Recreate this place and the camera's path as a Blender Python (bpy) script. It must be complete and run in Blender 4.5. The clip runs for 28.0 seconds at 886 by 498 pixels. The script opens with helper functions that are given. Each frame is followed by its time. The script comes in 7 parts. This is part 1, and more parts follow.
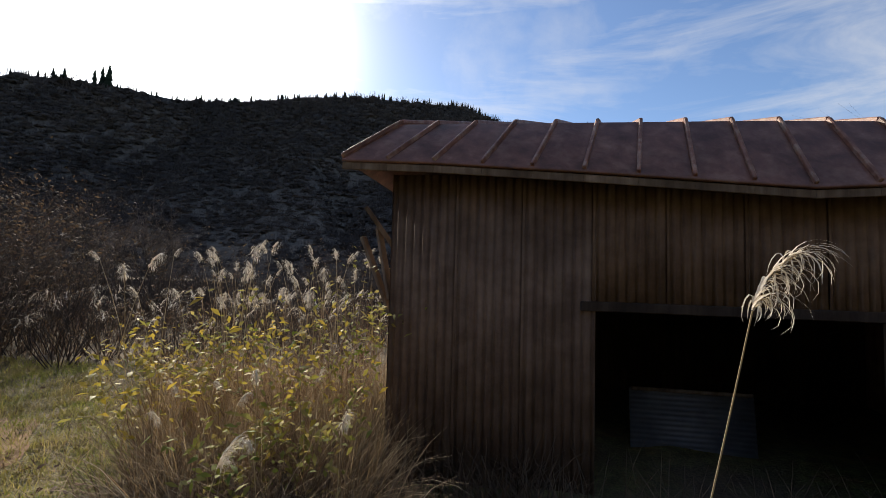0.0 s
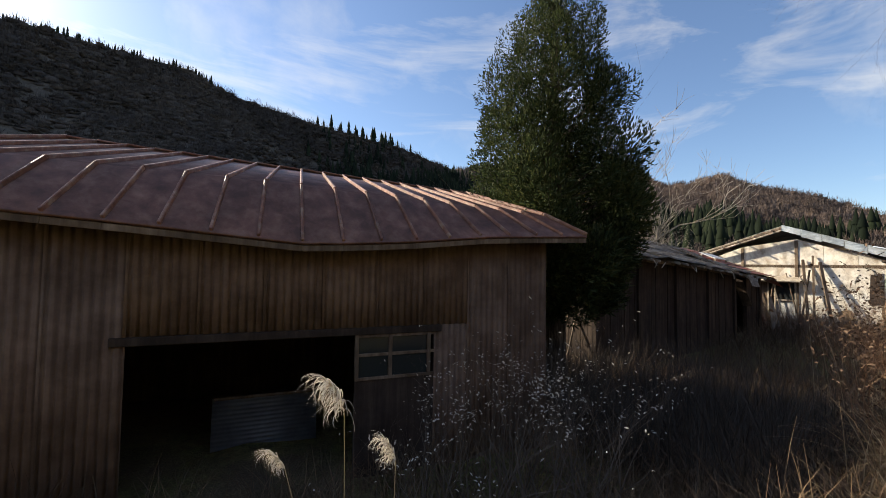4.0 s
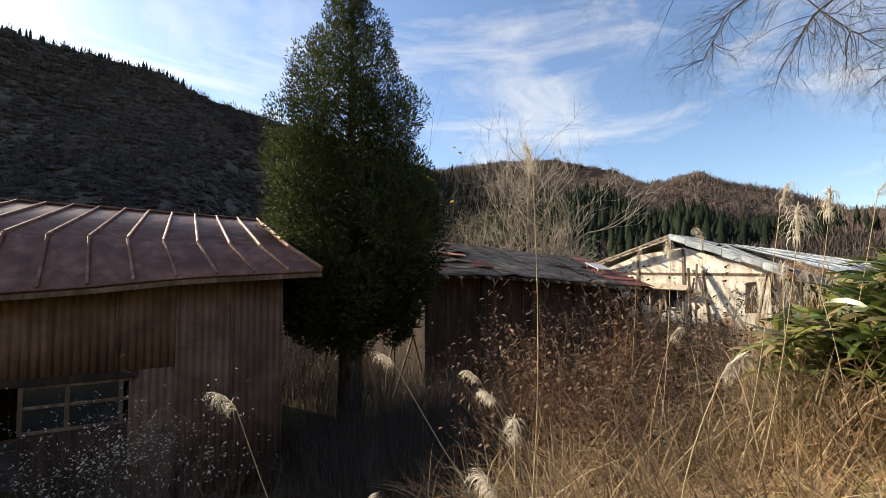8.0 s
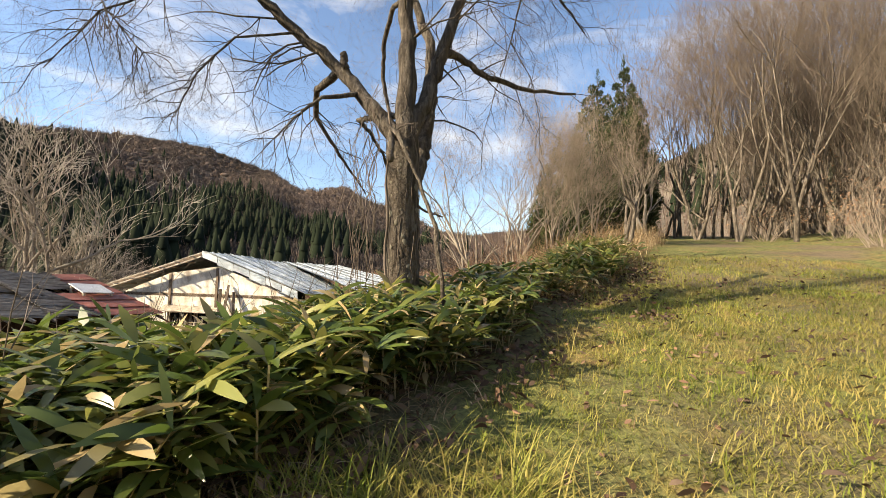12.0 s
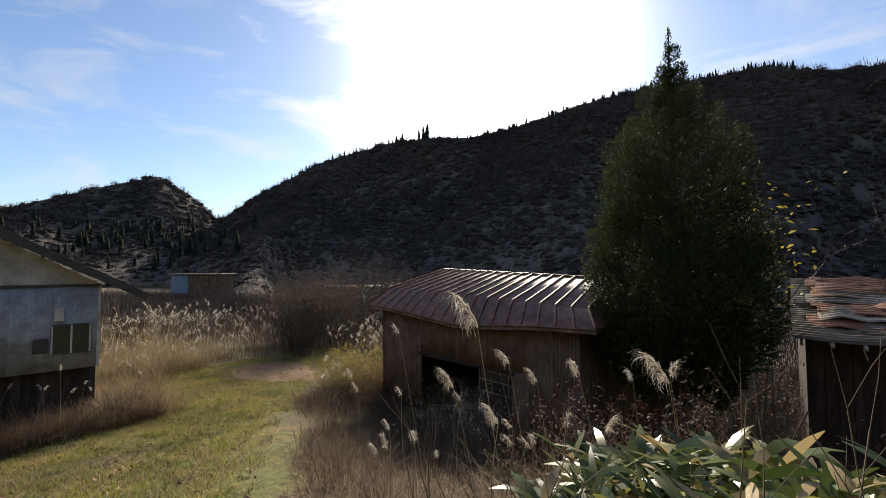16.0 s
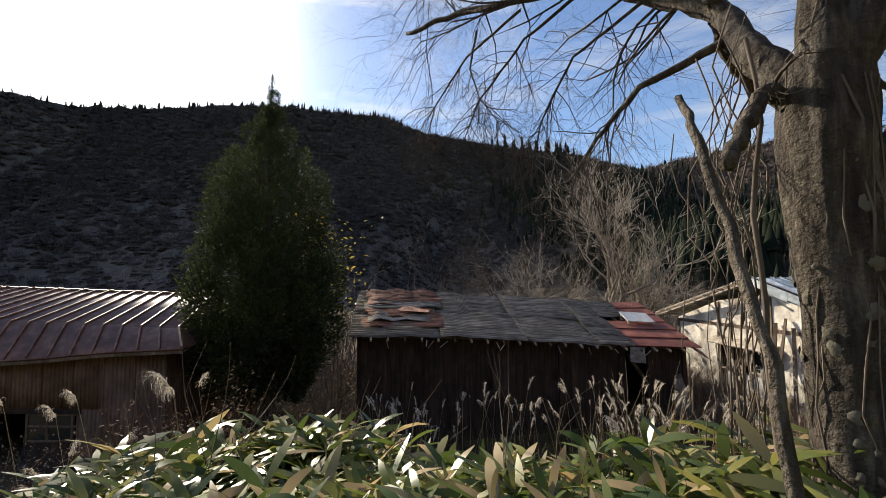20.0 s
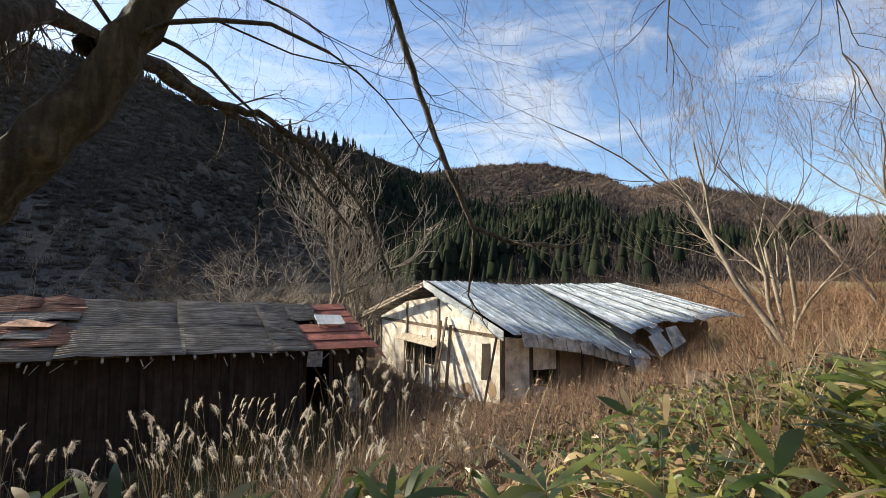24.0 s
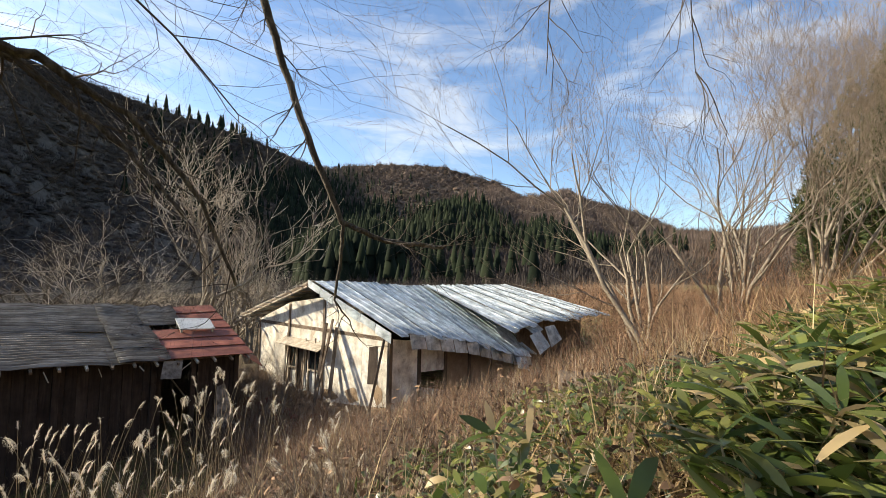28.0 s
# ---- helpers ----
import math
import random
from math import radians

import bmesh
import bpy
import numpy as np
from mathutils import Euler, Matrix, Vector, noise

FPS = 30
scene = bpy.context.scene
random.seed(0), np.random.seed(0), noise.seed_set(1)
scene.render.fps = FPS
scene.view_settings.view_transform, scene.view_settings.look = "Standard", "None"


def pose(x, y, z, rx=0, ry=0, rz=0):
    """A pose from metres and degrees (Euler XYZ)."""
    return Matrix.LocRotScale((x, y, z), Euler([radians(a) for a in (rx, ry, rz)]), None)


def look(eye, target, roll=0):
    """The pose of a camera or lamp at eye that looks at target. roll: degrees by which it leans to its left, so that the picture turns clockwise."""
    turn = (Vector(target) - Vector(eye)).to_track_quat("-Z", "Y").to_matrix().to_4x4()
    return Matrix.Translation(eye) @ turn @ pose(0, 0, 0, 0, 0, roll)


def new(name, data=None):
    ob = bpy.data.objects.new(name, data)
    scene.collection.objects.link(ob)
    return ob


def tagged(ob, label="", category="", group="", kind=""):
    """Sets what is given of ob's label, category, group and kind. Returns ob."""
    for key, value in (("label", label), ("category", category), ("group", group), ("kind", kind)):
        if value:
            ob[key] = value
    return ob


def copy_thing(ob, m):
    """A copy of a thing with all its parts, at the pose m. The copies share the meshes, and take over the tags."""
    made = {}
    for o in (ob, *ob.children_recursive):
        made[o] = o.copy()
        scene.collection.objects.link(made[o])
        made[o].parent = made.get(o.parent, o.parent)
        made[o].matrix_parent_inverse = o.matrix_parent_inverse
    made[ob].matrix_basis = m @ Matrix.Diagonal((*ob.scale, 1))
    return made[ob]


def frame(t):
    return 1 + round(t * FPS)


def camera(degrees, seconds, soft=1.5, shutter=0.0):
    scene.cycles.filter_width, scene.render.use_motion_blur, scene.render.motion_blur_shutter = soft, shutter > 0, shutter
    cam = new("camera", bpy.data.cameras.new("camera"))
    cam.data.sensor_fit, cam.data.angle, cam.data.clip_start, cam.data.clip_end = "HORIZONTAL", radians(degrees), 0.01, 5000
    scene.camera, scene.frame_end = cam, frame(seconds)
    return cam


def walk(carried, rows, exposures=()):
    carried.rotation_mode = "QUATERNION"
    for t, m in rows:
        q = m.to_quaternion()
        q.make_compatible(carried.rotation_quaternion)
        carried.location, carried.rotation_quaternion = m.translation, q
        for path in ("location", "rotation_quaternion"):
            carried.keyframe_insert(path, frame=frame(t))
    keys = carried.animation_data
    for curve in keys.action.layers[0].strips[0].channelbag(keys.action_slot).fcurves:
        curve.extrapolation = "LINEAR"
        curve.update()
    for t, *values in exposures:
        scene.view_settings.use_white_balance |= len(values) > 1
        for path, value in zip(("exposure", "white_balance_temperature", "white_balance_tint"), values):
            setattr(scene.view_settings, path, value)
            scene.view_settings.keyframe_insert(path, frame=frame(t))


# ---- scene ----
# ================= camera and walk =================
cam = camera(92.5, 28.0, soft=0.75)
# seconds, eye x y z, yaw to the left from +y, pitch up, roll
PATH = [
    (0, 0.000, 0.000, 1.500, 0.04, 3.26, 1.65),
    (0.5, 0.179, 0.031, 1.534, -2.02, 3.28, 1.19),
    (1, 0.437, 0.088, 1.581, -4.98, 3.24, 0.79),
    (1.5, 0.699, 0.129, 1.633, -9.17, 3.17, 0.55),
    (2, 0.906, 0.026, 1.683, -17.36, 3.22, 0.42),
    (2.5, 1.089, -0.253, 1.761, -25.50, 3.06, 0.52),
    (3, 1.285, -0.619, 1.883, -29.12, 2.53, 0.85),
    (3.5, 1.526, -1.026, 2.016, -31.49, 2.26, 1.11),
    (5.5, 2.666, -2.444, 2.079, -36.71, 3.40, -0.37),
    (6, 3.126, -2.639, 2.169, -36.89, 3.09, -0.40),
    (6.5, 3.590, -2.793, 2.263, -37.55, 2.92, -0.46),
    (7, 4.061, -2.969, 2.376, -37.97, 2.82, -0.43),
    (7.5, 4.533, -3.196, 2.485, -37.26, 2.77, -0.33),
    (8, 5.016, -3.466, 2.583, -35.27, 2.71, -0.19),
    (8.5, 5.497, -3.790, 2.696, -33.60, 2.58, 0.07),
    (9, 5.947, -4.153, 2.826, -32.76, 2.48, 0.38),
    (9.5, 6.361, -4.491, 2.932, -34.86, 2.54, 0.53),
    (10, 6.718, -4.813, 2.958, -44.68, 2.82, 0.51),
    (10.5, 7.097, -5.221, 2.973, -58.04, 3.15, 0.60),
    (11, 7.621, -5.634, 3.077, -69.06, 3.28, 0.92),
    (11.5, 8.219, -5.949, 3.225, -79.65, 3.33, 1.34),
    (13.5, 10.157, -6.432, 3.685, -59.73, 2.07, 1.74),
    (14, 10.293, -6.298, 3.811, -32.34, 1.53, 1.78),
    (14.5, 10.262, -6.182, 3.854, -3.19, 1.52, 1.52),
    (15, 10.187, -6.038, 3.845, 20.24, 1.87, 0.93),
    (15.5, 10.139, -5.916, 3.822, 33.65, 2.29, 0.30),
    (16, 10.107, -5.894, 3.809, 37.96, 2.72, -0.18),
    (16.5, 10.126, -5.914, 3.813, 39.90, 3.14, -0.42),
    (17, 10.189, -5.917, 3.816, 40.51, 3.49, -0.43),
    (17.5, 10.276, -5.921, 3.819, 36.43, 3.71, -0.42),
    (18, 10.371, -5.980, 3.833, 27.52, 3.84, -0.46),
    (18.5, 10.472, -6.103, 3.861, 14.97, 3.90, -0.49),
    (19, 10.641, -6.245, 3.899, 3.01, 3.92, -0.45),
    (19.5, 10.927, -6.381, 3.940, -3.34, 3.90, -0.38),
    (20, 11.304, -6.492, 3.985, -7.61, 3.80, -0.32),
    (20.5, 11.654, -6.609, 4.049, -12.50, 3.65, -0.16),
    (21, 11.931, -6.757, 4.113, -15.74, 3.53, 0.01),
    (21.5, 12.213, -6.928, 4.162, -18.74, 3.36, -0.01),
    (22, 12.537, -7.092, 4.207, -23.04, 3.13, -0.13),
    (22.5, 12.902, -7.183, 4.248, -27.69, 2.90, -0.23),
    (24.5, 14.325, -7.249, 4.316, -37.42, 3.00, 0.66),
    (25, 14.415, -7.237, 4.330, -39.24, 3.06, 0.98),
    (25.5, 14.495, -7.210, 4.337, -41.77, 3.09, 1.20),
    (26, 14.546, -7.176, 4.340, -44.38, 3.11, 1.34),
    (26.5, 14.564, -7.151, 4.338, -46.28, 3.14, 1.42),
    (27, 14.561, -7.135, 4.331, -47.65, 3.16, 1.42),
    (27.5, 14.553, -7.123, 4.324, -48.70, 3.13, 1.35),
    (28, 14.542, -7.120, 4.324, -49.42, 3.06, 1.24),
]


def stand(x, y, z, yaw, pitch, roll):
    a, b = radians(yaw), radians(pitch)
    way = Vector((-math.sin(a) * math.cos(b), math.cos(a) * math.cos(b), math.sin(b)))
    return look((x, y, z), Vector((x, y, z)) + way, roll)


walk(cam, [(t, stand(x, y, z, yaw, pitch, roll)) for t, x, y, z, yaw, pitch, roll in PATH],
     exposures=[(0, 0.5, 6600, 10), (3.5, 0.75, 6900, 10), (6, 0.9, 7150, 10), (8, 1.05, 7300, 10), (11, 1.25, 7700, 10), (13.5, 1.45, 7700, 10), (15, 0.85, 6900, 10),
                (17, 0.45, 6800, 10), (20, 0.65, 6800, 10), (22, 0.9, 6900, 9), (25, 1.1, 7050, 7), (28, 1.15, 7100, 7)])

# ================= world and sun =================
SUN_AZ, SUN_EL = 31.0, 27.5  # to the left of +y, and up
TO_SUN = Vector((-math.sin(radians(SUN_AZ)) * math.cos(radians(SUN_EL)),
                 math.cos(radians(SUN_AZ)) * math.cos(radians(SUN_EL)), math.sin(radians(SUN_EL))))


class Nodes:
    """Short hand for node trees."""

    def __init__(self, tree):
        self.tree = tree
        tree.nodes.clear()

    def add(self, kind, **values):
        n = self.tree.nodes.new(kind)
        for key, v in values.items():
            if key == "ins":
                for k, w in v.items():
                    if isinstance(w, bpy.types.NodeSocket):
                        self.tree.links.new(w, n.inputs[k])
                    else:
                        n.inputs[k].default_value = w
            else:
                setattr(n, key, v)
        return n

    def math(self, op, a, b=0.0, clamp=False):
        n = self.add("ShaderNodeMath", operation=op, use_clamp=clamp, ins={0: a, 1: b})
        return n.outputs[0]

    def mix(self, f, a, b, kind="MIX"):
        n = self.add("ShaderNodeMix", data_type="RGBA", blend_type=kind, ins={0: f, 6: a, 7: b})
        return n.outputs[2]

    def noise(self, vec, scale, detail=4.0, rough=0.55, distort=0.0):
        n = self.add("ShaderNodeTexNoise", ins={"Vector": vec, "Scale": scale, "Detail": detail, "Roughness": rough, "Distortion": distort})
        return n.outputs[0]

    def ramp(self, f, *stops):
        n = self.add("ShaderNodeValToRGB", ins={0: f})
        r = n.color_ramp
        while len(r.elements) < len(stops):
            r.elements.new(0.5)
        for e, (p, c) in zip(r.elements, stops):
            e.position = p
            e.color = (*c, 1) if len(c) == 3 else c
        return n.outputs[0]


def make_world():
    w = bpy.data.worlds.new("sky")
    scene.world = w
    w.use_nodes = True
    n = Nodes(w.node_tree)
    sky = n.add("ShaderNodeTexSky", sky_type="NISHITA", sun_disc=False, sun_elevation=radians(SUN_EL),
                sun_rotation=radians(-SUN_AZ), altitude=300.0, air_density=1.0, dust_density=0.7, ozone_density=1.6)
    tc = n.add("ShaderNodeTexCoord").outputs["Generated"]
    # thin streaky cloud, and the sun's glare painted white round it
    mp = n.add("ShaderNodeMapping", ins={"Vector": tc, "Rotation": (0.25, 0.35, 0.5), "Scale": (1.0, 2.2, 6.0)}).outputs[0]
    streak = n.ramp(n.noise(mp, 1.7, 6.0, 0.6, 0.6), (0.49, (0, 0, 0)), (0.68, (0.9, 0.9, 0.9)))
    puff = n.ramp(n.noise(tc, 5.0, 6.0, 0.6, 0.2), (0.55, (0, 0, 0)), (0.75, (0.5, 0.5, 0.5)))
    dot = n.add("ShaderNodeVectorMath", operation="DOT_PRODUCT", ins={0: tc, 1: tuple(TO_SUN)}).outputs["Value"]
    near = n.math("POWER", n.math("MAXIMUM", dot, 0.0), 38.0)
    wide = n.math("POWER", n.math("MAXIMUM", dot, 0.0), 8.0)
    veil = n.math("ADD", n.math("MULTIPLY", near, 0.9), n.math("MULTIPLY", streak, n.math("ADD", n.math("MULTIPLY", wide, 0.55), 0.40)), True)
    veil = n.math("ADD", veil, n.math("MULTIPLY", puff, 0.4), True)
    glow = n.math("ADD", n.math("MULTIPLY", near, 30.0), n.math("ADD", n.math("MULTIPLY", wide, 2.2), 4.8))
    white = n.add("ShaderNodeVectorMath", operation="SCALE", ins={0: (1.0, 0.99, 0.97), "Scale": glow}).outputs[0]
    blue = n.mix(1.0, sky.outputs[0], (0.72, 0.80, 0.92, 1), "MULTIPLY")
    col = n.mix(veil, blue, white)
    bg = n.add("ShaderNodeBackground", ins={"Color": col, "Strength": 0.125})
    n.tree.links.new(bg.outputs[0], n.add("ShaderNodeOutputWorld").inputs[0])


make_world()
sun = new("sun", bpy.data.lights.new("sun", "SUN"))
sun.data.energy, sun.data.angle, sun.data.color = 5.0, radians(0.6), (1.0, 0.91, 0.76)
sun.matrix_world = look(TO_SUN * 100, (0, 0, 0))

# ================= materials =================
MATS = {}


def material(name, rough=0.8, metal=0.0, spec=0.3, bump=0.3, bump_scale=60.0, build=None, bump_dist=0.01, trans=0.0, coat=0.0):
    """build(nodes, object coordinates) returns the base colour socket, or (colour, roughness), and may be a plain colour."""
    m = bpy.data.materials.new(name)
    m.use_nodes = True
    n = Nodes(m.node_tree)
    at = n.add("ShaderNodeTexCoord").outputs["Object"]
    b = n.add("ShaderNodeBsdfPrincipled", ins={"Roughness": rough, "Metallic": metal, "Specular IOR Level": spec})
    got = build(n, at)
    if isinstance(got, tuple) and len(got) == 2:
        n.tree.links.new(got[1], b.inputs["Roughness"])
        got = got[0]
    if isinstance(got, bpy.types.NodeSocket):
        n.tree.links.new(got, b.inputs["Base Color"])
    else:
        b.inputs["Base Color"].default_value = (*got, 1)
    if bump:
        h = n.noise(at, bump_scale, 5.0, 0.6)
        bp = n.add("ShaderNodeBump", ins={"Strength": bump, "Distance": bump_dist, "Height": h})
        n.tree.links.new(bp.outputs[0], b.inputs["Normal"])
    out = n.add("ShaderNodeOutputMaterial")
    if trans:
        t = n.add("ShaderNodeBsdfTranslucent")
        if isinstance(got, bpy.types.NodeSocket):
            n.tree.links.new(got, t.inputs[0])
        else:
            t.inputs[0].default_value = (*got, 1)
        mx = n.add("ShaderNodeMixShader", ins={0: trans, 1: b.outputs[0], 2: t.outputs[0]})
        n.tree.links.new(mx.outputs[0], out.inputs[0])
    else:
        n.tree.links.new(b.outputs[0], out.inputs[0])
    MATS[name] = m
    return m


def two_tone(a, b, scale, lo=0.35, hi=0.65, fine=None):
    """A colour that wanders between a and b, with a finer grain on top."""
    def build(n, at):
        c = n.mix(n.ramp(n.noise(at, scale, 6.0, 0.6), (lo, (0, 0, 0)), (hi, (1, 1, 1))), (*a, 1), (*b, 1))
        if fine:
            g = n.ramp(n.noise(at, fine, 4.0, 0.7), (0.3, (0.7, 0.7, 0.7)), (0.7, (1.25, 1.25, 1.25)))
            c = n.mix(1.0, c, g, "MULTIPLY")
        return c
    return build


def leafy(*cols, patch=0.6, straw=None):
    """Leaves: one tone from the island's own chance, shifted by a wide patchiness."""
    def build(n, at):
        r = n.add("ShaderNodeNewGeometry").outputs["Random Per Island"]
        k = len(cols)
        c = n.ramp(r, *[((i + 0.5) / k, col) for i, col in enumerate(cols)])
        p = n.ramp(n.noise(at, patch, 3.0), (0.35, (0.7, 0.7, 0.72)), (0.65, (1.3, 1.2, 1.1)))
        c = n.mix(1.0, c, p, "MULTIPLY")
        if straw:
            f = n.ramp(n.noise(at, 1.1, 5.0, 0.65), (0.45, (0, 0, 0)), (0.68, (0.85, 0.85, 0.85)))
            c = n.mix(f, c, (*straw, 1))
        return c
    return build


def streaked(base, dark, light, sx, sy, sz, amount=0.8):
    """Streaks along one axis: rain marks, wood grain, rust runs."""
    def build(n, at):
        r = n.add("ShaderNodeObjectInfo").outputs["Random"]
        at = n.add("ShaderNodeVectorMath", operation="ADD", ins={0: at, 1: n.math("MULTIPLY", r, 53.0)}).outputs[0]
        mp = n.add("ShaderNodeMapping", ins={"Vector": at, "Scale": (sx, sy, sz)}).outputs[0]
        f = n.noise(mp, 1.0, 7.0, 0.65, 0.3)
        c = n.ramp(f, (0.34, dark), (0.49, base), (0.67, light))
        g = n.ramp(n.noise(at, 2.2, 5.0, 0.65), (0.36, (0.68, 0.66, 0.64)), (0.64, (1.2, 1.2, 1.2)))
        t = n.ramp(r, (0.0, (0.84, 0.84, 0.84)), (1.0, (1.14, 1.14, 1.14)))
        return n.mix(1.0, n.mix(amount, (*base, 1), c), n.mix(1.0, g, t, "MULTIPLY"), "MULTIPLY")
    return build


def ground_colour(n, at):
    z = n.add("ShaderNodeSeparateXYZ", ins={0: at})
    big = n.noise(at, 0.35, 5.0, 0.6)
    mid = n.noise(at, 2.5, 6.0, 0.65)
    fine = n.noise(at, 40.0, 4.0, 0.7)
    soil = n.ramp(fine, (0.3, (0.05, 0.036, 0.024)), (0.7, (0.17, 0.125, 0.08)))
    straw = n.ramp(fine, (0.3, (0.07, 0.05, 0.03)), (0.7, (0.22, 0.165, 0.095)))
    green = n.ramp(fine, (0.3, (0.06, 0.075, 0.02)), (0.7, (0.22, 0.22, 0.065)))
    clump = n.ramp(n.noise(at, 7.0, 6.0, 0.7), (0.38, (0.45, 0.42, 0.40)), (0.62, (1.2, 1.2, 1.2)))
    brown = n.ramp(n.noise(at, 1.4, 5.0, 0.7), (0.5, (0, 0, 0)), (0.66, (0.8, 0.8, 0.8)))
    green = n.mix(1.0, n.mix(brown, green, (0.24, 0.15, 0.065, 1)), clump, "MULTIPLY")
    c = n.mix(n.ramp(mid, (0.42, (0, 0, 0)), (0.58, (1, 1, 1))), soil, straw)
    # grass only on the track and lawn side, bare brown soil and litter beyond the buildings
    side = n.add("ShaderNodeMapRange", ins={0: z.outputs[1], 1: 5.0, 2: 8.0, 3: 1.0, 4: 0.0}).outputs[0]
    return n.mix(n.math("MULTIPLY", n.ramp(big, (0.36, (0, 0, 0)), (0.52, (1, 1, 1))), side), c, green)


material("ground_soil", 0.95, bump=0.8, bump_scale=25.0, bump_dist=0.03, build=ground_colour)
material("earth", 0.95, bump=0.6, bump_scale=40.0, build=two_tone((0.17, 0.098, 0.052), (0.27, 0.16, 0.085), 3.0, fine=30.0))
material("hill", 0.95, spec=0.05, bump=1.0, bump_scale=0.25, bump_dist=2.0, build=two_tone((0.075, 0.065, 0.057), (0.15, 0.125, 0.10), 0.02, fine=0.4))


def crown_colour(*cols):
    """Bare crowns: a tone of its own each, broken by dark gaps between pale twigs."""
    def build(n, at):
        r = n.add("ShaderNodeNewGeometry").outputs["Random Per Island"]
        k = len(cols)
        c = n.ramp(r, *[((i + 0.5) / k, col) for i, col in enumerate(cols)])
        stretch = n.add("ShaderNodeMapping", ins={"Vector": at, "Scale": (1.0, 1.0, 0.45)}).outputs[0]
        g = n.ramp(n.noise(stretch, 1.5, 6.0, 0.75), (0.36, (0.75, 0.74, 0.74)), (0.66, (1.22, 1.2, 1.18)))
        p = n.ramp(n.noise(at, 0.02, 3.0), (0.35, (0.75, 0.75, 0.78)), (0.65, (1.25, 1.2, 1.15)))
        return n.mix(1.0, n.mix(1.0, c, g, "MULTIPLY"), p, "MULTIPLY")
    return build


# crowns in two copies: first darkened to stand in for shade, second left sunlit
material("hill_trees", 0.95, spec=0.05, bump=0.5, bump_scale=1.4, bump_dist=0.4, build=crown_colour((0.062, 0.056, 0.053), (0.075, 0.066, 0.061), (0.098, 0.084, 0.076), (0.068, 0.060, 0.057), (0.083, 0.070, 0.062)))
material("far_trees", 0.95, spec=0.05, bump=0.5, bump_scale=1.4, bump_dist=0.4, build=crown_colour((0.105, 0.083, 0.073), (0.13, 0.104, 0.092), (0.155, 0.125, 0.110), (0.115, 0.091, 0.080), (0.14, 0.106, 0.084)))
material("conifer_far", 0.9, spec=0.05, bump=0, build=leafy((0.009, 0.014, 0.009), (0.014, 0.021, 0.012), (0.019, 0.026, 0.015), patch=0.03))
material("cedar_leaf", 0.7, spec=0.2, bump=0, trans=0.25, build=leafy((0.026, 0.044, 0.018), (0.044, 0.066, 0.026), (0.062, 0.086, 0.034), (0.085, 0.10, 0.04), patch=0.8))
material("bark", 0.95, bump=1.0, bump_scale=32.0, bump_dist=0.05, build=streaked((0.10, 0.081, 0.062), (0.04, 0.032, 0.025), (0.25, 0.215, 0.17), 20.0, 20.0, 3.0))
material("bark_pale", 0.9, bump=0.7, bump_scale=30.0, build=two_tone((0.17, 0.14, 0.108), (0.31, 0.265, 0.21), 3.0, fine=40.0))
material("twig", 0.9, bump=0, build=two_tone((0.10, 0.078, 0.06), (0.20, 0.155, 0.12), 2.0))
# darkened copy of twig, for dark stems and to imitate backlit, shaded ones
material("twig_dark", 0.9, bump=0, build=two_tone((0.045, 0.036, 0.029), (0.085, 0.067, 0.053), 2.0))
# paler copy of twig, its brightness standing in for sunlit, rim-lit twigs
material("twig_sunlit", 0.9, bump=0, build=two_tone((0.34, 0.29, 0.235), (0.50, 0.44, 0.37), 2.0))
material("twig_pale", 0.9, bump=0, build=two_tone((0.20, 0.155, 0.118), (0.33, 0.265, 0.205), 2.0))
material("dry_vine", 0.95, bump=0, build=leafy((0.18, 0.105, 0.065), (0.26, 0.155, 0.095), (0.36, 0.25, 0.165), (0.10, 0.06, 0.042)))
material("lichen", 0.95, bump=0.6, bump_scale=60.0, build=two_tone((0.19, 0.172, 0.13), (0.12, 0.105, 0.078), 12.0))
material("sasa_leaf", 0.34, spec=0.5, bump=0, trans=0.38, build=leafy((0.05, 0.085, 0.02), (0.10, 0.14, 0.03), (0.15, 0.185, 0.045), (0.27, 0.27, 0.08), (0.075, 0.115, 0.026), (0.06, 0.095, 0.024), (0.42, 0.33, 0.18)))
material("grass_green", 0.7, spec=0.25, bump=0, trans=0.42, build=leafy((0.15, 0.20, 0.03), (0.24, 0.27, 0.05), (0.33, 0.32, 0.08), (0.42, 0.36, 0.12), (0.19, 0.23, 0.04), straw=(0.42, 0.31, 0.12)))
material("grass_dry", 0.8, spec=0.2, bump=0, trans=0.3, build=leafy((0.25, 0.18, 0.10), (0.40, 0.30, 0.175), (0.56, 0.46, 0.30), (0.15, 0.10, 0.058), (0.31, 0.215, 0.12)))
# darker grass copy, for withered brown grass and for shade put into its colour
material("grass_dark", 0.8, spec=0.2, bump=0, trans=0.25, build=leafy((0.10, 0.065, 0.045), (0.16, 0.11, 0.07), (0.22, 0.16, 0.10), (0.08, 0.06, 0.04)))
material("withered_leaf", 0.85, spec=0.15, bump=0, trans=0.2, build=leafy((0.085, 0.055, 0.038), (0.13, 0.085, 0.058), (0.19, 0.135, 0.095), (0.065, 0.042, 0.03)))
material("plume", 0.8, spec=0.1, bump=0, trans=0.45, build=leafy((0.72, 0.68, 0.59), (0.80, 0.77, 0.69), (0.62, 0.56, 0.46)))
material("stalk", 0.7, bump=0, trans=0.15, build=leafy((0.42, 0.34, 0.20), (0.52, 0.44, 0.28)))
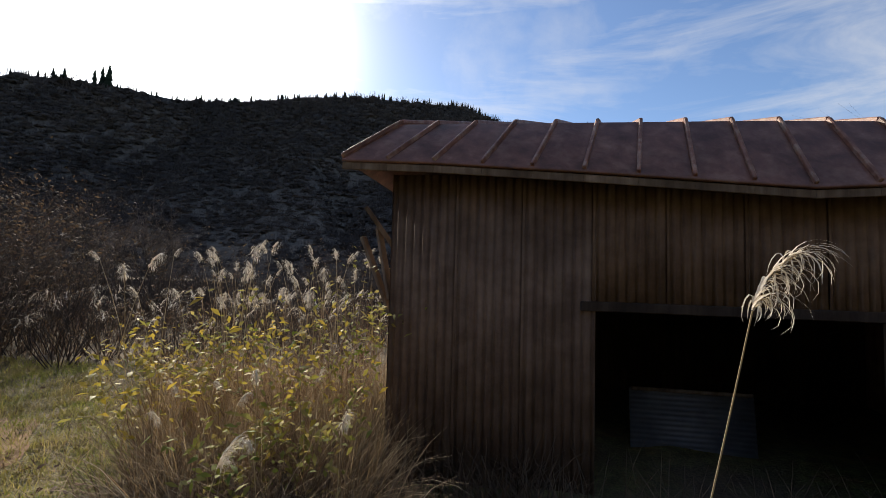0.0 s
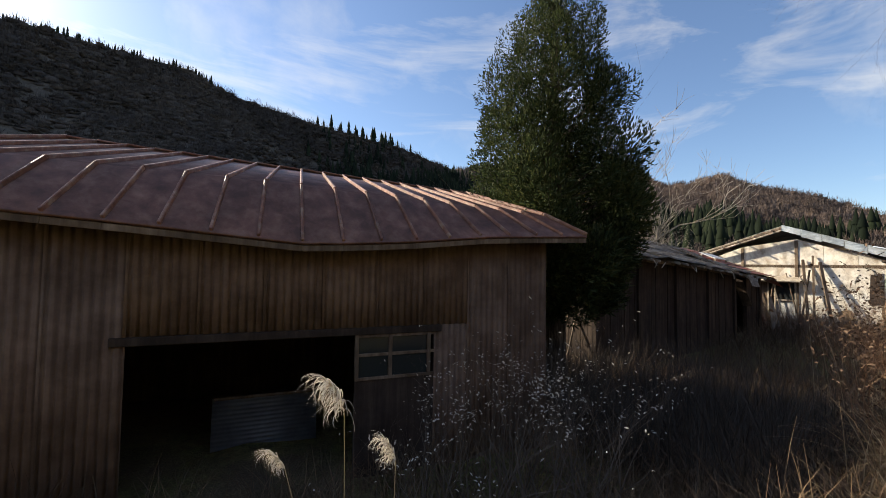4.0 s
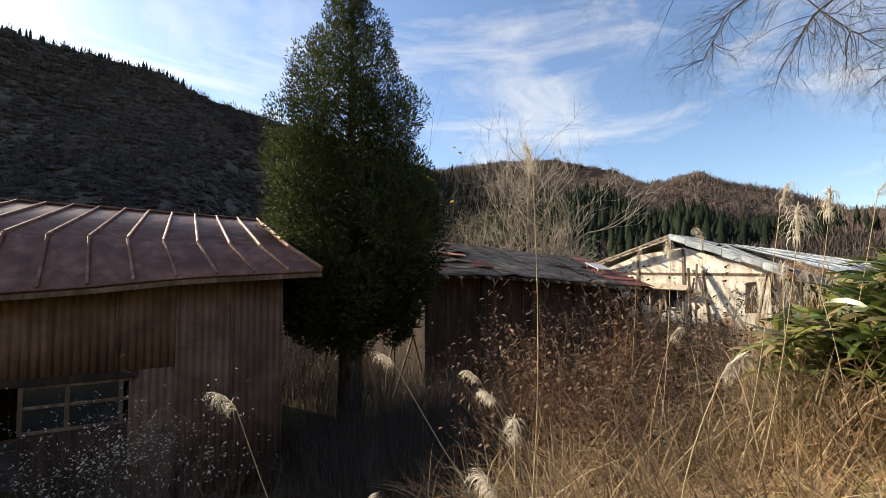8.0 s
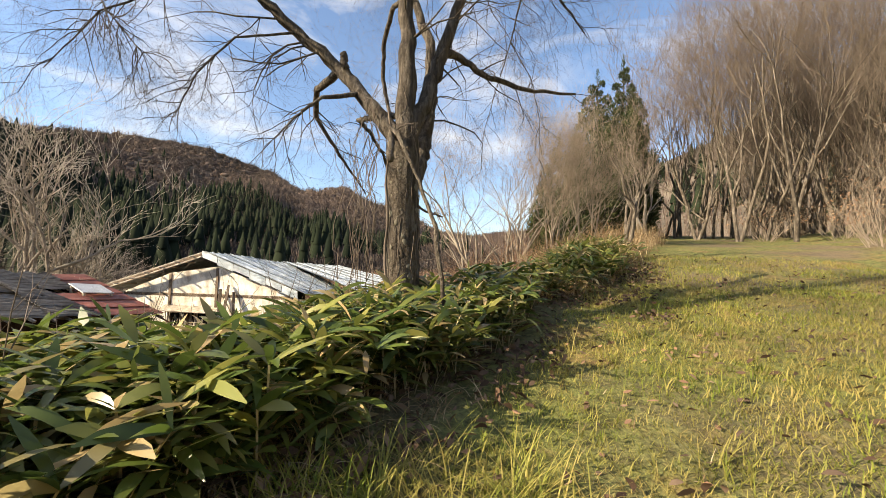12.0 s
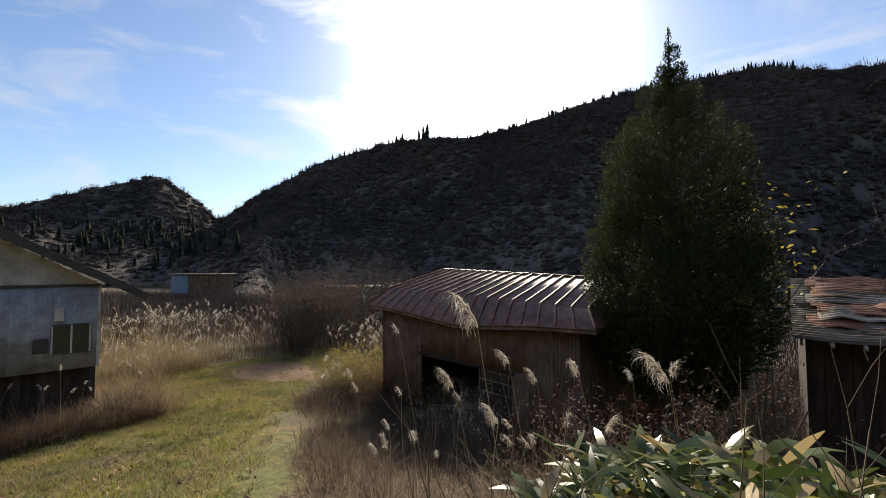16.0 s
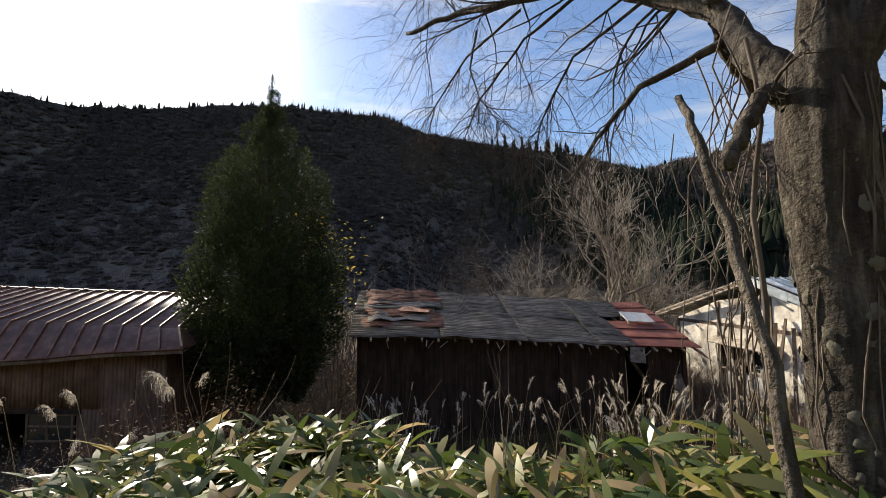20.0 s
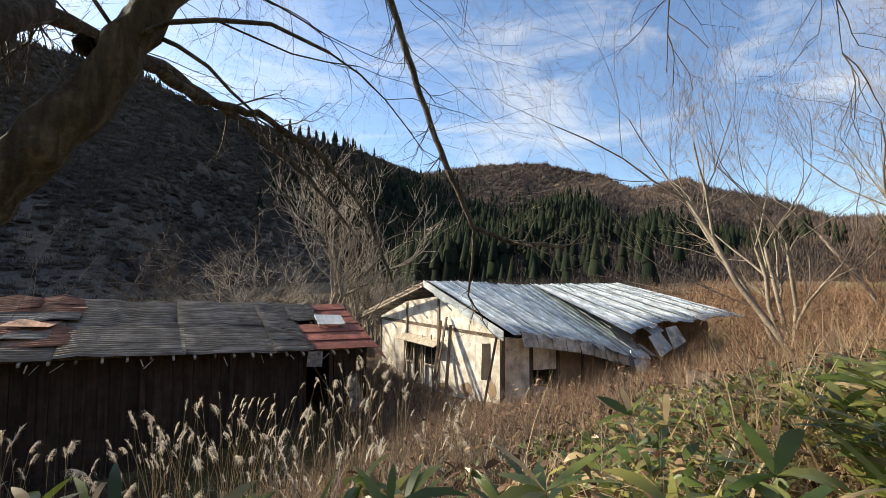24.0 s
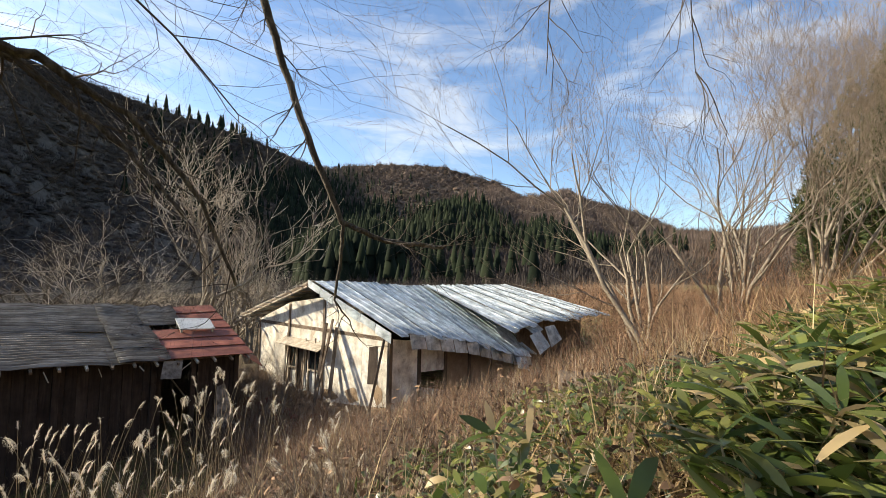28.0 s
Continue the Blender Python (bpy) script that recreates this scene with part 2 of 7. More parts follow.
material("yellow_leaf", 0.6, bump=0, trans=0.4, build=leafy((0.42, 0.33, 0.05), (0.55, 0.42, 0.08), (0.32, 0.30, 0.06)))
material("wall_sheet", 0.85, metal=0.0, spec=0.08, bump=0.15, bump_scale=80.0, build=streaked((0.185, 0.125, 0.092), (0.145, 0.096, 0.071), (0.22, 0.155, 0.115), 9.0, 0.6, 9.0))
material("roof_red", 0.44, spec=0.5, bump=0.2, bump_scale=60.0, build=streaked((0.165, 0.078, 0.060), (0.10, 0.050, 0.040), (0.25, 0.145, 0.115), 5.0, 5.0, 5.0))
material("roof_seam", 0.5, spec=0.4, bump=0.2, bump_scale=60.0, build=streaked((0.26, 0.12, 0.08), (0.16, 0.07, 0.05), (0.42, 0.30, 0.22), 6.0, 6.0, 6.0))
material("rust_sheet", 0.85, bump=0.4, bump_scale=40.0, build=streaked((0.26, 0.12, 0.075), (0.11, 0.055, 0.04), (0.40, 0.24, 0.17), 8.0, 1.0, 8.0))
material("grey_sheet", 0.75, bump=0.4, bump_scale=40.0, build=streaked((0.22, 0.195, 0.165), (0.075, 0.06, 0.05), (0.42, 0.385, 0.335), 9.0, 0.8, 9.0))
material("red_tin", 0.6, bump=0.3, bump_scale=50.0, build=streaked((0.24, 0.075, 0.05), (0.15, 0.05, 0.04), (0.31, 0.12, 0.08), 1.5, 5.0, 5.0))
material("pale_sheet", 0.38, spec=0.5, metal=0.25, bump=0.3, bump_scale=30.0, build=streaked((0.52, 0.58, 0.61), (0.26, 0.31, 0.35), (0.74, 0.77, 0.78), 4.0, 1.6, 4.0, 1.0))
material("white_panel", 0.5, bump=0.2, build=two_tone((0.70, 0.70, 0.68), (0.55, 0.55, 0.53), 3.0, fine=30.0))
material("plaster", 0.9, bump=0.4, bump_scale=25.0, build=streaked((0.76, 0.70, 0.60), (0.42, 0.33, 0.24), (0.86, 0.83, 0.76), 3.0, 3.0, 1.6))
material("mud_wall", 0.95, bump=0.6, bump_scale=30.0, build=two_tone((0.30, 0.20, 0.12), (0.42, 0.30, 0.19), 3.0, fine=40.0))
material("old_wood", 0.85, bump=0.5, bump_scale=40.0, build=streaked((0.16, 0.115, 0.08), (0.08, 0.055, 0.04), (0.26, 0.20, 0.15), 8.0, 8.0, 0.8))
# dark brown timber, its colour deepened for the shade under the eave
material("dark_shaded_wood", 0.9, bump=0.4, bump_scale=40.0, build=streaked((0.050, 0.035, 0.027), (0.026, 0.019, 0.016), (0.085, 0.062, 0.047), 10.0, 10.0, 0.7))
material("pale_wood", 0.85, bump=0.4, bump_scale=40.0, build=streaked((0.44, 0.38, 0.30), (0.26, 0.21, 0.16), (0.58, 0.52, 0.44), 8.0, 8.0, 0.8))
material("siding_white", 0.6, bump=0.15, build=streaked((0.54, 0.52, 0.485), (0.46, 0.44, 0.41), (0.60, 0.585, 0.555), 6.0, 6.0, 0.5))
material("siding_blue", 0.55, bump=0.15, build=streaked((0.33, 0.355, 0.385), (0.27, 0.29, 0.315), (0.38, 0.405, 0.43), 8.0, 8.0, 0.5))
material("dark_metal", 0.5, bump=0.1, build=two_tone((0.05, 0.048, 0.046), (0.08, 0.075, 0.07), 4.0))
material("plastic_sheet", 0.45, spec=0.4, bump=0.1, build=two_tone((0.09, 0.095, 0.10), (0.14, 0.147, 0.154), 4.0))
material("stone", 0.9, bump=0.7, bump_scale=15.0, build=two_tone((0.26, 0.25, 0.24), (0.42, 0.41, 0.39), 4.0, fine=30.0))
material("tarp_blue", 0.5, bump=0.1, build=two_tone((0.13, 0.22, 0.32), (0.20, 0.30, 0.40), 3.0))


def glass_build(n, at):
    return (0.03, 0.035, 0.035)


material("glass_dark", 0.08, spec=0.6, bump=0.05, bump_scale=6.0, build=glass_build)

# ================= mesh helpers =================
rng = np.random.default_rng(7)


def np_mesh(name, verts, faces, mat, smooth=False):
    """A mesh from arrays; faces all of one size."""
    me = bpy.data.meshes.new(name)
    verts = np.asarray(verts, np.float32).reshape(-1, 3)
    faces = np.asarray(faces, np.int32)
    k = faces.shape[1]
    me.vertices.add(len(verts))
    me.vertices.foreach_set("co", verts.ravel())
    me.loops.add(faces.size)
    me.loops.foreach_set("vertex_index", faces.ravel())
    me.polygons.add(len(faces))
    me.polygons.foreach_set("loop_start", np.arange(0, faces.size, k, dtype=np.int32))
    if smooth:
        me.polygons.foreach_set("use_smooth", np.ones(len(faces), bool))
    me.update(calc_edges=True)
    me.materials.append(MATS[mat])
    return me


def np_thing(name, verts, faces, mat, parent=None, label="", category="", group="", kind="", smooth=False):
    ob = new(name, np_mesh(name, verts, faces, mat, smooth))
    if parent:
        ob.parent = parent
    return tagged(ob, label, category, group, kind)


def part(name, bm, mat, parent, label=""):
    me = bpy.data.meshes.new(name)
    bm.to_mesh(me)
    bm.free()
    me.materials.append(MATS[mat])
    ob = new(name, me)
    ob.parent = parent
    if label:
        ob["label"] = label
    return ob


def share(name, me, parent, m, label=""):
    ob = new(name, me)
    ob.parent = parent
    ob.matrix_basis = m
    if label:
        ob["label"] = label
    return ob


def thing(name, m, label, category, group="", kind=""):
    ob = new(name)
    ob.matrix_basis = m
    ob.empty_display_size = 0.2
    return tagged(ob, label, category, group, kind)


def box_bm(x0, x1, y0, y1, z0, z1, bevel=0.0, bm=None):
    bm = bm or bmesh.new()
    v = [bm.verts.new((x, y, z)) for z in (z0, z1) for y in (y0, y1) for x in (x0, x1)]
    for f in ((0, 2, 3, 1), (4, 5, 7, 6), (0, 1, 5, 4), (2, 6, 7, 3), (0, 4, 6, 2), (1, 3, 7, 5)):
        bm.faces.new([v[i] for i in f])
    if bevel:
        bmesh.ops.bevel(bm, geom=bm.edges[:], offset=bevel, segments=1, affect="EDGES")
    return bm


def beam_bm(a, b, w, h, bevel=0.006, up=(0, 0, 1)):
    """A squared timber from a to b."""
    a, b = Vector(a), Vector(b)
    way = (b - a)
    d = way.length
    way.normalize()
    side = way.cross(Vector(up))
    if side.length < 1e-3:
        side = Vector((1, 0, 0))
    side.normalize()
    top = side.cross(way)
    m = Matrix((side, way, top)).transposed().to_4x4()
    m.translation = a
    bm = box_bm(-w / 2, w / 2, 0, d, -h / 2, h / 2, bevel)
    bmesh.ops.transform(bm, matrix=m, verts=bm.verts[:])
    return bm


def tube(store, pts, rads, sides=5, rough=0.0):
    """Adds a tapered tube along pts to store = [verts, faces]."""
    V, F = store
    pts = [Vector(p) for p in pts]
    base = len(V)
    side = None
    for i, p in enumerate(pts):
        way = (pts[min(i + 1, len(pts) - 1)] - pts[max(i - 1, 0)])
        if way.length < 1e-6:
            way = Vector((0, 0, 1))
        way.normalize()
        if side is None:
            side = way.orthogonal().normalized()
        else:
            side = (side - way * side.dot(way))
            side = side.normalized() if side.length > 1e-4 else way.orthogonal().normalized()
        other = way.cross(side)
        for k in range(sides):
            a = 2 * math.pi * k / sides
            out = side * math.cos(a) + other * math.sin(a)
            w = rads[i]
            if rough:
                w *= 1 + rough * (noise.noise(out * 2.2 + Vector((0, 0, i * 0.35))) + 0.7 * noise.noise(out * 6.0 + Vector((7, 0, i * 0.25))))
            V.append(tuple(p + out * w))
    for i in range(len(pts) - 1):
        for k in range(sides):
            j = (k + 1) % sides
            F.append((base + i * sides + k, base + i * sides + j, base + (i + 1) * sides + j, base + (i + 1) * sides + k))


def ribbons(base, az, length, width, lean, droop, seg=3, shape="blade", roll=None):
    """Curved leaf ribbons, one for each base. lean: degrees from upright at the foot; droop: how much more at the tip."""
    base = np.asarray(base, float)
    n = len(base)
    az, length, width, lean, droop = (np.broadcast_to(np.asarray(v, float), (n,)) for v in (az, length, width, lean, droop))
    t = np.linspace(0, 1, seg + 1)
    ang = np.radians(lean[:, None] + droop[:, None] * t[None])
    step = length[:, None] / seg
    out = np.concatenate([np.zeros((n, 1)), np.cumsum(np.sin((ang[:, 1:] + ang[:, :-1]) / 2) * step, 1)], 1)
    upw = np.concatenate([np.zeros((n, 1)), np.cumsum(np.cos((ang[:, 1:] + ang[:, :-1]) / 2) * step, 1)], 1)
    ca, sa = np.cos(az)[:, None], np.sin(az)[:, None]
    mid = np.stack([base[:, 0:1] + out * ca, base[:, 1:2] + out * sa, base[:, 2:3] + upw], -1)
    if shape == "blade":
        prof = 1.0 - 0.93 * t ** 1.5
    elif shape == "leaf":
        prof = np.sin(np.pi * np.clip(t * 0.93 + 0.05, 0, 1)) ** 0.8
    else:
        prof = np.ones_like(t)
    side = np.stack([-sa + 0 * out, ca + 0 * out, 0 * out], -1)
    if roll is not None:
        r = np.broadcast_to(np.asarray(roll, float), (n,))[:, None, None]
        nrm = np.stack([-np.cos(ang) * ca, -np.cos(ang) * sa, np.sin(ang)], -1)
        side = side * np.cos(r) + nrm * np.sin(r)
    half = side * (width[:, None] * prof[None] / 2)[..., None]
    V = np.stack([mid - half, mid + half], 2).reshape(n, -1, 3)
    k = 2 * (seg + 1)
    q = np.array([[2 * i, 2 * i + 1, 2 * i + 3, 2 * i + 2] for i in range(seg)])
    F = (np.arange(n)[:, None, None] * k + q[None]).reshape(-1, 4)
    return V.reshape(-1, 3), F, mid


def joined(*pairs):
    V, F, k = [], [], 0
    for v, f in pairs:
        V.append(np.asarray(v).reshape(-1, 3))
        F.append(np.asarray(f) + k)
        k += len(V[-1])
    return np.concatenate(V), np.concatenate(F)


# ================= the lie of the land =================
def curve(x, *pts):
    return np.interp(x, [p[0] for p in pts], [p[1] for p in pts])


def road_y(x):
    return curve(x, (-30, -1.0), (-3, -1.0), (0, -1.6), (4, -4.4), (8, -6.8), (13, -8.2), (20, -10.0), (45, -19.0), (90, -36.0))


def smooth(a, b, x):
    t = np.clip((x - a) / (b - a), 0, 1)
    return t * t * (3 - 2 * t)


def wave(x, y):
    return np.sin(x * 1.7 + 1.3 * np.sin(y * 0.9)) * np.sin(y * 1.9 + 0.7 * np.sin(x * 1.1))


def ground_z(x, y):
    x, y = np.asarray(x, float), np.asarray(y, float)
    upper = curve(x, (-60, -0.9), (-8, -0.6), (0, -0.02), (4, 0.78), (10, 2.28), (14.5, 2.84), (24, 4.3), (50, 7.2), (90, 10.0))
    lower = curve(x, (-60, -0.9), (-8, -0.6), (-1, -0.55), (8, -0.65), (14, -0.45), (20, -0.15), (27, 0.35), (40, 1.2), (90, 3.0))
    v = y - road_y(x)
    lip, foot = curve(x, (0, 1.2), (6, 2.0), (10, 3.0), (14, 3.0), (17, 2.2), (24, 2.4)), curve(x, (0, 5.4), (6, 7.4), (10, 8.2), (14, 8.4), (17, 10.2), (24, 13.0))
    steady = smooth(14, 17, x)
    w = smooth(lip, foot, v) * (1 - steady) + np.clip((v - lip) / (foot - lip), 0, 1) * steady
    z = upper * (1 - w) + lower * w
    z = z - 0.03 * np.clip(y - 14, 0, 60)
    z = z + 0.06 * np.clip(-v - 4.5, 0, 40) + 0.30 * np.clip(-v - 14, 0, 200)
    bumpy = 0.25 + 0.75 * np.clip(smooth(0.8, 1.6, v) + smooth(2.8, 4.0, -v), 0, 1)
    return z + (0.05 * wave(x, y) + 0.025 * wave(2.7 * x + 3, 2.3 * y)) * bumpy


gx = 10 + 520 * np.sinh(np.linspace(-1, 1, 261) * 4.6) / math.sinh(4.6)
gy = 0 + 520 * np.sinh(np.linspace(-1, 1, 261) * 4.6) / math.sinh(4.6)
GX, GY = np.meshgrid(gx, gy, indexing="ij")
far_off = np.hypot(GX - 8, GY + 4)
GZ = ground_z(np.clip(GX, -60, 90), np.clip(GY, -60, 75))
GZ = np.where(far_off > 95, np.minimum(GZ, 2.0) - 0.01 * (far_off - 95), GZ)
gi = np.arange(261 * 261).reshape(261, 261)
np_thing("ground", np.stack([GX, GY, GZ], -1), np.stack([gi[:-1, :-1], gi[1:, :-1], gi[1:, 1:], gi[:-1, 1:]], -1).reshape(-1, 4),
         "ground_soil", label="uneven valley ground of soil, straw and short grass", category="ground", kind="structure", smooth=True)

# ---- hills all round: (azimuth to the left of +y, elevation, distance)
RIDGE = [(-180, 24, 120), (-125, 20, 105), (-105, 13, 150), (-95, 6.0, 330), (-84, 5.0, 420), (-79, 5.6, 430), (-74, 7.9, 440), (-69, 9.5, 440),
         (-66.4, 11.0, 440), (-62.6, 10.2, 440), (-60.5, 10.1, 450), (-57.5, 12.0, 500), (-49.5, 14.1, 520), (-43, 14.2, 510), (-38, 13.6, 500),
         (-35, 13.1, 430), (-33, 13.3, 390), (-28, 15.1, 320), (-24, 16.1, 310), (-18, 17.2, 290), (-9, 18.8, 280), (-5, 19.6, 270), (0, 21.4, 270),
         (12, 21.6, 270), (19.6, 20.8, 275), (27.5, 18.9, 285), (34, 17.7, 290), (40, 17.7, 300), (45.4, 16.9, 305), (54.5, 13.9, 320), (61.5, 9.6, 340),
         (66, 6.0, 420), (69, 8.7, 430), (72.2, 10.7, 440), (77.4, 8.8, 470), (84, 6.1, 500), (90, 7.3, 520), (120, 14, 250), (180, 24, 120)]
CENTRE = np.array([8.5, -4.0, 2.8])


def make_hills():
    az = np.linspace(-180, 180, 721)
    el = np.interp(az, [r[0] for r in RIDGE], [r[1] for r in RIDGE])
    ds = np.interp(az, [r[0] for r in RIDGE], [r[2] for r in RIDGE])
    rows = 46
    t = np.concatenate([np.linspace(0, 1, rows), [1.1, 1.3]])
    r0 = np.interp(az, [-180, -110, -90, -60, 0, 60, 72, 100, 118, 180], [55, 50, 60, 48, 42, 45, 200, 200, 60, 55])
    A = np.radians(az)[:, None]
    top = np.tan(np.radians(el)) * ds
    # near valley wall steepened past the sun's height to stay shaded, its foot farther off
    steep = np.clip(ds - top / math.tan(radians(30.5)), 45, 150)
    k = smooth(-40, -24, az) * (1 - smooth(57, 65, az))
    r0 = r0 * (1 - k) + np.maximum(steep, r0) * k
    rr = r0[:, None] + (ds - r0)[:, None] * t[None]
    h = top[:, None] * np.clip(t, 0, 1)[None] ** 1.6
    h = h - np.clip(t - 1, 0, 1)[None] * 60
    X = CENTRE[0] - np.sin(A) * rr
    Y = CENTRE[1] + np.cos(A) * rr
    gully = np.sin(np.degrees(A) * 0.22 + 3.5 * t[None]) * 0.45 + np.sin(np.degrees(A) * 0.5 + 6.0 * t[None] + 1.0) * 0.22 + np.sin(np.degrees(A) * 0.9 - 9 * t[None]) * 0.1
    shape = (np.sin(np.pi * np.clip(t, 0, 1)) * smooth(0.08, 0.34, t))[None]
    Z = CENTRE[2] - 4.5 * (1 - np.clip(t * 4, 0, 1))[None] + h + gully * shape * (0.10 * top[:, None] + 2)
    n, m = X.shape
    gi = np.arange(n * m).reshape(n, m)
    F = np.stack([gi[:-1, :-1], gi[:-1, 1:], gi[1:, 1:], gi[1:, :-1]], -1).reshape(-1, 4)
    np_thing("hills", np.stack([X, Y, Z], -1), F, "hill", label="steep wooded hills with bare winter forest closing the valley", category="hill", kind="structure", smooth=True)
    return az, t, X, Y, Z


HILLS = make_hills()


def on_hill(a, s):
    """Place on the hills at azimuth a and share s of the way up."""
    az, t, X, Y, Z = HILLS
    i = np.clip((a + 180) * 2, 0, 719.999)
    j = np.interp(s, t, np.arange(len(t)))
    i0, j0 = i.astype(int), np.clip(j.astype(int), 0, len(t) - 2)
    fi, fj = i - i0, j - j0
    out = []
    for G in (X, Y, Z):
        out.append(G[i0, j0] * (1 - fi) * (1 - fj) + G[i0 + 1, j0] * fi * (1 - fj) + G[i0, j0 + 1] * (1 - fi) * fj + G[i0 + 1, j0 + 1] * fi * fj)
    return np.stack(out, -1)


def cones(base, height, radius, sides=5, tiers=3):
    """Ragged conifers as stacked skirts."""
    n = len(base)
    V, F = [], []
    for k in range(tiers):
        lo, hi = k / tiers * 0.85, min(1.0, (k + 1.6) / tiers)
        r = radius * (1 - 0.72 * k / tiers)
        a = np.linspace(0, 2 * np.pi, sides, endpoint=False)[None] + rng.uniform(0, 6, (n, 1))
        jit = rng.uniform(0.65, 1.2, (n, sides))
        ring = np.stack([base[:, 0:1] + np.cos(a) * jit * r[:, None], base[:, 1:2] + np.sin(a) * jit * r[:, None],
                         base[:, 2:3] + height[:, None] * lo + 0 * a], -1)
        tip = np.stack([base[:, 0], base[:, 1], base[:, 2] + height * hi], -1)[:, None]
        V.append(np.concatenate([ring, tip], 1))
    V = np.stack(V, 1)
    kk = sides + 1
    q = np.array([[t * kk + i, t * kk + (i + 1) % sides, t * kk + sides] for t in range(tiers) for i in range(sides)])
    F = (np.arange(n)[:, None, None] * (kk * tiers) + q[None]).reshape(-1, 3)
    return V.reshape(-1, 3), F


def domes(base, rad, tall, sides=7):
    """Rounded uneven crowns, foot at base."""
    n = len(base)
    rings = []
    for up, wide in ((0.0, 0.75), (0.38, 1.0), (0.78, 0.66)):
        a = np.linspace(0, 2 * np.pi, sides, endpoint=False)[None] + rng.uniform(0, 6, (n, 1))
        j = rng.uniform(0.75, 1.2, (n, sides)) * rad[:, None] * wide
        rings.append(np.stack([base[:, 0:1] + np.cos(a) * j, base[:, 1:2] + np.sin(a) * j, base[:, 2:3] + tall[:, None] * (up + rng.uniform(-0.08, 0.08, (n, sides)))], -1))
    top = (base + np.stack([rng.normal(0, 0.2, n) * rad, rng.normal(0, 0.2, n) * rad, tall], -1))[:, None]
    V = np.concatenate(rings + [top], 1)
    k = 3 * sides + 1
    q = []
    for r in range(2):
        for i in range(sides):
            a, b, c, d = r * sides + i, r * sides + (i + 1) % sides, (r + 1) * sides + (i + 1) % sides, (r + 1) * sides + i
            q += [(a, b, c), (a, c, d)]
    q += [(2 * sides + i, 2 * sides + (i + 1) % sides, 3 * sides) for i in range(sides)]
    F = (np.arange(n)[:, None, None] * k + np.array(q)[None]).reshape(-1, 3)
    return V.reshape(-1, 3), F


def crown_woods(a, s, size, mat, label):
    """Leafless crowns over a hillside, each with a haze of twigs."""
    p = on_hill(a, s)
    n = len(p)
    rad = rng.uniform(*size, n) * (0.4 + 0.6 * s)
    tall = rad * rng.uniform(0.5, 0.95, n)
    np_thing("bare_forest", *domes(p - [0, 0, 0.6], rad, tall), mat, label=label, category="forest", kind="stuff", smooth=True)
    m = 18
    q = np.repeat(p, m, 0) + np.concatenate([rng.normal(0, 0.5, (n * m, 2)) * np.repeat(rad, m)[:, None], (np.repeat(tall, m) * rng.uniform(0.2, 0.8, n * m))[:, None]], 1)
    V, F, _ = ribbons(q, rng.uniform(0, 6.28, n * m), np.repeat(rad, m) * rng.uniform(0.5, 1.2, n * m), np.repeat(rad, m) * 0.07, rng.uniform(0, 50, n * m), rng.uniform(-20, 20, n * m), 2, "leaf")
    np_thing("bare_twigs", V, F, mat, label="fine bare twigs over the crowns of the hillside wood", category="forest", kind="stuff")


def fuzz(a, s, length, width, seg=1):
    """Leafless woods as fine upright fans, leaned towards the camera to keep the seen side shaded."""
    p = on_hill(a, s)
    n = len(p)
    to_centre = np.arctan2(CENTRE[1] - p[:, 1], CENTRE[0] - p[:, 0])
    return ribbons(p - [0, 0, 0.4], to_centre + rng.normal(0, 0.5, n), rng.uniform(*length, n), rng.uniform(*width, n) * (0.35 + 0.65 * s), rng.uniform(4, 26, n), rng.uniform(0, 25, n), seg, "leaf" if seg > 1 else "flat")[:2]


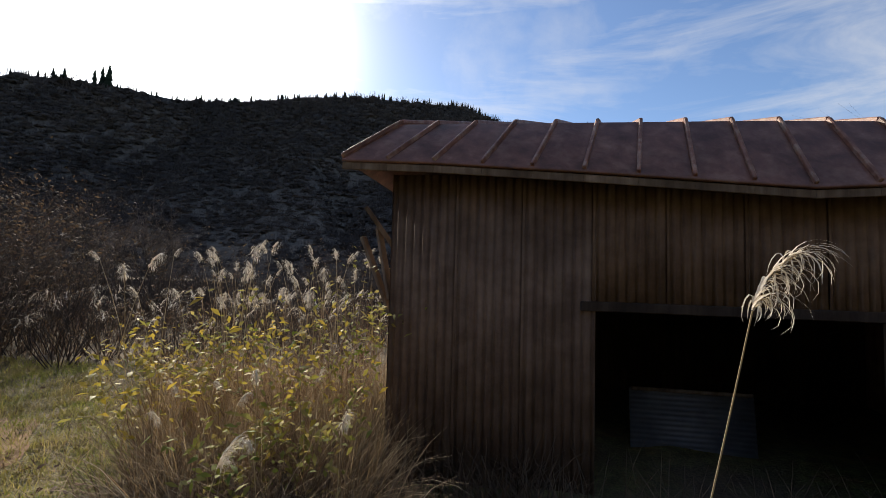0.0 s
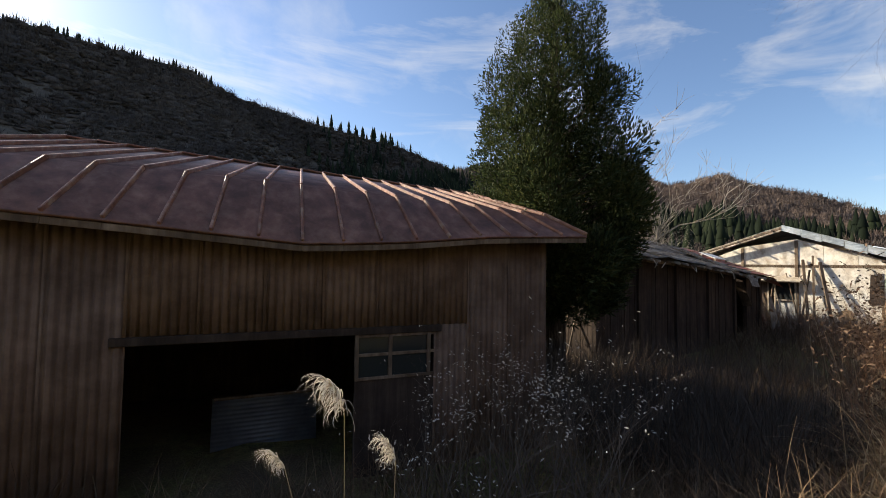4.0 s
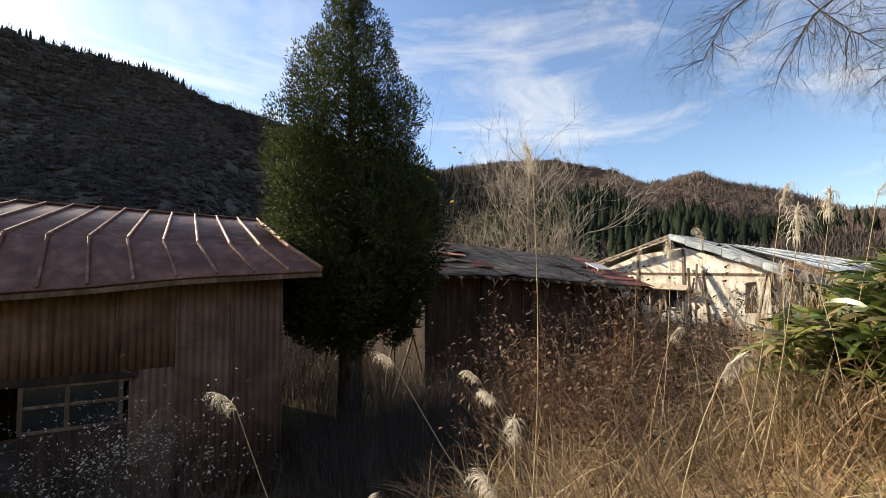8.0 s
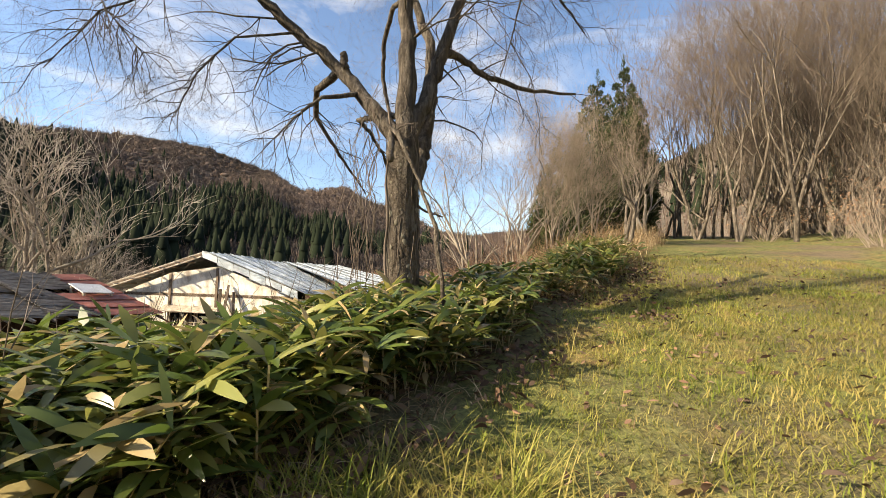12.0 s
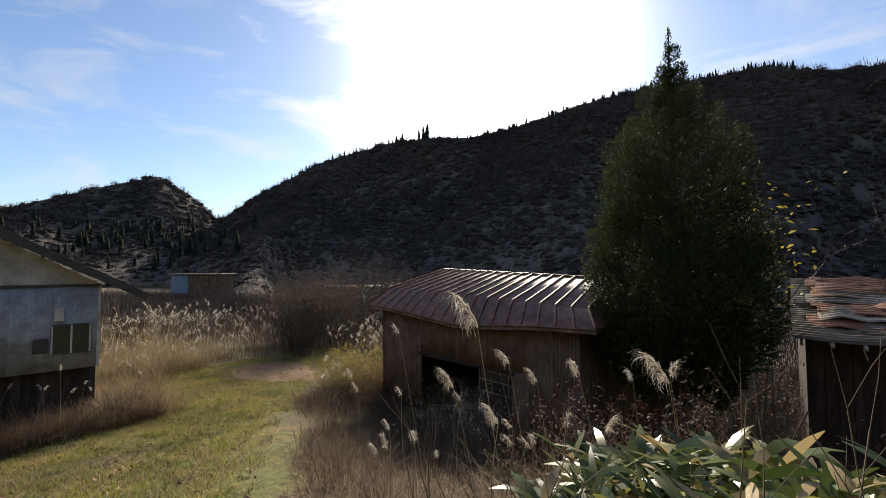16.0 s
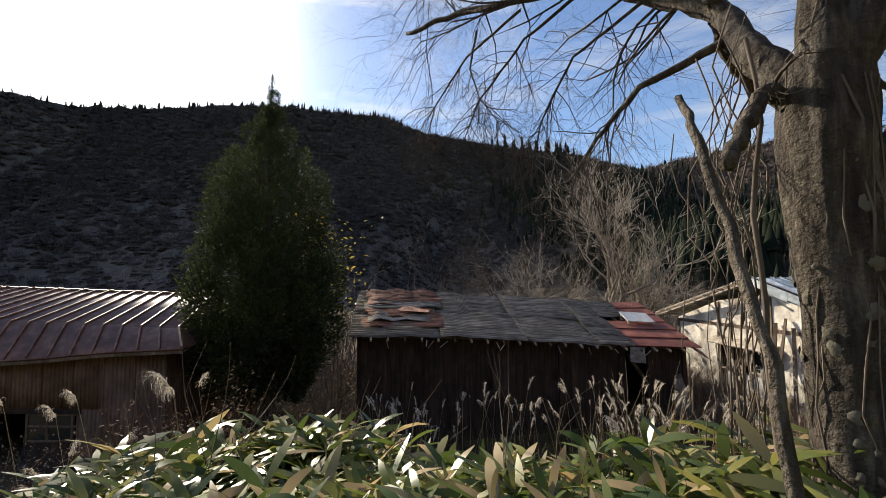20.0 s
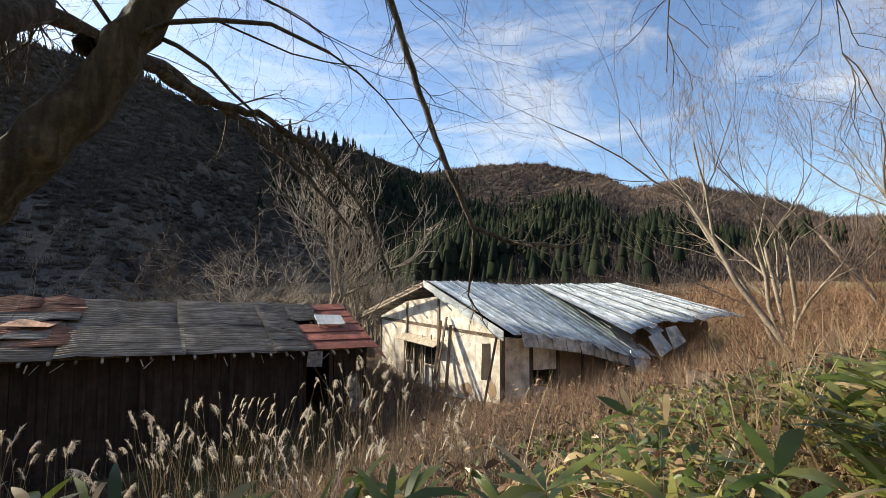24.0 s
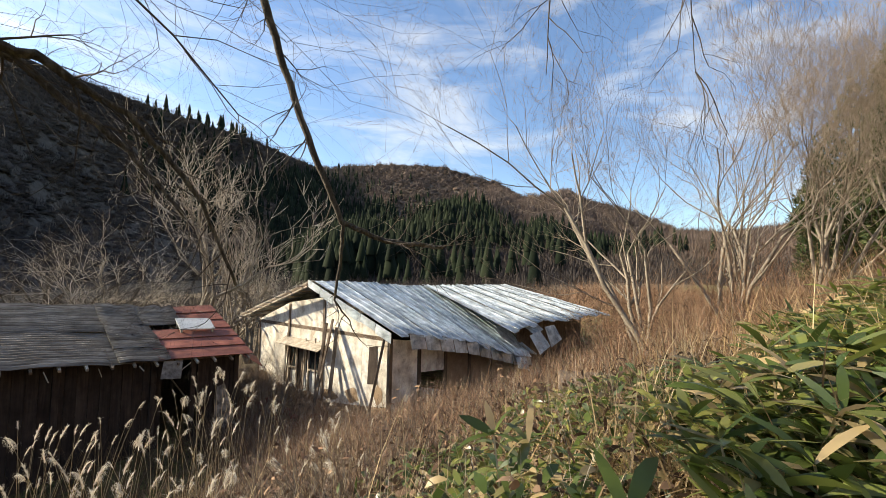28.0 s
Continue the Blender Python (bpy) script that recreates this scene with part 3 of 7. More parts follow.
def hill_woods():
    n = 12500
    crown_woods(rng.uniform(-36, 64, n), rng.uniform(0.0, 0.99, n) ** 0.75, (1.6, 3.6), "hill_trees", "leafless grey-brown forest crowns, darkened in colour for the shaded hillside")
    n = 2600
    crown_woods(rng.uniform(64, 104, n), rng.uniform(0.0, 0.99, n) ** 0.75, (2.2, 4.5), "hill_trees", "leafless dark forest on the low hills")
    n = 9000
    crown_woods(rng.uniform(-97, -34, n), rng.uniform(0.08, 0.99, n) ** 0.8, (2.2, 4.8), "far_trees", "leafless forest crowns on the far ridges in the lighter, sunlit colour")
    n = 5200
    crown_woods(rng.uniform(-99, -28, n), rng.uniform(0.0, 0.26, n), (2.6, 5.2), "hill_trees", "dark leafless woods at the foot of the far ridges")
    n = 16000
    np_thing("bare_forest", *fuzz(rng.uniform(-178, -96, n), rng.uniform(0.0, 1.0, n), (1.5, 4.0), (0.05, 0.25), 2), "far_trees", label="tall leafless wood on the slope above the track", category="forest", kind="stuff")
    # conifers: along the crest and in stands
    a = np.concatenate([rng.uniform(-4, 30, 130), rng.uniform(30, 62, 40), rng.uniform(40, 46, 10), np.array([40.1, 40.6, 41.2, 43.5, 44.3])])
    p = on_hill(a, np.concatenate([rng.uniform(0.985, 1.0, 130), rng.uniform(0.985, 1.0, 50), np.ones(5)]))
    h = rng.uniform(2.5, 6, len(a))
    h[-5:] = (13, 11, 9, 8, 7)
    stands = []
    for ca, cs, na, ns, num in ((-21, 0.75, 2.5, 0.18, 190), (-42, 0.40, 6, 0.12, 420), (-56, 0.33, 6, 0.05, 260), (-27, 0.62, 3, 0.12, 140), (-68, 0.34, 6, 0.04, 160), (-36, 0.72, 3, 0.1, 130), (-33, 0.55, 2.5, 0.12, 160), (-112, 0.5, 6, 0.2, 24), (72, 0.42, 4, 0.12, 60), (82, 0.4, 5, 0.12, 30), (-40, 0.22, 5, 0.03, 150), (-50, 0.2, 4, 0.03, 120), (-62, 0.26, 7, 0.04, 150), (-30, 0.3, 4, 0.05, 60), (-42, 0.1, 3.5, 0.04, 110), (-33, 0.12, 4, 0.04, 150), (-56, 0.1, 7, 0.04, 30)):
        stands.append(np.stack([rng.normal(ca, na, num), np.clip(rng.normal(cs, ns, num), 0.04, 1)], -1))
    st = np.concatenate(stands)
    p = np.concatenate([p, on_hill(st[:, 0], st[:, 1])])
    h = np.concatenate([h, rng.uniform(6, 12, len(st))])
    np_thing("conifer_forest", *cones(p - [0, 0, 0.8], h, h * 0.2), "conifer_far", label="dark cedar trees along the ridges and in stands", category="forest", kind="stuff")


hill_woods()

# ================= corrugated and seamed sheet =================
def wavy_sheet(name, width, height, mat, pitch=0.076, depth=0.016, per=6, rows=1, warp=0.0, seed=0, groove=False):
    """A corrugated sheet: waves along x, length along y, in the plane z = 0, corner at the origin. One mesh with thickness by a second skin."""
    n = max(2, int(width / pitch * per))
    r = np.random.default_rng(seed)
    xs = np.linspace(0, width, n + 1)
    ys = np.linspace(0, height, rows + 1)
    ph = (xs / pitch) % 1.0
    z = -depth * np.clip(1.6 - np.abs(ph - 0.5) * 7, 0, 1) if groove else depth / 2 * np.sin(xs / pitch * 2 * np.pi)
    bend = r.normal(0, warp, (rows + 1, 3)) if warp else np.zeros((rows + 1, 3))
    top = np.array([[(x, y, zz + bend[j, 0] + bend[j, 1] * (x / width - 0.5)) for x, zz in zip(xs, z)] for j, y in enumerate(ys)])
    low = top - [0, 0, 0.004]
    V = np.concatenate([top.reshape(-1, 3), low.reshape(-1, 3)])
    m = n + 1
    g = np.arange((rows + 1) * m).reshape(rows + 1, m)
    f = np.stack([g[:-1, :-1], g[:-1, 1:], g[1:, 1:], g[1:, :-1]], -1).reshape(-1, 4)
    off = (rows + 1) * m
    F = np.concatenate([f, f[:, ::-1] + off,
                        np.stack([g[0, 1:], g[0, :-1], g[0, :-1] + off, g[0, 1:] + off], -1),
                        np.stack([g[-1, :-1], g[-1, 1:], g[-1, 1:] + off, g[-1, :-1] + off], -1)])
    return np_mesh(name, V, F, mat)


def frame_of(o, ux, uy, uz):
    """Matrix with origin o and the given axes."""
    m = Matrix((Vector(ux), Vector(uy), Vector(uz))).transposed().to_4x4()
    m.translation = Vector(o)
    return m


def plate(name, a, b, c, d, thick, mat, parent, label=""):
    """A plate with corners a b c d and thickness downwards."""
    bm = bmesh.new()
    a, b, c, d = (Vector(p) for p in (a, b, c, d))
    nrm = (b - a).cross(d - a)
    if nrm.length < 1e-6:
        nrm = (c - b).cross(d - b)
    nrm.normalize()
    top = [bm.verts.new(p) for p in (a, b, c, d)]
    low = [bm.verts.new(p - nrm * thick) for p in (a, b, c, d)]
    bm.faces.new(top)
    bm.faces.new(low[::-1])
    for i in range(4):
        j = (i + 1) % 4
        bm.faces.new((top[j], top[i], low[i], low[j]))
    return part(name, bm, mat, parent, label)


# ================= red-roofed shed beside the track =================
def make_shed():
    ang = math.atan2(-1.22, 7.27)
    L, D = 7.37, 4.4
    shed = thing("shed", pose(-0.54, 4.42, 0, 0, 0, math.degrees(ang)), "brown corrugated shed with a rusty red hipped metal roof", "shed")
    base = -0.75
    eave_z = lambda u: curve(u, (-0.5, 2.62), (0.5, 2.57), (2, 2.46), (3.8, 2.31), (5, 2.38), (6.2, 2.5), (8, 2.58))
    # front wall: tall ribbed sheets, with a wide opening
    o0, o1, otop = 2.0, 5.52, 1.27
    step = 0.67
    k = 0
    u = 0.0
    while u < L - 0.01:
        w = min(step, L - u)
        gap = u + w > o0 + 0.02 and u < o1 - 0.02
        if gap:
            mid = wavy_sheet("middle_sheet", w + 0.03, 2.52 - otop, "wall_sheet", pitch=0.09, depth=0.024, per=8, groove=True, seed=k + 50)
            share("wall_sheet", mid, shed, frame_of((u, 0.003 * (k % 2), otop), (1, 0, 0), (0, 0, 1), (0, -1, 0)))
            if u < o0:
                side = wavy_sheet("side_sheet", o0 - u, otop - base, "wall_sheet", pitch=0.09, depth=0.024, per=8, groove=True, seed=k + 90)
                share("wall_sheet", side, shed, frame_of((u, 0.0, base), (1, 0, 0), (0, 0, 1), (0, -1, 0)))
            if u + w > o1:
                side = wavy_sheet("side_sheet", u + w - o1, otop - base, "wall_sheet", pitch=0.09, depth=0.024, per=8, groove=True, seed=k + 95)
                share("wall_sheet", side, shed, frame_of((o1, 0.0, base), (1, 0, 0), (0, 0, 1), (0, -1, 0)))
        else:
            low = wavy_sheet("lower_sheet", w + 0.03, 2.52 - base, "wall_sheet", pitch=0.09, depth=0.024, per=8, groove=True, seed=k + 20)
            share("wall_sheet", low, shed, frame_of((u, 0.003 * (k % 2), base), (1, 0, 0), (0, 0, 1), (0, -1, 0)))
        u += step
        k += 1
    # right, left and back walls
    for i in range(7):
        w = D / 7
        m = wavy_sheet("end_sheet", w + 0.02, 2.52 - base, "wall_sheet", pitch=0.09, depth=0.024, per=8, groove=True, seed=i + 200)
        share("end_sheet", m, shed, frame_of((L, 0.02 + i * w, base), (0, 1, 0), (0, 0, 1), (1, 0, 0)))
        m2 = wavy_sheet("end_sheet", w + 0.02, 2.52 - base, "wall_sheet", pitch=0.09, depth=0.024, per=8, groove=True, seed=i + 230)
        share("end_sheet", m2, shed, frame_of((0, D - i * w, base), (0, -1, 0), (0, 0, 1), (-1, 0, 0)))
    part("back_wall", box_bm(0.03, L - 0.03, D - 0.06, D, base, 2.5), "dark_shaded_wood", shed)
    part("floor", box_bm(0.03, L - 0.03, 0.05, D - 0.07, base - 0.2, base + 0.02), "earth", shed)
    # inner posts, opening frame
    for u in (0.06, o0 - 0.05, o1 + 0.05, L - 0.06):
        part("post", beam_bm((u, 0.075, base), (u, 0.075, 2.48), 0.1, 0.1), "dark_shaded_wood", shed)
    part("lintel", box_bm(o0 - 0.1, o1 + 0.1, -0.035, 0.06, otop - 0.09, otop, 0.006), "dark_shaded_wood", shed)
    # window at the right of the opening
    for x in (4.46, 4.9, 5.44):
        part("mullion", box_bm(x - 0.025, x + 0.025, -0.02, 0.03, 0.62, otop - 0.09, 0.004), "old_wood", shed)
    for z in (0.62, 0.92, otop - 0.11):
        part("rail", box_bm(4.44, o1, -0.017, 0.027, z - 0.02, z + 0.02, 0.004), "old_wood", shed)
    for x0, x1 in ((4.49, 4.87), (4.93, 5.41)):
        for z0, z1 in ((0.64, 0.90), (0.94, otop - 0.13)):
            part("pane", box_bm(x0, x1, 0.002, 0.006, z0, z1), "glass_dark", shed)
    part("under_window", box_bm(4.44, o1, 0.0, 0.03, base, 0.6, 0.004), "dark_shaded_wood", shed)
    # roof: steep skirt all round, shallow hipped top
    E0, E1, EV0, EV1 = -0.45, 7.92, -0.32, D + 0.32
    B0, B1, BV0, BV1 = 0.0, 7.5, 0.2, D - 0.2
    R0, R1, RV = 0.75, 7.1, D / 2
    brk = lambda u: curve(u, (0, 3.13), (3.6, 3.06), (7.5, 2.92))
    rdg = lambda u: curve(u, (0.7, 3.80), (7.1, 3.55))
    cols = 18

    def fan(name, row0, row1, label):
        V = np.array(row0 + row1)
        n = len(row0)
        V = np.concatenate([V, V - [0, 0, 0.03]])
        q = np.array([[i, i + 1, n + i + 1, n + i] for i in range(n - 1)])
        F = np.concatenate([q, q[:, ::-1] + 2 * n])
        edge = [[i + 1, i, 2 * n + i, 2 * n + i + 1] for i in range(n - 1)]
        F = np.concatenate([F, np.array(edge)])
        return np_thing(name, V, F, "roof_red", shed, label)

    lin = lambda a, b: [a + (b - a) * i / cols for i in range(cols + 1)]
    front_e = [(u, EV0, float(eave_z(u))) for u in lin(E0, E1)]
    front_b = [(u, BV0, float(brk(u))) for u in lin(B0, B1)]
    front_r = [(u, RV, float(rdg(u))) for u in lin(R0, R1)]
    back_b = [(u, BV1, float(brk(u))) for u in lin(B0, B1)]
    back_e = [(u, EV1, float(eave_z(u)) + 0.05) for u in lin(E0, E1)]
    fan("roof_skirt", front_e, front_b, "dull dark red metal skirt")
    fan("roof_slope", front_b, front_r, "faded red metal slope")
    fan("roof_slope", front_r, back_b, "")
    fan("roof_skirt", back_b, back_e, "")
    plate("roof_end", front_e[-1], back_e[-1], back_b[-1], front_b[-1], 0.03, "roof_red", shed)
    for tri in ((front_b[-1], back_b[-1], front_r[-1]), (back_b[0], front_b[0], front_r[0])):
        bm = bmesh.new()
        bm.faces.new([bm.verts.new(p) for p in tri])
        part("roof_hip", bm, "roof_red", shed)
    plate("roof_end", back_e[0], front_e[0], front_b[0], back_b[0], 0.03, "roof_red", shed)
    # standing seams
    for i in range(cols + 1):
        lift = Vector((0, 0, 0.018))
        part("seam", beam_bm(Vector(front_e[i]) + lift, Vector(front_b[i]) + lift, 0.035, 0.05, 0.008), "roof_seam", shed)
        part("seam", beam_bm(Vector(front_b[i]) + lift, Vector(front_r[i]) + lift, 0.035, 0.05, 0.008), "roof_seam", shed)
        if i % 2 == 0:
            part("seam", beam_bm(Vector(front_r[i]) + lift, Vector(back_b[i]) + lift, 0.035, 0.05, 0.008), "roof_seam", shed)
    for i in range(cols):
        part("ridge_cap", beam_bm(Vector(front_r[i]) + Vector((0, 0, 0.03)), Vector(front_r[i + 1]) + Vector((0, 0, 0.012)), 0.10, 0.03, 0.008), "roof_seam", shed)
    for a, b in ((front_b[0], front_r[0]), (front_b[-1], front_r[-1]), (front_e[0], front_b[0]), (front_e[-1], front_b[-1])):
        part("hip_cap", beam_bm(Vector(a) + Vector((0, 0, 0.03)), Vector(b) + Vector((0, 0, 0.03)), 0.05, 0.05, 0.01), "roof_seam", shed)
    # soffit boards and fascia, following the sag
    for i in range(cols):
        a, b = Vector(front_e[i]), Vector(front_e[i + 1])
        part("fascia", beam_bm(a + Vector((0, 0.02, -0.07)), b + Vector((0, 0.02, -0.07)), 0.025, 0.07, 0.004), "old_wood", shed)
        plate("soffit", a + Vector((0, 0.03, -0.08)), b + Vector((0, 0.03, -0.08)), Vector((b.x, -0.03, b.z - 0.03)), Vector((a.x, -0.03, a.z - 0.03)), 0.012, "old_wood", shed)
    # fallen struts at the far end
    for a, b in (((-0.25, 0.3, 2.0), (-0.02, 0.1, 1.2)), ((-0.5, 0.5, 1.9), (0.0, 0.25, 0.9)), ((-0.35, 0.15, 2.2), (-0.02, 0.2, 1.75))):
        part("strut", beam_bm(a, b, 0.07, 0.05), "old_wood", shed)
    return shed


SHED = make_shed()
SHED_M = SHED.matrix_basis.copy()


def shed_pose(u, v, z, rz=0):
    return SHED_M @ pose(u, v, z, 0, 0, rz)


# things inside the shed's opening
def ribbed_panel():
    t = thing("ribbed_panel", shed_pose(2.75, 1.5, -0.73), "grey ribbed plastic sheet leaning inside the dark shed opening", "panel")
    m = wavy_sheet("ribs", 0.85, 1.45, "plastic_sheet", pitch=0.06, depth=0.012, seed=3)
    share("sheet", m, t, frame_of((1.45, 0.0, 0.0), (0, 0.12, 0.99), (-1, 0, 0), (0, -0.99, 0.12)))
    part("batten", beam_bm((0.02, 0.06, 0.84), (1.42, 0.06, 0.84), 0.04, 0.04), "old_wood", t)


ribbed_panel()

# ================= long barn with a patched tin roof =================
def barn_z(x, s):
    """Roof height at x and share s from the eave up to the ridge."""
    e = curve(x, (10, 2.45), (12, 2.42), (14.2, 2.30), (16.2, 2.15), (18, 2.0), (20.4, 1.86))
    r = curve(x, (10, 3.46), (13.2, 3.34), (16.7, 3.17), (18.3, 2.96), (19.3, 2.93), (21, 2.98))
    return e + (r - e) * s


def make_barn():
    barn = thing("barn", pose(0, 0, 0), "long dilapidated dark timber barn with rusty patched tin roof", "barn")
    x0, x1, ye, yr = 10.35, 20.3, 4.75, 7.9
    yw = 5.2
    # walls: dark upright boards
    n = 46
    bw = (x1 - x0 - 0.5) / n
    r = random.Random(5)
    for i in range(n):
        a = x0 + 0.25 + i * bw
        if 18.0 < a < 18.9:
            continue
        zt = float(barn_z(a, 0.12)) - 0.08
        z0 = float(ground_z(a, yw)) - 0.1
        y = yw + r.uniform(-0.012, 0.012)
        part("board", box_bm(a + 0.004, a + bw - 0.004, y - 0.012, y + 0.012, z0 + r.uniform(0, 0.06), zt), "dark_shaded_wood", barn)
    for i in range(14):
        a = yw + 0.02 + i * 0.38
        s = min(1.0, (a - ye) / (yr - ye)) if a < yr else max(0, 1 - (a - yr) / (yr - ye))
        part("board", box_bm(x0 + 0.24, x0 + 0.265, a, a + 0.37, float(ground_z(x0, a)) - 0.1, float(barn_z(x0 + 0.2, s)) - 0.1), "dark_shaded_wood", barn)
        part("board", box_bm(x1 - 0.27, x1 - 0.245, a, a + 0.37, float(ground_z(x1, a)) - 0.1, float(barn_z(x1 - 0.2, s)) - 0.1), "dark_shaded_wood", barn)
    part("back_wall", box_bm(x0 + 0.27, x1 - 0.27, 10.5, 10.54, -0.8, 2.1), "dark_shaded_wood", barn)
    # posts, wall plate, rafters with pale ends
    for a in (10.6, 12.4, 14.3, 16.2, 18.0, 18.9, 20.0):
        part("post", beam_bm((a, yw - 0.03, float(ground_z(a, yw)) - 0.15), (a, yw - 0.03, float(barn_z(a, 0.1)) - 0.09), 0.12, 0.12), "dark_shaded_wood", barn)
    for i in range(5):
        a, b = 10.6 + i * 1.9, 10.6 + (i + 1) * 1.9
        part("wall_plate", beam_bm((a, yw, float(barn_z(a, 0.13)) - 0.14), (b, yw, float(barn_z(b, 0.13)) - 0.14), 0.1, 0.12), "old_wood", barn)
    for i in range(23):
        a = x0 + 0.12 + i * 0.44
        j = r.uniform(-0.06, 0.03)
        part("rafter", beam_bm((a, ye - 0.07 + j, float(barn_z(a, 0)) - 0.07), (a, yr, float(barn_z(a, 1)) - 0.07), 0.05, 0.06), "pale_wood" if i % 3 else "old_wood", barn)
    # roof skin, front slope: overlapping sheets with ribs along the barn; back slope plain
    rows, w = 2, 2.35
    k = 0
    xx = x0
    ci = 0
    while xx < 17.3:
        for j in range(rows):
            s0, s1 = j / rows, (j + 1.12) / rows
            xa, xb = xx + r.uniform(-0.05, 0.05), min(xx + w + 0.1 + r.uniform(-0.05, 0.1), 17.6)
            pa = Vector((xa, ye + (yr - ye) * s0, float(barn_z(xa, s0)) + 0.015 * (j + 1)))
            pb = Vector((xb, ye + (yr - ye) * s0, float(barn_z(xb, s0)) + 0.015 * (j + 1)))
            pc = Vector((xa, ye + (yr - ye) * min(s1, 1.02), float(barn_z(xa, min(s1, 1.02))) + 0.015 * (j + 1)))
            ux, uy = (pb - pa), (pc - pa)
            lx, ly = ux.length, uy.length
            ux.normalize()
            uz = ux.cross(uy).normalized()
            uy2 = uz.cross(ux)
            rust = False
            me = wavy_sheet("sheet", ly, lx, "rust_sheet" if rust else "grey_sheet", pitch=0.115, depth=0.05, per=8, rows=6, warp=0.016, seed=k, groove=True)
            m = frame_of(pa + uz * (0.012 + 0.01 * (ci % 2)), uy2, ux, -uz)
            m = m @ pose(0, 0, 0, r.uniform(-0.6, 0.6), r.uniform(-0.8, 0.8), r.uniform(-1.4, 1.4))
            share("roof_sheet", me, barn, m, "rust-red corrugated sheet" if rust else "")
            k += 1
        xx += w
        ci += 1
    # sagging grey stretch, then the red tin end
    for j in range(5):
        s0, s1 = j / 5, min(1.0, (j + 1.1) / 5)
        for xa, xb in ((17.2, 18.15), (18.1, 19.0)):
            red = xa > 18 and j < 3
            if red:
                continue
            pa, pb = Vector((xa, ye + (yr - ye) * s0, float(barn_z(xa, s0)) + 0.02 * (j + 1))), Vector((xb, ye + (yr - ye) * s0, float(barn_z(xb, s0)) + 0.02 * (j + 1)))
            pc = Vector((xa, ye + (yr - ye) * s1, float(barn_z(xa, s1)) + 0.02 * (j + 1)))
            ux, uy = (pb - pa), (pc - pa)
            lx, ly = ux.length, uy.length
            ux.normalize()
            uz = ux.cross(uy).normalized()
            me = wavy_sheet("sheet", ly, lx + 0.08, "grey_sheet", pitch=0.115, depth=0.05, per=8, rows=4, warp=0.03, seed=k, groove=True)
            share("roof_sheet", me, barn, frame_of(pa + uz * 0.02, uz.cross(ux), ux, -uz) @ pose(0, 0, 0, 0, 0, r.uniform(-3, 3)))
            k += 1
    for j in range(6):
        s0, s1 = j / 6, (j + 1.1) / 6
        xa, xb = (18.0 if j < 3 else 18.95), x1
        if j == 5:
            s1 = 1.0
        lift = 0.012 * (j + 1) + 0.03
        c = [(xa, s0), (xb, s0), (xb, s1), (xa, s1)]
        pts = [(a, ye + (yr - ye) * s, float(barn_z(a, s)) + lift + (0.02 if s == s0 else 0.0)) for a, s in c]
        plate("tin_strip", *pts, 0.012, "red_tin", barn, "red-brown painted tin strip")
    for i in range(6):
        xa, xb = x0 + i * (x1 - x0) / 6, x0 + (i + 1) * (x1 - x0) / 6
        plate("back_slope", (xa, yr, float(barn_z(xa, 1))), (xb, yr, float(barn_z(xb, 1))), (xb, 2 * yr - ye, float(barn_z(xb, 0))), (xa, 2 * yr - ye, float(barn_z(xa, 0))), 0.02, "grey_sheet", barn)
    # overlapping rusty sheets at the cedar's end, edges torn and lifted
    for i in range(9):
        xa = x0 + 0.05 + r.uniform(0, 0.5)
        s0 = 0.16 + 0.8 * i / 9
        lx, ly = r.uniform(1.3, 2.6), r.uniform(0.4, 0.62)
        pa = Vector((xa, ye + (yr - ye) * s0, float(barn_z(xa, s0)) + 0.06 + 0.008 * i))
        pb = Vector((xa + lx, ye + (yr - ye) * s0, float(barn_z(xa + lx, s0)) + 0.06 + 0.008 * i))
        pc = Vector((xa, ye + (yr - ye) * (s0 + 0.1), float(barn_z(xa, s0 + 0.1)) + 0.06 + 0.008 * i))
        ux = (pb - pa).normalized()
        uz = ux.cross(pc - pa).normalized()
        me = wavy_sheet("sheet", ly, lx, "rust_sheet" if i not in (1, 4) else "grey_sheet", pitch=0.115, depth=0.03, per=6, rows=5, warp=0.03, seed=k + i)
        share("roof_sheet", me, barn, frame_of(pa + uz * 0.03, uz.cross(ux), ux, -uz) @ pose(0, 0, 0, 0, r.uniform(-2, 1), r.uniform(-4, 4)), "rust-red corrugated sheet")
    # broken laths hanging below the eave
    for i in range(10):
        a = r.uniform(11, 19.5)
        z = float(barn_z(a, 0)) - 0.06
        part("lath", beam_bm((a, ye - 0.05, z), (a + r.uniform(-0.25, 0.25), ye - r.uniform(0.05, 0.2), z - r.uniform(0.1, 0.3)), 0.03, 0.015), "pale_wood", barn)
    # loose torn sheets at the low end
    plate("torn_sheet", (20.0, 4.7, 1.9), (20.5, 4.6, 1.55), (20.55, 5.1, 1.75), (20.1, 5.3, 2.0), 0.01, "red_tin", barn, "bent red sheet hanging off the corner")
    plate("torn_sheet", (11.6, 6.2, 3.02), (12.5, 6.0, 2.96), (12.7, 6.35, 3.03), (11.9, 6.6, 3.12), 0.008, "rust_sheet", barn, "curled rusty sheet")
    plate("torn_sheet", (11.9, 7.4, 3.36), (13.1, 7.2, 3.27), (13.0, 7.6, 3.36), (12.4, 7.85, 3.46), 0.008, "rust_sheet", barn, "curled rusty sheet")
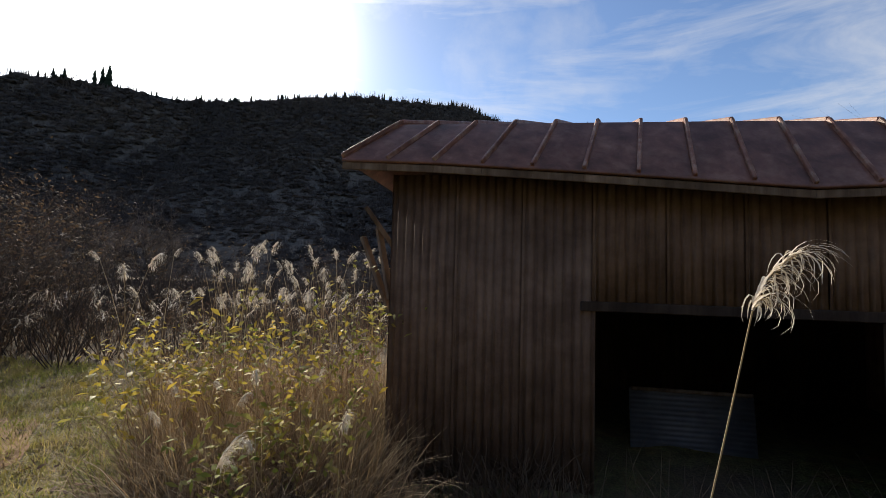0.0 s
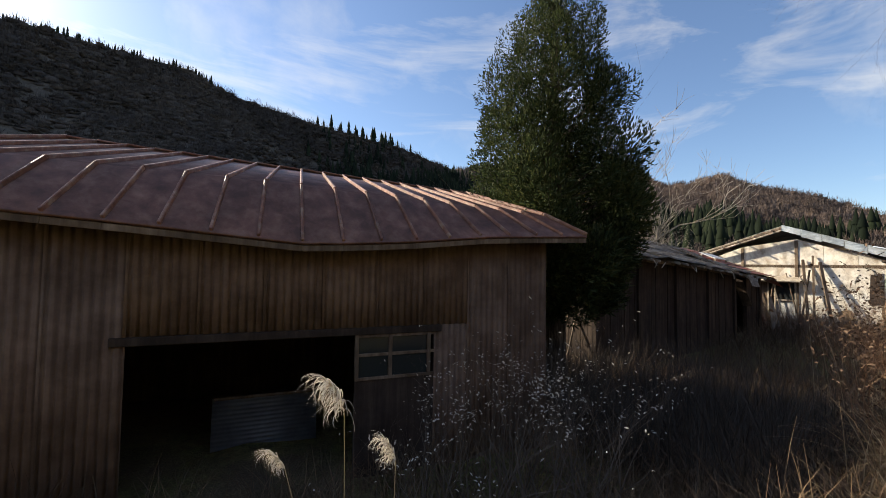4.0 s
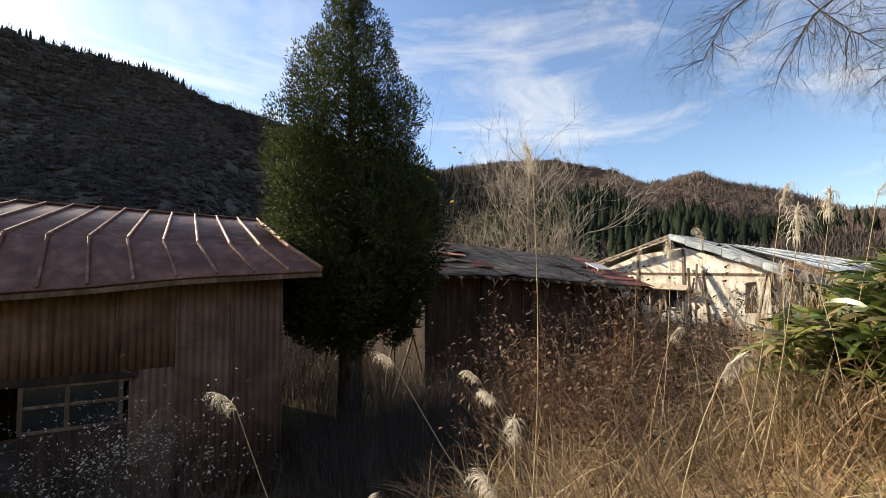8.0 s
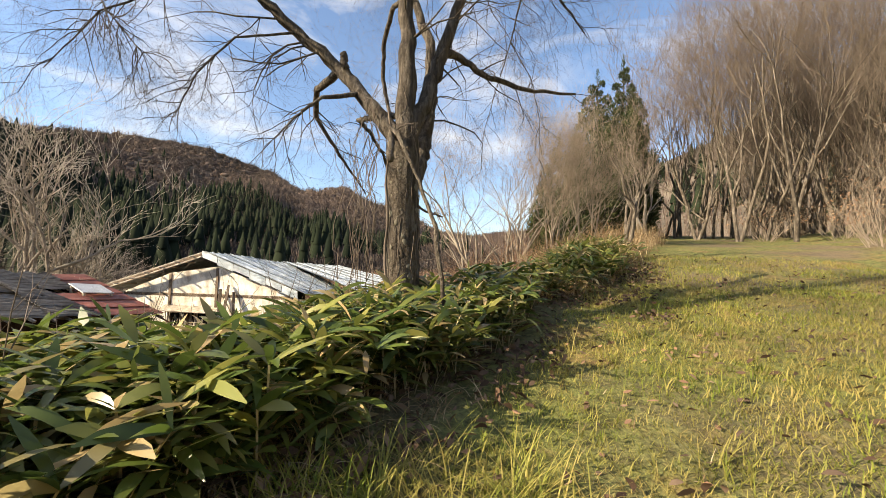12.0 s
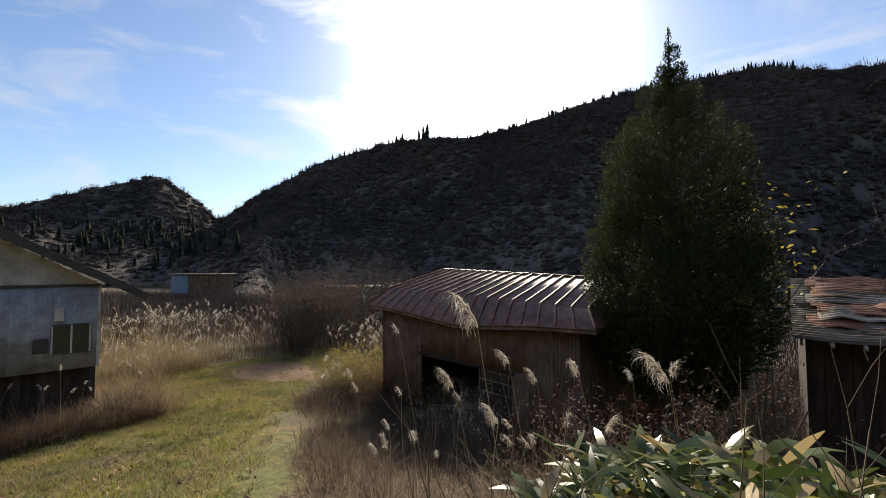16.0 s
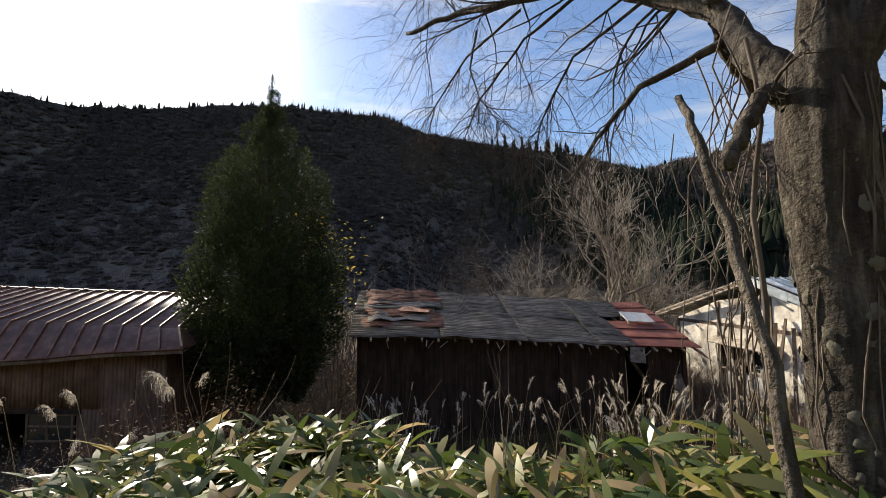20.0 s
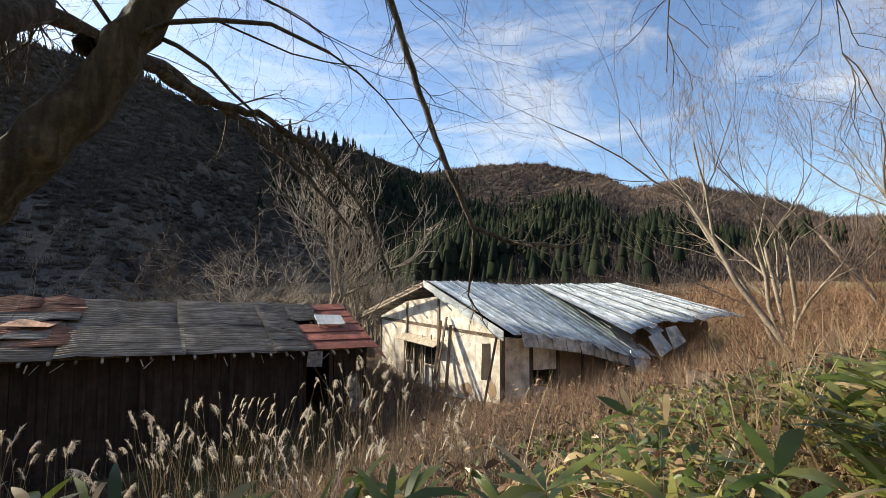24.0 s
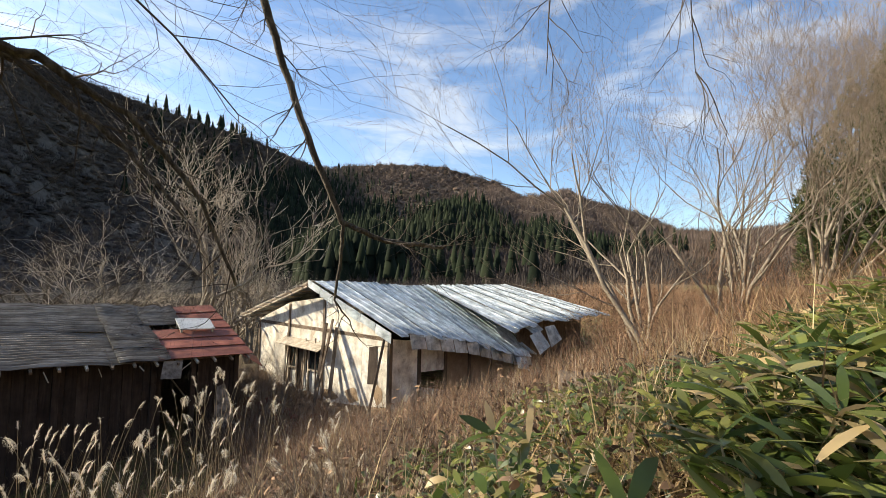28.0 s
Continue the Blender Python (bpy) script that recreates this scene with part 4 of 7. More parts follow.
    plate("torn_sheet", (18.0, 4.62, 1.62), (18.42, 4.55, 1.58), (18.5, 4.72, 1.98), (18.1, 4.78, 2.0), 0.01, "grey_sheet", barn, "grey sheet hanging from the eave")
    plate("torn_sheet", (19.2, 4.5, 0.15), (19.75, 4.45, 0.2), (19.5, 4.62, 1.25), (19.3, 4.62, 1.2), 0.01, "grey_sheet", barn, "grey sheet slumped against the wall")
    # open doorway with a hanging board
    part("hanging_board", beam_bm((18.2, 5.1, 1.75), (18.75, 5.05, 0.9), 0.3, 0.02), "old_wood", barn)
    return barn


make_barn()
sk = thing("skylight", pose(0, 0, 0), "pale weathered skylight panel lying on the barn roof", "skylight")
plate("panel", (18.85, 6.1, float(barn_z(18.8, .43)) + 0.2), (19.75, 6.05, float(barn_z(19.7, .41)) + 0.2), (19.8, 6.65, float(barn_z(19.7, .6)) + 0.24), (18.9, 6.7, float(barn_z(18.8, .62)) + 0.26), 0.03, "white_panel", sk)
for q in ((18.9, 6.14), (19.7, 6.1), (19.72, 6.6), (18.95, 6.64)):
    z = float(barn_z(q[0], (q[1] - 4.75) / 3.15))
    part("foot", box_bm(q[0] - 0.03, q[0] + 0.03, q[1] - 0.03, q[1] + 0.03, z, z + 0.2), "pale_wood", sk)


# ================= collapsing plastered house with pale tin roof =================
def make_old_house():
    h = thing("ruined_house", pose(0, 0, 0), "collapsing cream plastered house with a sagging pale blue tin roof", "house")
    A, Bp = Vector((22.25, 8.35, 0)), Vector((22.93, 2.0, 0))
    along = (Bp - A).normalized()
    inw = Vector((along.y, -along.x, 0))
    inw = inw if inw.x > 0 else -inw

    def g(s, z, d=0.0):
        """A place on the gable wall: s metres from its far corner, d inwards."""
        p = A + along * s + inw * d
        return Vector((p.x, p.y, z))

    Lg = (Bp - A).length
    zb = lambda s: -0.5 + 0.75 * s / Lg
    top = lambda s: curve(s, (0, 2.45), (2.95, 3.62), (Lg, 2.42))
    # plaster panels with posts between; window opening in the second bay
    cuts = [0.0, 0.95, 1.75, 3.55, 4.35, 5.3, Lg]
    for i in range(6):
        s0, s1 = cuts[i] + 0.004, cuts[i + 1] - 0.004
        w0, w1 = (0.24, 1.72) if i == 2 else (None, None)
        def slab(za, zc, zb2, zd, name="wall_panel", mat="plaster", lab=""):
            bm = bmesh.new()
            f = [bm.verts.new(p) for p in (g(s0, za), g(s1, zc), g(s1, zb2), g(s0, zd))]
            k = [bm.verts.new(p + inw * 0.08) for p in (g(s0, za), g(s1, zc), g(s1, zb2), g(s0, zd))]
            bm.faces.new(f), bm.faces.new(k[::-1])
            for a in range(4):
                bm.faces.new((f[(a + 1) % 4], f[a], k[a], k[(a + 1) % 4]))
            part(name, bm, mat, h, lab)
        if w0 is None:
            slab(zb(s0) + 0.15, zb(s1) + 0.15, float(top(s1)), float(top(s0)))
        else:
            slab(zb(s0) + 0.15, zb(s1) + 0.15, w0, w0)
            slab(w1, w1, float(top(s1)), float(top(s0)))
        slab(zb(s0) - 0.3, zb(s1) - 0.3, zb(s1) + 0.14, zb(s0) + 0.14, "footing", "mud_wall", "bare brown earth footing")
    for s in (0.0, 1.75, 3.55, Lg):
        part("post", beam_bm(g(s, zb(s) - 0.3, 0.03), g(s, float(top(s)) - 0.05, 0.03), 0.11, 0.11), "old_wood", h)
    part("tie_beam", beam_bm(g(0.05, 2.36, 0.05), g(Lg - 0.05, 2.33, 0.05), 0.1, 0.13), "old_wood", h)
    # window: frame, sashes, shelf roof over it
    for s in (1.8, 2.22, 2.62, 2.84, 3.5):
        part("window_stile", beam_bm(g(s, 0.2, -0.01), g(s, 1.74, -0.01), 0.05, 0.06), "pale_wood", h)
    for s0, s1, z in ((1.75, 2.64, 0.23), (1.78, 2.24, 0.95), (2.82, 3.55, 0.2), (2.82, 3.55, 0.98), (1.75, 3.55, 1.72)):
        part("window_rail", beam_bm(g(s0, z, -0.012), g(s1, z, -0.012), 0.05, 0.06), "pale_wood", h)
    for s0, s1 in ((1.83, 2.19), (2.87, 3.47)):
        plate("pane", g(s0, 0.98, 0.02), g(s1, 0.98, 0.02), g(s1, 1.68, 0.02), g(s0, 1.68, 0.02), 0.006, "glass_dark", h)
        plate("paper_screen", g(s0, 0.26, 0.03), g(s1, 0.24, 0.03), g(s1, 0.94, 0.03), g(s0, 0.92, 0.03), 0.02, "white_panel", h, "torn pale paper screen")
    plate("door_board", g(2.26, 0.28, 0.04), g(2.58, 0.25, 0.04), g(2.58, 1.68, 0.04), g(2.26, 1.68, 0.04), 0.02, "old_wood", h, "grey weathered board leaf")
    plate("paper_screen", g(2.66, 0.1, -0.05), g(2.8, 0.08, -0.06), g(2.78, 0.85, 0.0), g(2.64, 0.88, 0.0), 0.01, "white_panel", h, "loose white strip leaning in the opening")
    plate("window_hood", g(1.6, 1.80, -0.42), g(3.75, 1.74, -0.42), g(3.75, 1.92, 0.0), g(1.6, 1.98, 0.0), 0.03, "pale_wood", h, "sagging board hood over the window")
    # posts and boards fallen against the wall
    for s, d, s2, z2, w in ((4.0, -0.7, 3.75, 2.6, 0.09), (4.2, -0.9, 4.05, 2.75, 0.07), (4.7, -0.75, 4.25, 2.5, 0.1), (3.7, -0.5, 3.95, 2.2, 0.06), (5.85, -0.3, 6.25, 2.35, 0.09)):
        p = g(s, 0, d)
        part("leaning_post", beam_bm((p.x, p.y, float(ground_z(p.x, p.y)) - 0.05), g(s2, z2, -0.08), w, w * 0.7), "old_wood", h)
    # side wall towards the track, low and sinking
    C0, C1 = Vector((22.93, 2.0, 0)), Vector((28.4, 1.35, 0))
    sw = (C1 - C0).normalized()
    for i in range(5):
        a, b = C0 + sw * (i * 1.1 + 0.06), C0 + sw * (i * 1.1 + 1.04)
        zt = lambda p: curve(p.x, (22.9, 2.35), (25.5, 2.0), (28.4, 1.45))
        z0 = float(ground_z(a.x, a.y)) - 0.2
        if i == 0:
            plate("wall_panel", (a.x, a.y, z0), (b.x, b.y, z0), (b.x, b.y, float(zt(b))), (a.x, a.y, float(zt(a))), 0.06, "plaster", h, "shaded cream plaster")
        elif i == 1:
            plate("wall_panel", (a.x, a.y, 1.25), (b.x, b.y, 1.2), (b.x, b.y, float(zt(b))), (a.x, a.y, float(zt(a))), 0.06, "plaster", h, "shaded cream plaster")
            plate("wall_panel", (a.x, a.y, z0), (b.x, b.y, z0), (b.x, b.y, 0.75 if i == 0 else 0.55), (a.x, a.y, 0.8), 0.06, "plaster", h)
        else:
            plate("wall_panel", (a.x, a.y, z0), (b.x, b.y, z0), (b.x, b.y, float(zt(b))), (a.x, a.y, float(zt(a))), 0.06, "mud_wall", h, "brown mud wall")
        part("post", beam_bm((a.x - 0.06 * sw.x, a.y, z0), (a.x - 0.06 * sw.x, a.y, float(zt(a))), 0.1, 0.1), "old_wood", h)
    part("inner_wall", box_bm(24.5, 28.5, 4.5, 4.6, -0.5, 2.6), "dark_shaded_wood", h)
    part("back_wall", box_bm(22.6, 34.5, 8.6, 8.7, -0.5, 2.3), "dark_shaded_wood", h)
    # first roof: ridge to eaves, twisted down at its far end; sheets with ribs down the slope
    def ridge(x):
        return Vector((x + 0.25 * max(0.0, 29.3 - x) / 7.2, 5.15 + (x - 22) * 0.03, float(curve(x, (21.8, 3.95), (24, 3.88), (27, 3.72), (28.6, 3.66), (33.6, 3.62)))))

    def eave(x):
        return Vector((x + 0.62 * max(0.0, 29.3 - x) / 7.2, float(curve(x, (21.8, 1.55), (28.4, 0.75))), float(curve(x, (21.8, 2.58), (23, 2.48), (25.2, 2.12), (27.6, 1.5), (29.4, 1.25)))))

    def far_eave(x):
        return Vector((x, 9.2, 2.5))

    def sheet_rows(x_from, x_to, e, rg, width, mat, tag, lift=0.0, skip=(), name="roof_sheet", bend=0.02, seed=0):
        x = x_from
        i = 0
        rr = random.Random(seed)
        while x < x_to - 0.05:
            xb = min(x + width, x_to)
            if i not in skip:
                p0, p1, q0, q1 = e(x), e(xb), rg(x), rg(xb)
                slip = rr.uniform(-0.05, 0.03)
                p0, p1 = p0.lerp(q0, slip), p1.lerp(q1, slip + rr.uniform(-0.012, 0.012))
                n, m = 12, 6
                V = []
                for a in range(m + 1):
                    for b in range(n + 1):
                        s, t = b / n, a / m
                        p = (p0.lerp(p1, s)).lerp(q0.lerp(q1, s), t)
                        rib = 0.035 if b in (0, n) else 0.0
                        dent = 0.035 * noise.noise(Vector((p.x * 1.3, p.y * 1.3, seed))) + 0.012 * noise.noise(Vector((p.x * 5, p.y * 4, seed)))
                        p = p + Vector((0, 0, rib + lift + dent + bend * math.sin(t * 3.0 + i * 1.7) + 0.008 * math.sin(s * 2 * math.pi * 3) + 0.006 * (i % 2)))
                        V.append(tuple(p))
                V = np.array(V)
                gi = np.arange((m + 1) * (n + 1)).reshape(m + 1, n + 1)
                f = np.stack([gi[:-1, :-1], gi[:-1, 1:], gi[1:, 1:], gi[1:, :-1]], -1).reshape(-1, 4)
                o = len(V)
                V = np.concatenate([V, V - [0, 0, 0.012]])
                edge = np.stack([gi[0, 1:], gi[0, :-1], gi[0, :-1] + o, gi[0, 1:] + o], -1)
                np_thing(name, V, np.concatenate([f, f[:, ::-1] + o, edge]), mat, h, tag if i == 0 else "")
            x = xb
            i += 1

    sheet_rows(22.1, 29.3, eave, ridge, 0.36, "pale_sheet", "pale blue-grey ribbed tin sheet", seed=1)
    sheet_rows(22.1, 29.3, far_eave, ridge, 0.92, "pale_sheet", "", seed=2)
    # drooping eave flap, and a torn strip along it
    for i in range(10):
        xa, xb = 22.6 + i * 0.62, 23.2 + i * 0.62
        a, b = eave(xa), eave(xb)
        plate("eave_flap", a + Vector((0.02, -0.1, -0.4)), b + Vector((0.02, -0.07, -0.38)), b + Vector((0, 0, 0.02)), a + Vector((0, 0, 0.02)), 0.008, "pale_sheet", h)
    # gable edge: layered bargeboards and broken rafters
    pk = ridge(21.95)
    le = far_eave(21.9)
    re = eave(21.95)
    for k in range(3):
        up = Vector((0.0 - 0.02 * k, 0, -0.07 * k - 0.05))
        part("bargeboard", beam_bm(pk + up, le + up + Vector((0, 0, 0.1)), 0.05, 0.05), "pale_wood" if k != 1 else "old_wood", h)
        if k == 0:
            for q in range(6):
                e0, e1 = pk.lerp(re, q / 6), pk.lerp(re, (q + 0.97) / 6)
                drop = Vector((-0.03, 0.0, -0.2 - 0.05 * (q % 2)))
                plate("edge_flap", e0 + drop, e1 + drop, e1 + Vector((-0.02, 0, 0.03)), e0 + Vector((-0.02, 0, 0.03)), 0.01, "pale_sheet", h, "tin folded down over the gable edge" if q == 0 else "")
    for i in range(7):
        p = pk.lerp(le, (i + 0.5) / 7)
        part("rafter_end", beam_bm(p + Vector((-0.25, 0.0, -0.1)), p + Vector((0.7, 0, -0.1)), 0.05, 0.05), "pale_wood", h)
    # second roof beyond, higher at its near eave and less fallen
    def eave2(x):
        return Vector((x, float(curve(x, (28, 0.9), (35.4, 0.1))), float(curve(x, (28, 2.2), (29.5, 2.5), (31, 2.35), (35.4, 2.44)))))

    sheet_rows(27.7, 34.9, eave2, ridge, 0.36, "pale_sheet", "pale tin sheet of the rear roof", lift=0.05, seed=3, bend=0.03)
    sheet_rows(28.7, 34.9, far_eave, ridge, 1.0, "pale_sheet", "", lift=0.05, seed=4)
    for i in range(6):
        a, b = 29.0 + i, 30.0 + i
        plate("rear_wall", (a, 1.4, -0.2), (b - 0.05, 1.35, -0.2), (b - 0.05, 1.35, 2.35), (a, 1.4, 2.35), 0.05, "old_wood", h)
    # torn sheets hanging between the two roofs
    for a, b, c, d in (((28.2, 0.9, 1.3), (28.9, 0.8, 1.2), (29.1, 2.0, 2.3), (28.3, 2.0, 2.2)), ((29.2, 0.75, 2.0), (29.9, 0.75, 2.15), (29.8, 1.4, 2.6), (29.1, 1.5, 2.5)),
                       ((27.6, 0.5, 1.05), (28.3, 0.45, 0.85), (28.5, 0.8, 1.55), (27.9, 0.9, 1.6)), ((28.9, 0.35, 1.35), (29.6, 0.3, 1.6), (29.5, 0.7, 2.15), (28.9, 0.8, 2.0)), ((29.9, 0.4, 1.5), (30.6, 0.3, 1.75), (30.5, 0.6, 2.3), (29.9, 0.7, 2.25))):
        plate("torn_sheet", a, b, c, d, 0.01, "pale_sheet", h, "buckled loose tin sheet")
    # dark plate for a narrow corner opening's shade, and bare patches where plaster has gone
    plate("lath_panel", g(5.55, 0.95, -0.012), g(5.95, 1.0, -0.012), g(5.92, 2.1, -0.012), g(5.6, 2.05, -0.012), 0.008, "dark_shaded_wood", h, "dark plate standing in for the shade of a narrow opening")
    rr = random.Random(41)
    for s0, z0, w, t2 in ((0.35, 0.1, 0.7, 0.5), (1.2, -0.05, 0.5, 0.35), (3.9, 0.2, 0.9, 0.3), (4.9, 0.3, 0.6, 0.45), (6.0, 0.4, 0.3, 0.6)):
        bm = bmesh.new()
        ring = [bm.verts.new(g(s0 + w * 0.5 * math.cos(a) * rr.uniform(0.7, 1.2), z0 + t2 * (0.5 + 0.5 * math.sin(a) * rr.uniform(0.7, 1.2)), -0.006)) for a in [k * 6.283 / 14 for k in range(14)]]
        bm.faces.new(ring)
        part("bare_patch", bm, "mud_wall", h, "patch of bare earth wall under the plaster")
    for k in range(7):
        s0 = rr.uniform(1.6, 3.7)
        part("broken_stick", beam_bm(g(s0, rr.uniform(0.2, 0.6), -0.3), g(s0 + rr.uniform(-0.4, 0.4), rr.uniform(1.4, 2.2), -0.05), 0.04, 0.03), "pale_wood" if k % 2 else "old_wood", h)
    return h


make_old_house()


def rubble(x0, x1, y0, y1, n, seed, mat, label, size=(0.05, 0.16)):
    """Fallen clods and broken boards heaped on the ground."""
    r = np.random.default_rng(seed)
    p = np.stack([r.uniform(x0, x1, n), r.uniform(y0, y1, n)], -1)
    heap = 0.35 * np.exp(-((p[:, 0] - (x0 + x1) / 2) / (0.35 * (x1 - x0))) ** 2)
    base = np.concatenate([p, (ground_z(p[:, 0], p[:, 1]) - 0.06 + heap * r.uniform(0.2, 1, n))[:, None]], 1)
    rad = r.uniform(*size, n)
    np_thing("rubble", *domes(base, rad, rad * r.uniform(0.8, 1.5, n), 6), mat, label=label, category="rubble", kind="stuff")


rubble(21.3, 22.7, 2.6, 7.6, 420, 5, "mud_wall", "fallen plaster and earth heaped against the gable wall")
rubble(20.4, 21.9, 3.2, 6.6, 160, 6, "red_tin", "reddish broken tile and brick between barn and house", (0.05, 0.13))


# ================= pale house with dark gable trim =================
def make_pale_house():
    h = thing("pale_house", pose(-5.0, -2.35, 0, 0, 0, -90 - 9.3 + 0), "pale house with grey-blue siding, cream gable and dark verge", "house")
    # local x runs along the gable wall from the corner, local y out of the wall's back
    W, dep = 8.1, 7.0
    zb, zt, zp = 1.12, 3.36, 5.95
    m = wavy_sheet("siding", 0.9, zt - zb, "siding_blue", pitch=0.1, depth=0.012, seed=9)
    for i in range(9):
        share("siding", m, h, frame_of((0.0 + i * 0.9, 0.0, zb), (1, 0, 0), (0, 0, 1), (0, 1, 0)))
    part("wall_core", box_bm(0.02, W, -dep, -0.03, zb, zt), "siding_white", h)
    bm = bmesh.new()
    tri = [(0, -0.0, zt + 0.06), (W, -0.0, zt + 0.06), (W / 2, -0.0, zp - 0.15)]
    f = [bm.verts.new(p) for p in tri]
    k = [bm.verts.new((p[0], p[1] - 0.1, p[2])) for p in tri]
    bm.faces.new(f), bm.faces.new(k[::-1])
    for a in range(3):
        bm.faces.new((f[(a + 1) % 3], f[a], k[a], k[(a + 1) % 3]))
    part("gable", bm, "siding_white", h, "cream plastered gable")
    part("band", box_bm(-0.02, W + 0.02, -0.02, 0.05, zt, zt + 0.07, 0.008), "dark_metal", h)
    part("corner_trim", box_bm(-0.02, 0.05, -0.05, 0.03, zb, zt), "siding_white", h)
    # roof slabs and verges
    for sgn in (0, 1):
        e = (-1.05, zt - 0.28) if sgn == 0 else (W + 1.05, zt - 0.28)
        top = (W / 2, zp)
        for k2 in range(4):
            y0, y1 = 0.55 - k2 * 2.0, 0.55 - (k2 + 1) * 2.0 + 0.01
            plate("roof_panel", (e[0], y0, e[1]), (top[0], y0, top[1]), (top[0], y1, top[1]), (e[0], y1, e[1]), 0.06, "dark_metal", h)
        part("verge", beam_bm((e[0], 0.53, e[1] - 0.06), (top[0], 0.53, top[1] - 0.06), 0.05, 0.2), "dark_metal", h)
        plate("soffit", (e[0], 0.5, e[1] - 0.15), (top[0], 0.5, top[1] - 0.17), (top[0], 0.01, top[1] - 0.17), (e[0], 0.01, e[1] - 0.15), 0.02, "old_wood", h)
    # open crawl space on posts, its shade filled in by a dark block
    part("footing", box_bm(0.1, W, -dep, -0.25, -1.2, zb - 0.02), "dark_shaded_wood", h, "dark block standing in for the shaded underfloor")
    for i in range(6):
        part("pier", box_bm(0.05 + i * 1.5, 0.2 + i * 1.5, -0.2, -0.05, -1.2, zb), "dark_shaded_wood", h)
    # window by the corner
    w = new("window")
    w.parent = h
    part("window_frame", box_bm(0.18, 1.0, 0.01, 0.06, 1.55, 2.35, 0.01), "dark_metal", w)
    for a, b in ((0.22, 0.56), (0.62, 0.96)):
        part("pane", box_bm(a, b, 0.062, 0.066, 1.6, 2.3), "glass_dark", w)
    for a in (0.2, 0.59, 0.98):
        part("sash_bar", box_bm(a - 0.02, a + 0.02, 0.062, 0.075, 1.57, 2.33), "siding_white", w)
    part("shutter", box_bm(1.05, 1.35, 0.01, 0.05, 1.62, 2.0, 0.006), "dark_metal", h)
    part("meter_box", box_bm(0.75, 0.95, 0.01, 0.14, 2.45, 2.8, 0.015), "siding_white", h, "small grey meter box")
    for a in (3.7, 4.3):
        part("vent", box_bm(a, a + 0.25, 0.005, 0.03, 4.9, 5.15, 0.01), "dark_metal", h)
    return h


make_pale_house()

# ================= trees =================
def grow(store, twigs, p, way, length, rad, depth, r, spread_deg=38, up=0.12, sag=0.0, kids=(2, 3), shrink=0.68, sides=6, wiggle=0.16, thin=(0.55, 0.75), least=0.0):
    """A branching limb: a bent tapered tube and its children. Thin ends go to twigs."""
    n = 4 if depth > 1 else 2
    pts, rads = [Vector(p)], [rad]
    d = Vector(way).normalized()
    for i in range(n):
        d = (d + Vector((r.uniform(-1, 1), r.uniform(-1, 1), r.uniform(-1, 1))) * wiggle + Vector((0, 0, up - sag))).normalized()
        pts.append(pts[-1] + d * (length / n))
        rads.append(rad * (1 - 0.45 * (i + 1) / n))
    tube(store if rad > 0.012 else twigs, pts, rads, sides if rad > 0.03 else (4 if rad > 0.01 else 3))
    if depth <= 0:
        return
    for k in range(r.randint(*kids)):
        i = r.randint(1, n) if k else n
        ax = d.orthogonal().normalized()
        ax.rotate(Matrix.Rotation(r.uniform(0, 6.28), 3, d))
        nd = d.copy()
        nd.rotate(Matrix.Rotation(radians(r.uniform(0.45, 1.2) * spread_deg), 3, ax))
        grow(store, twigs, pts[i], nd, length * shrink * r.uniform(0.75, 1.2), max(least, rads[i] * r.uniform(*thin)), depth - 1, r, spread_deg, up, sag, kids, shrink, sides, wiggle, thin, least)


def finish_tree(root, trunk, twigs, bark, twig):
    np_thing("trunk", trunk[0], trunk[1], bark, root, smooth=True)
    if twigs[1]:
        np_thing("branchwork", twigs[0], twigs[1], twig, root, kind="stuff", smooth=True)


def bare_tree(x, y, height, rad, seed, label, bark="bark_pale", twig="twig_pale", lean=(0, 0), depth=5, stems=1, spread_deg=38, up=0.1, kids=(2, 3), first=0.34, shrink=0.7, group="", wiggle=0.16, thin=(0.62, 0.86), least=0.003):
    r = random.Random(seed)
    z = float(ground_z(x, y)) - 0.1
    root = thing("bare_tree", pose(x, y, z), label, "tree", group)
    trunk, twigs = ([], []), ([], [])
    for s in range(stems):
        a = 6.28 * s / max(1, stems) + r.uniform(0, 1)
        k = 0.0 if stems == 1 else 0.28
        d = Vector((lean[0] + k * math.cos(a), lean[1] + k * math.sin(a), 1))
        grow(trunk, twigs, (0.12 * k * math.cos(a), 0.12 * k * math.sin(a), 0), d, height * first, rad, depth, r, spread_deg, up, 0.0, kids, shrink, 6, wiggle, thin, least)
    finish_tree(root, trunk, twigs, bark, twig)
    return root


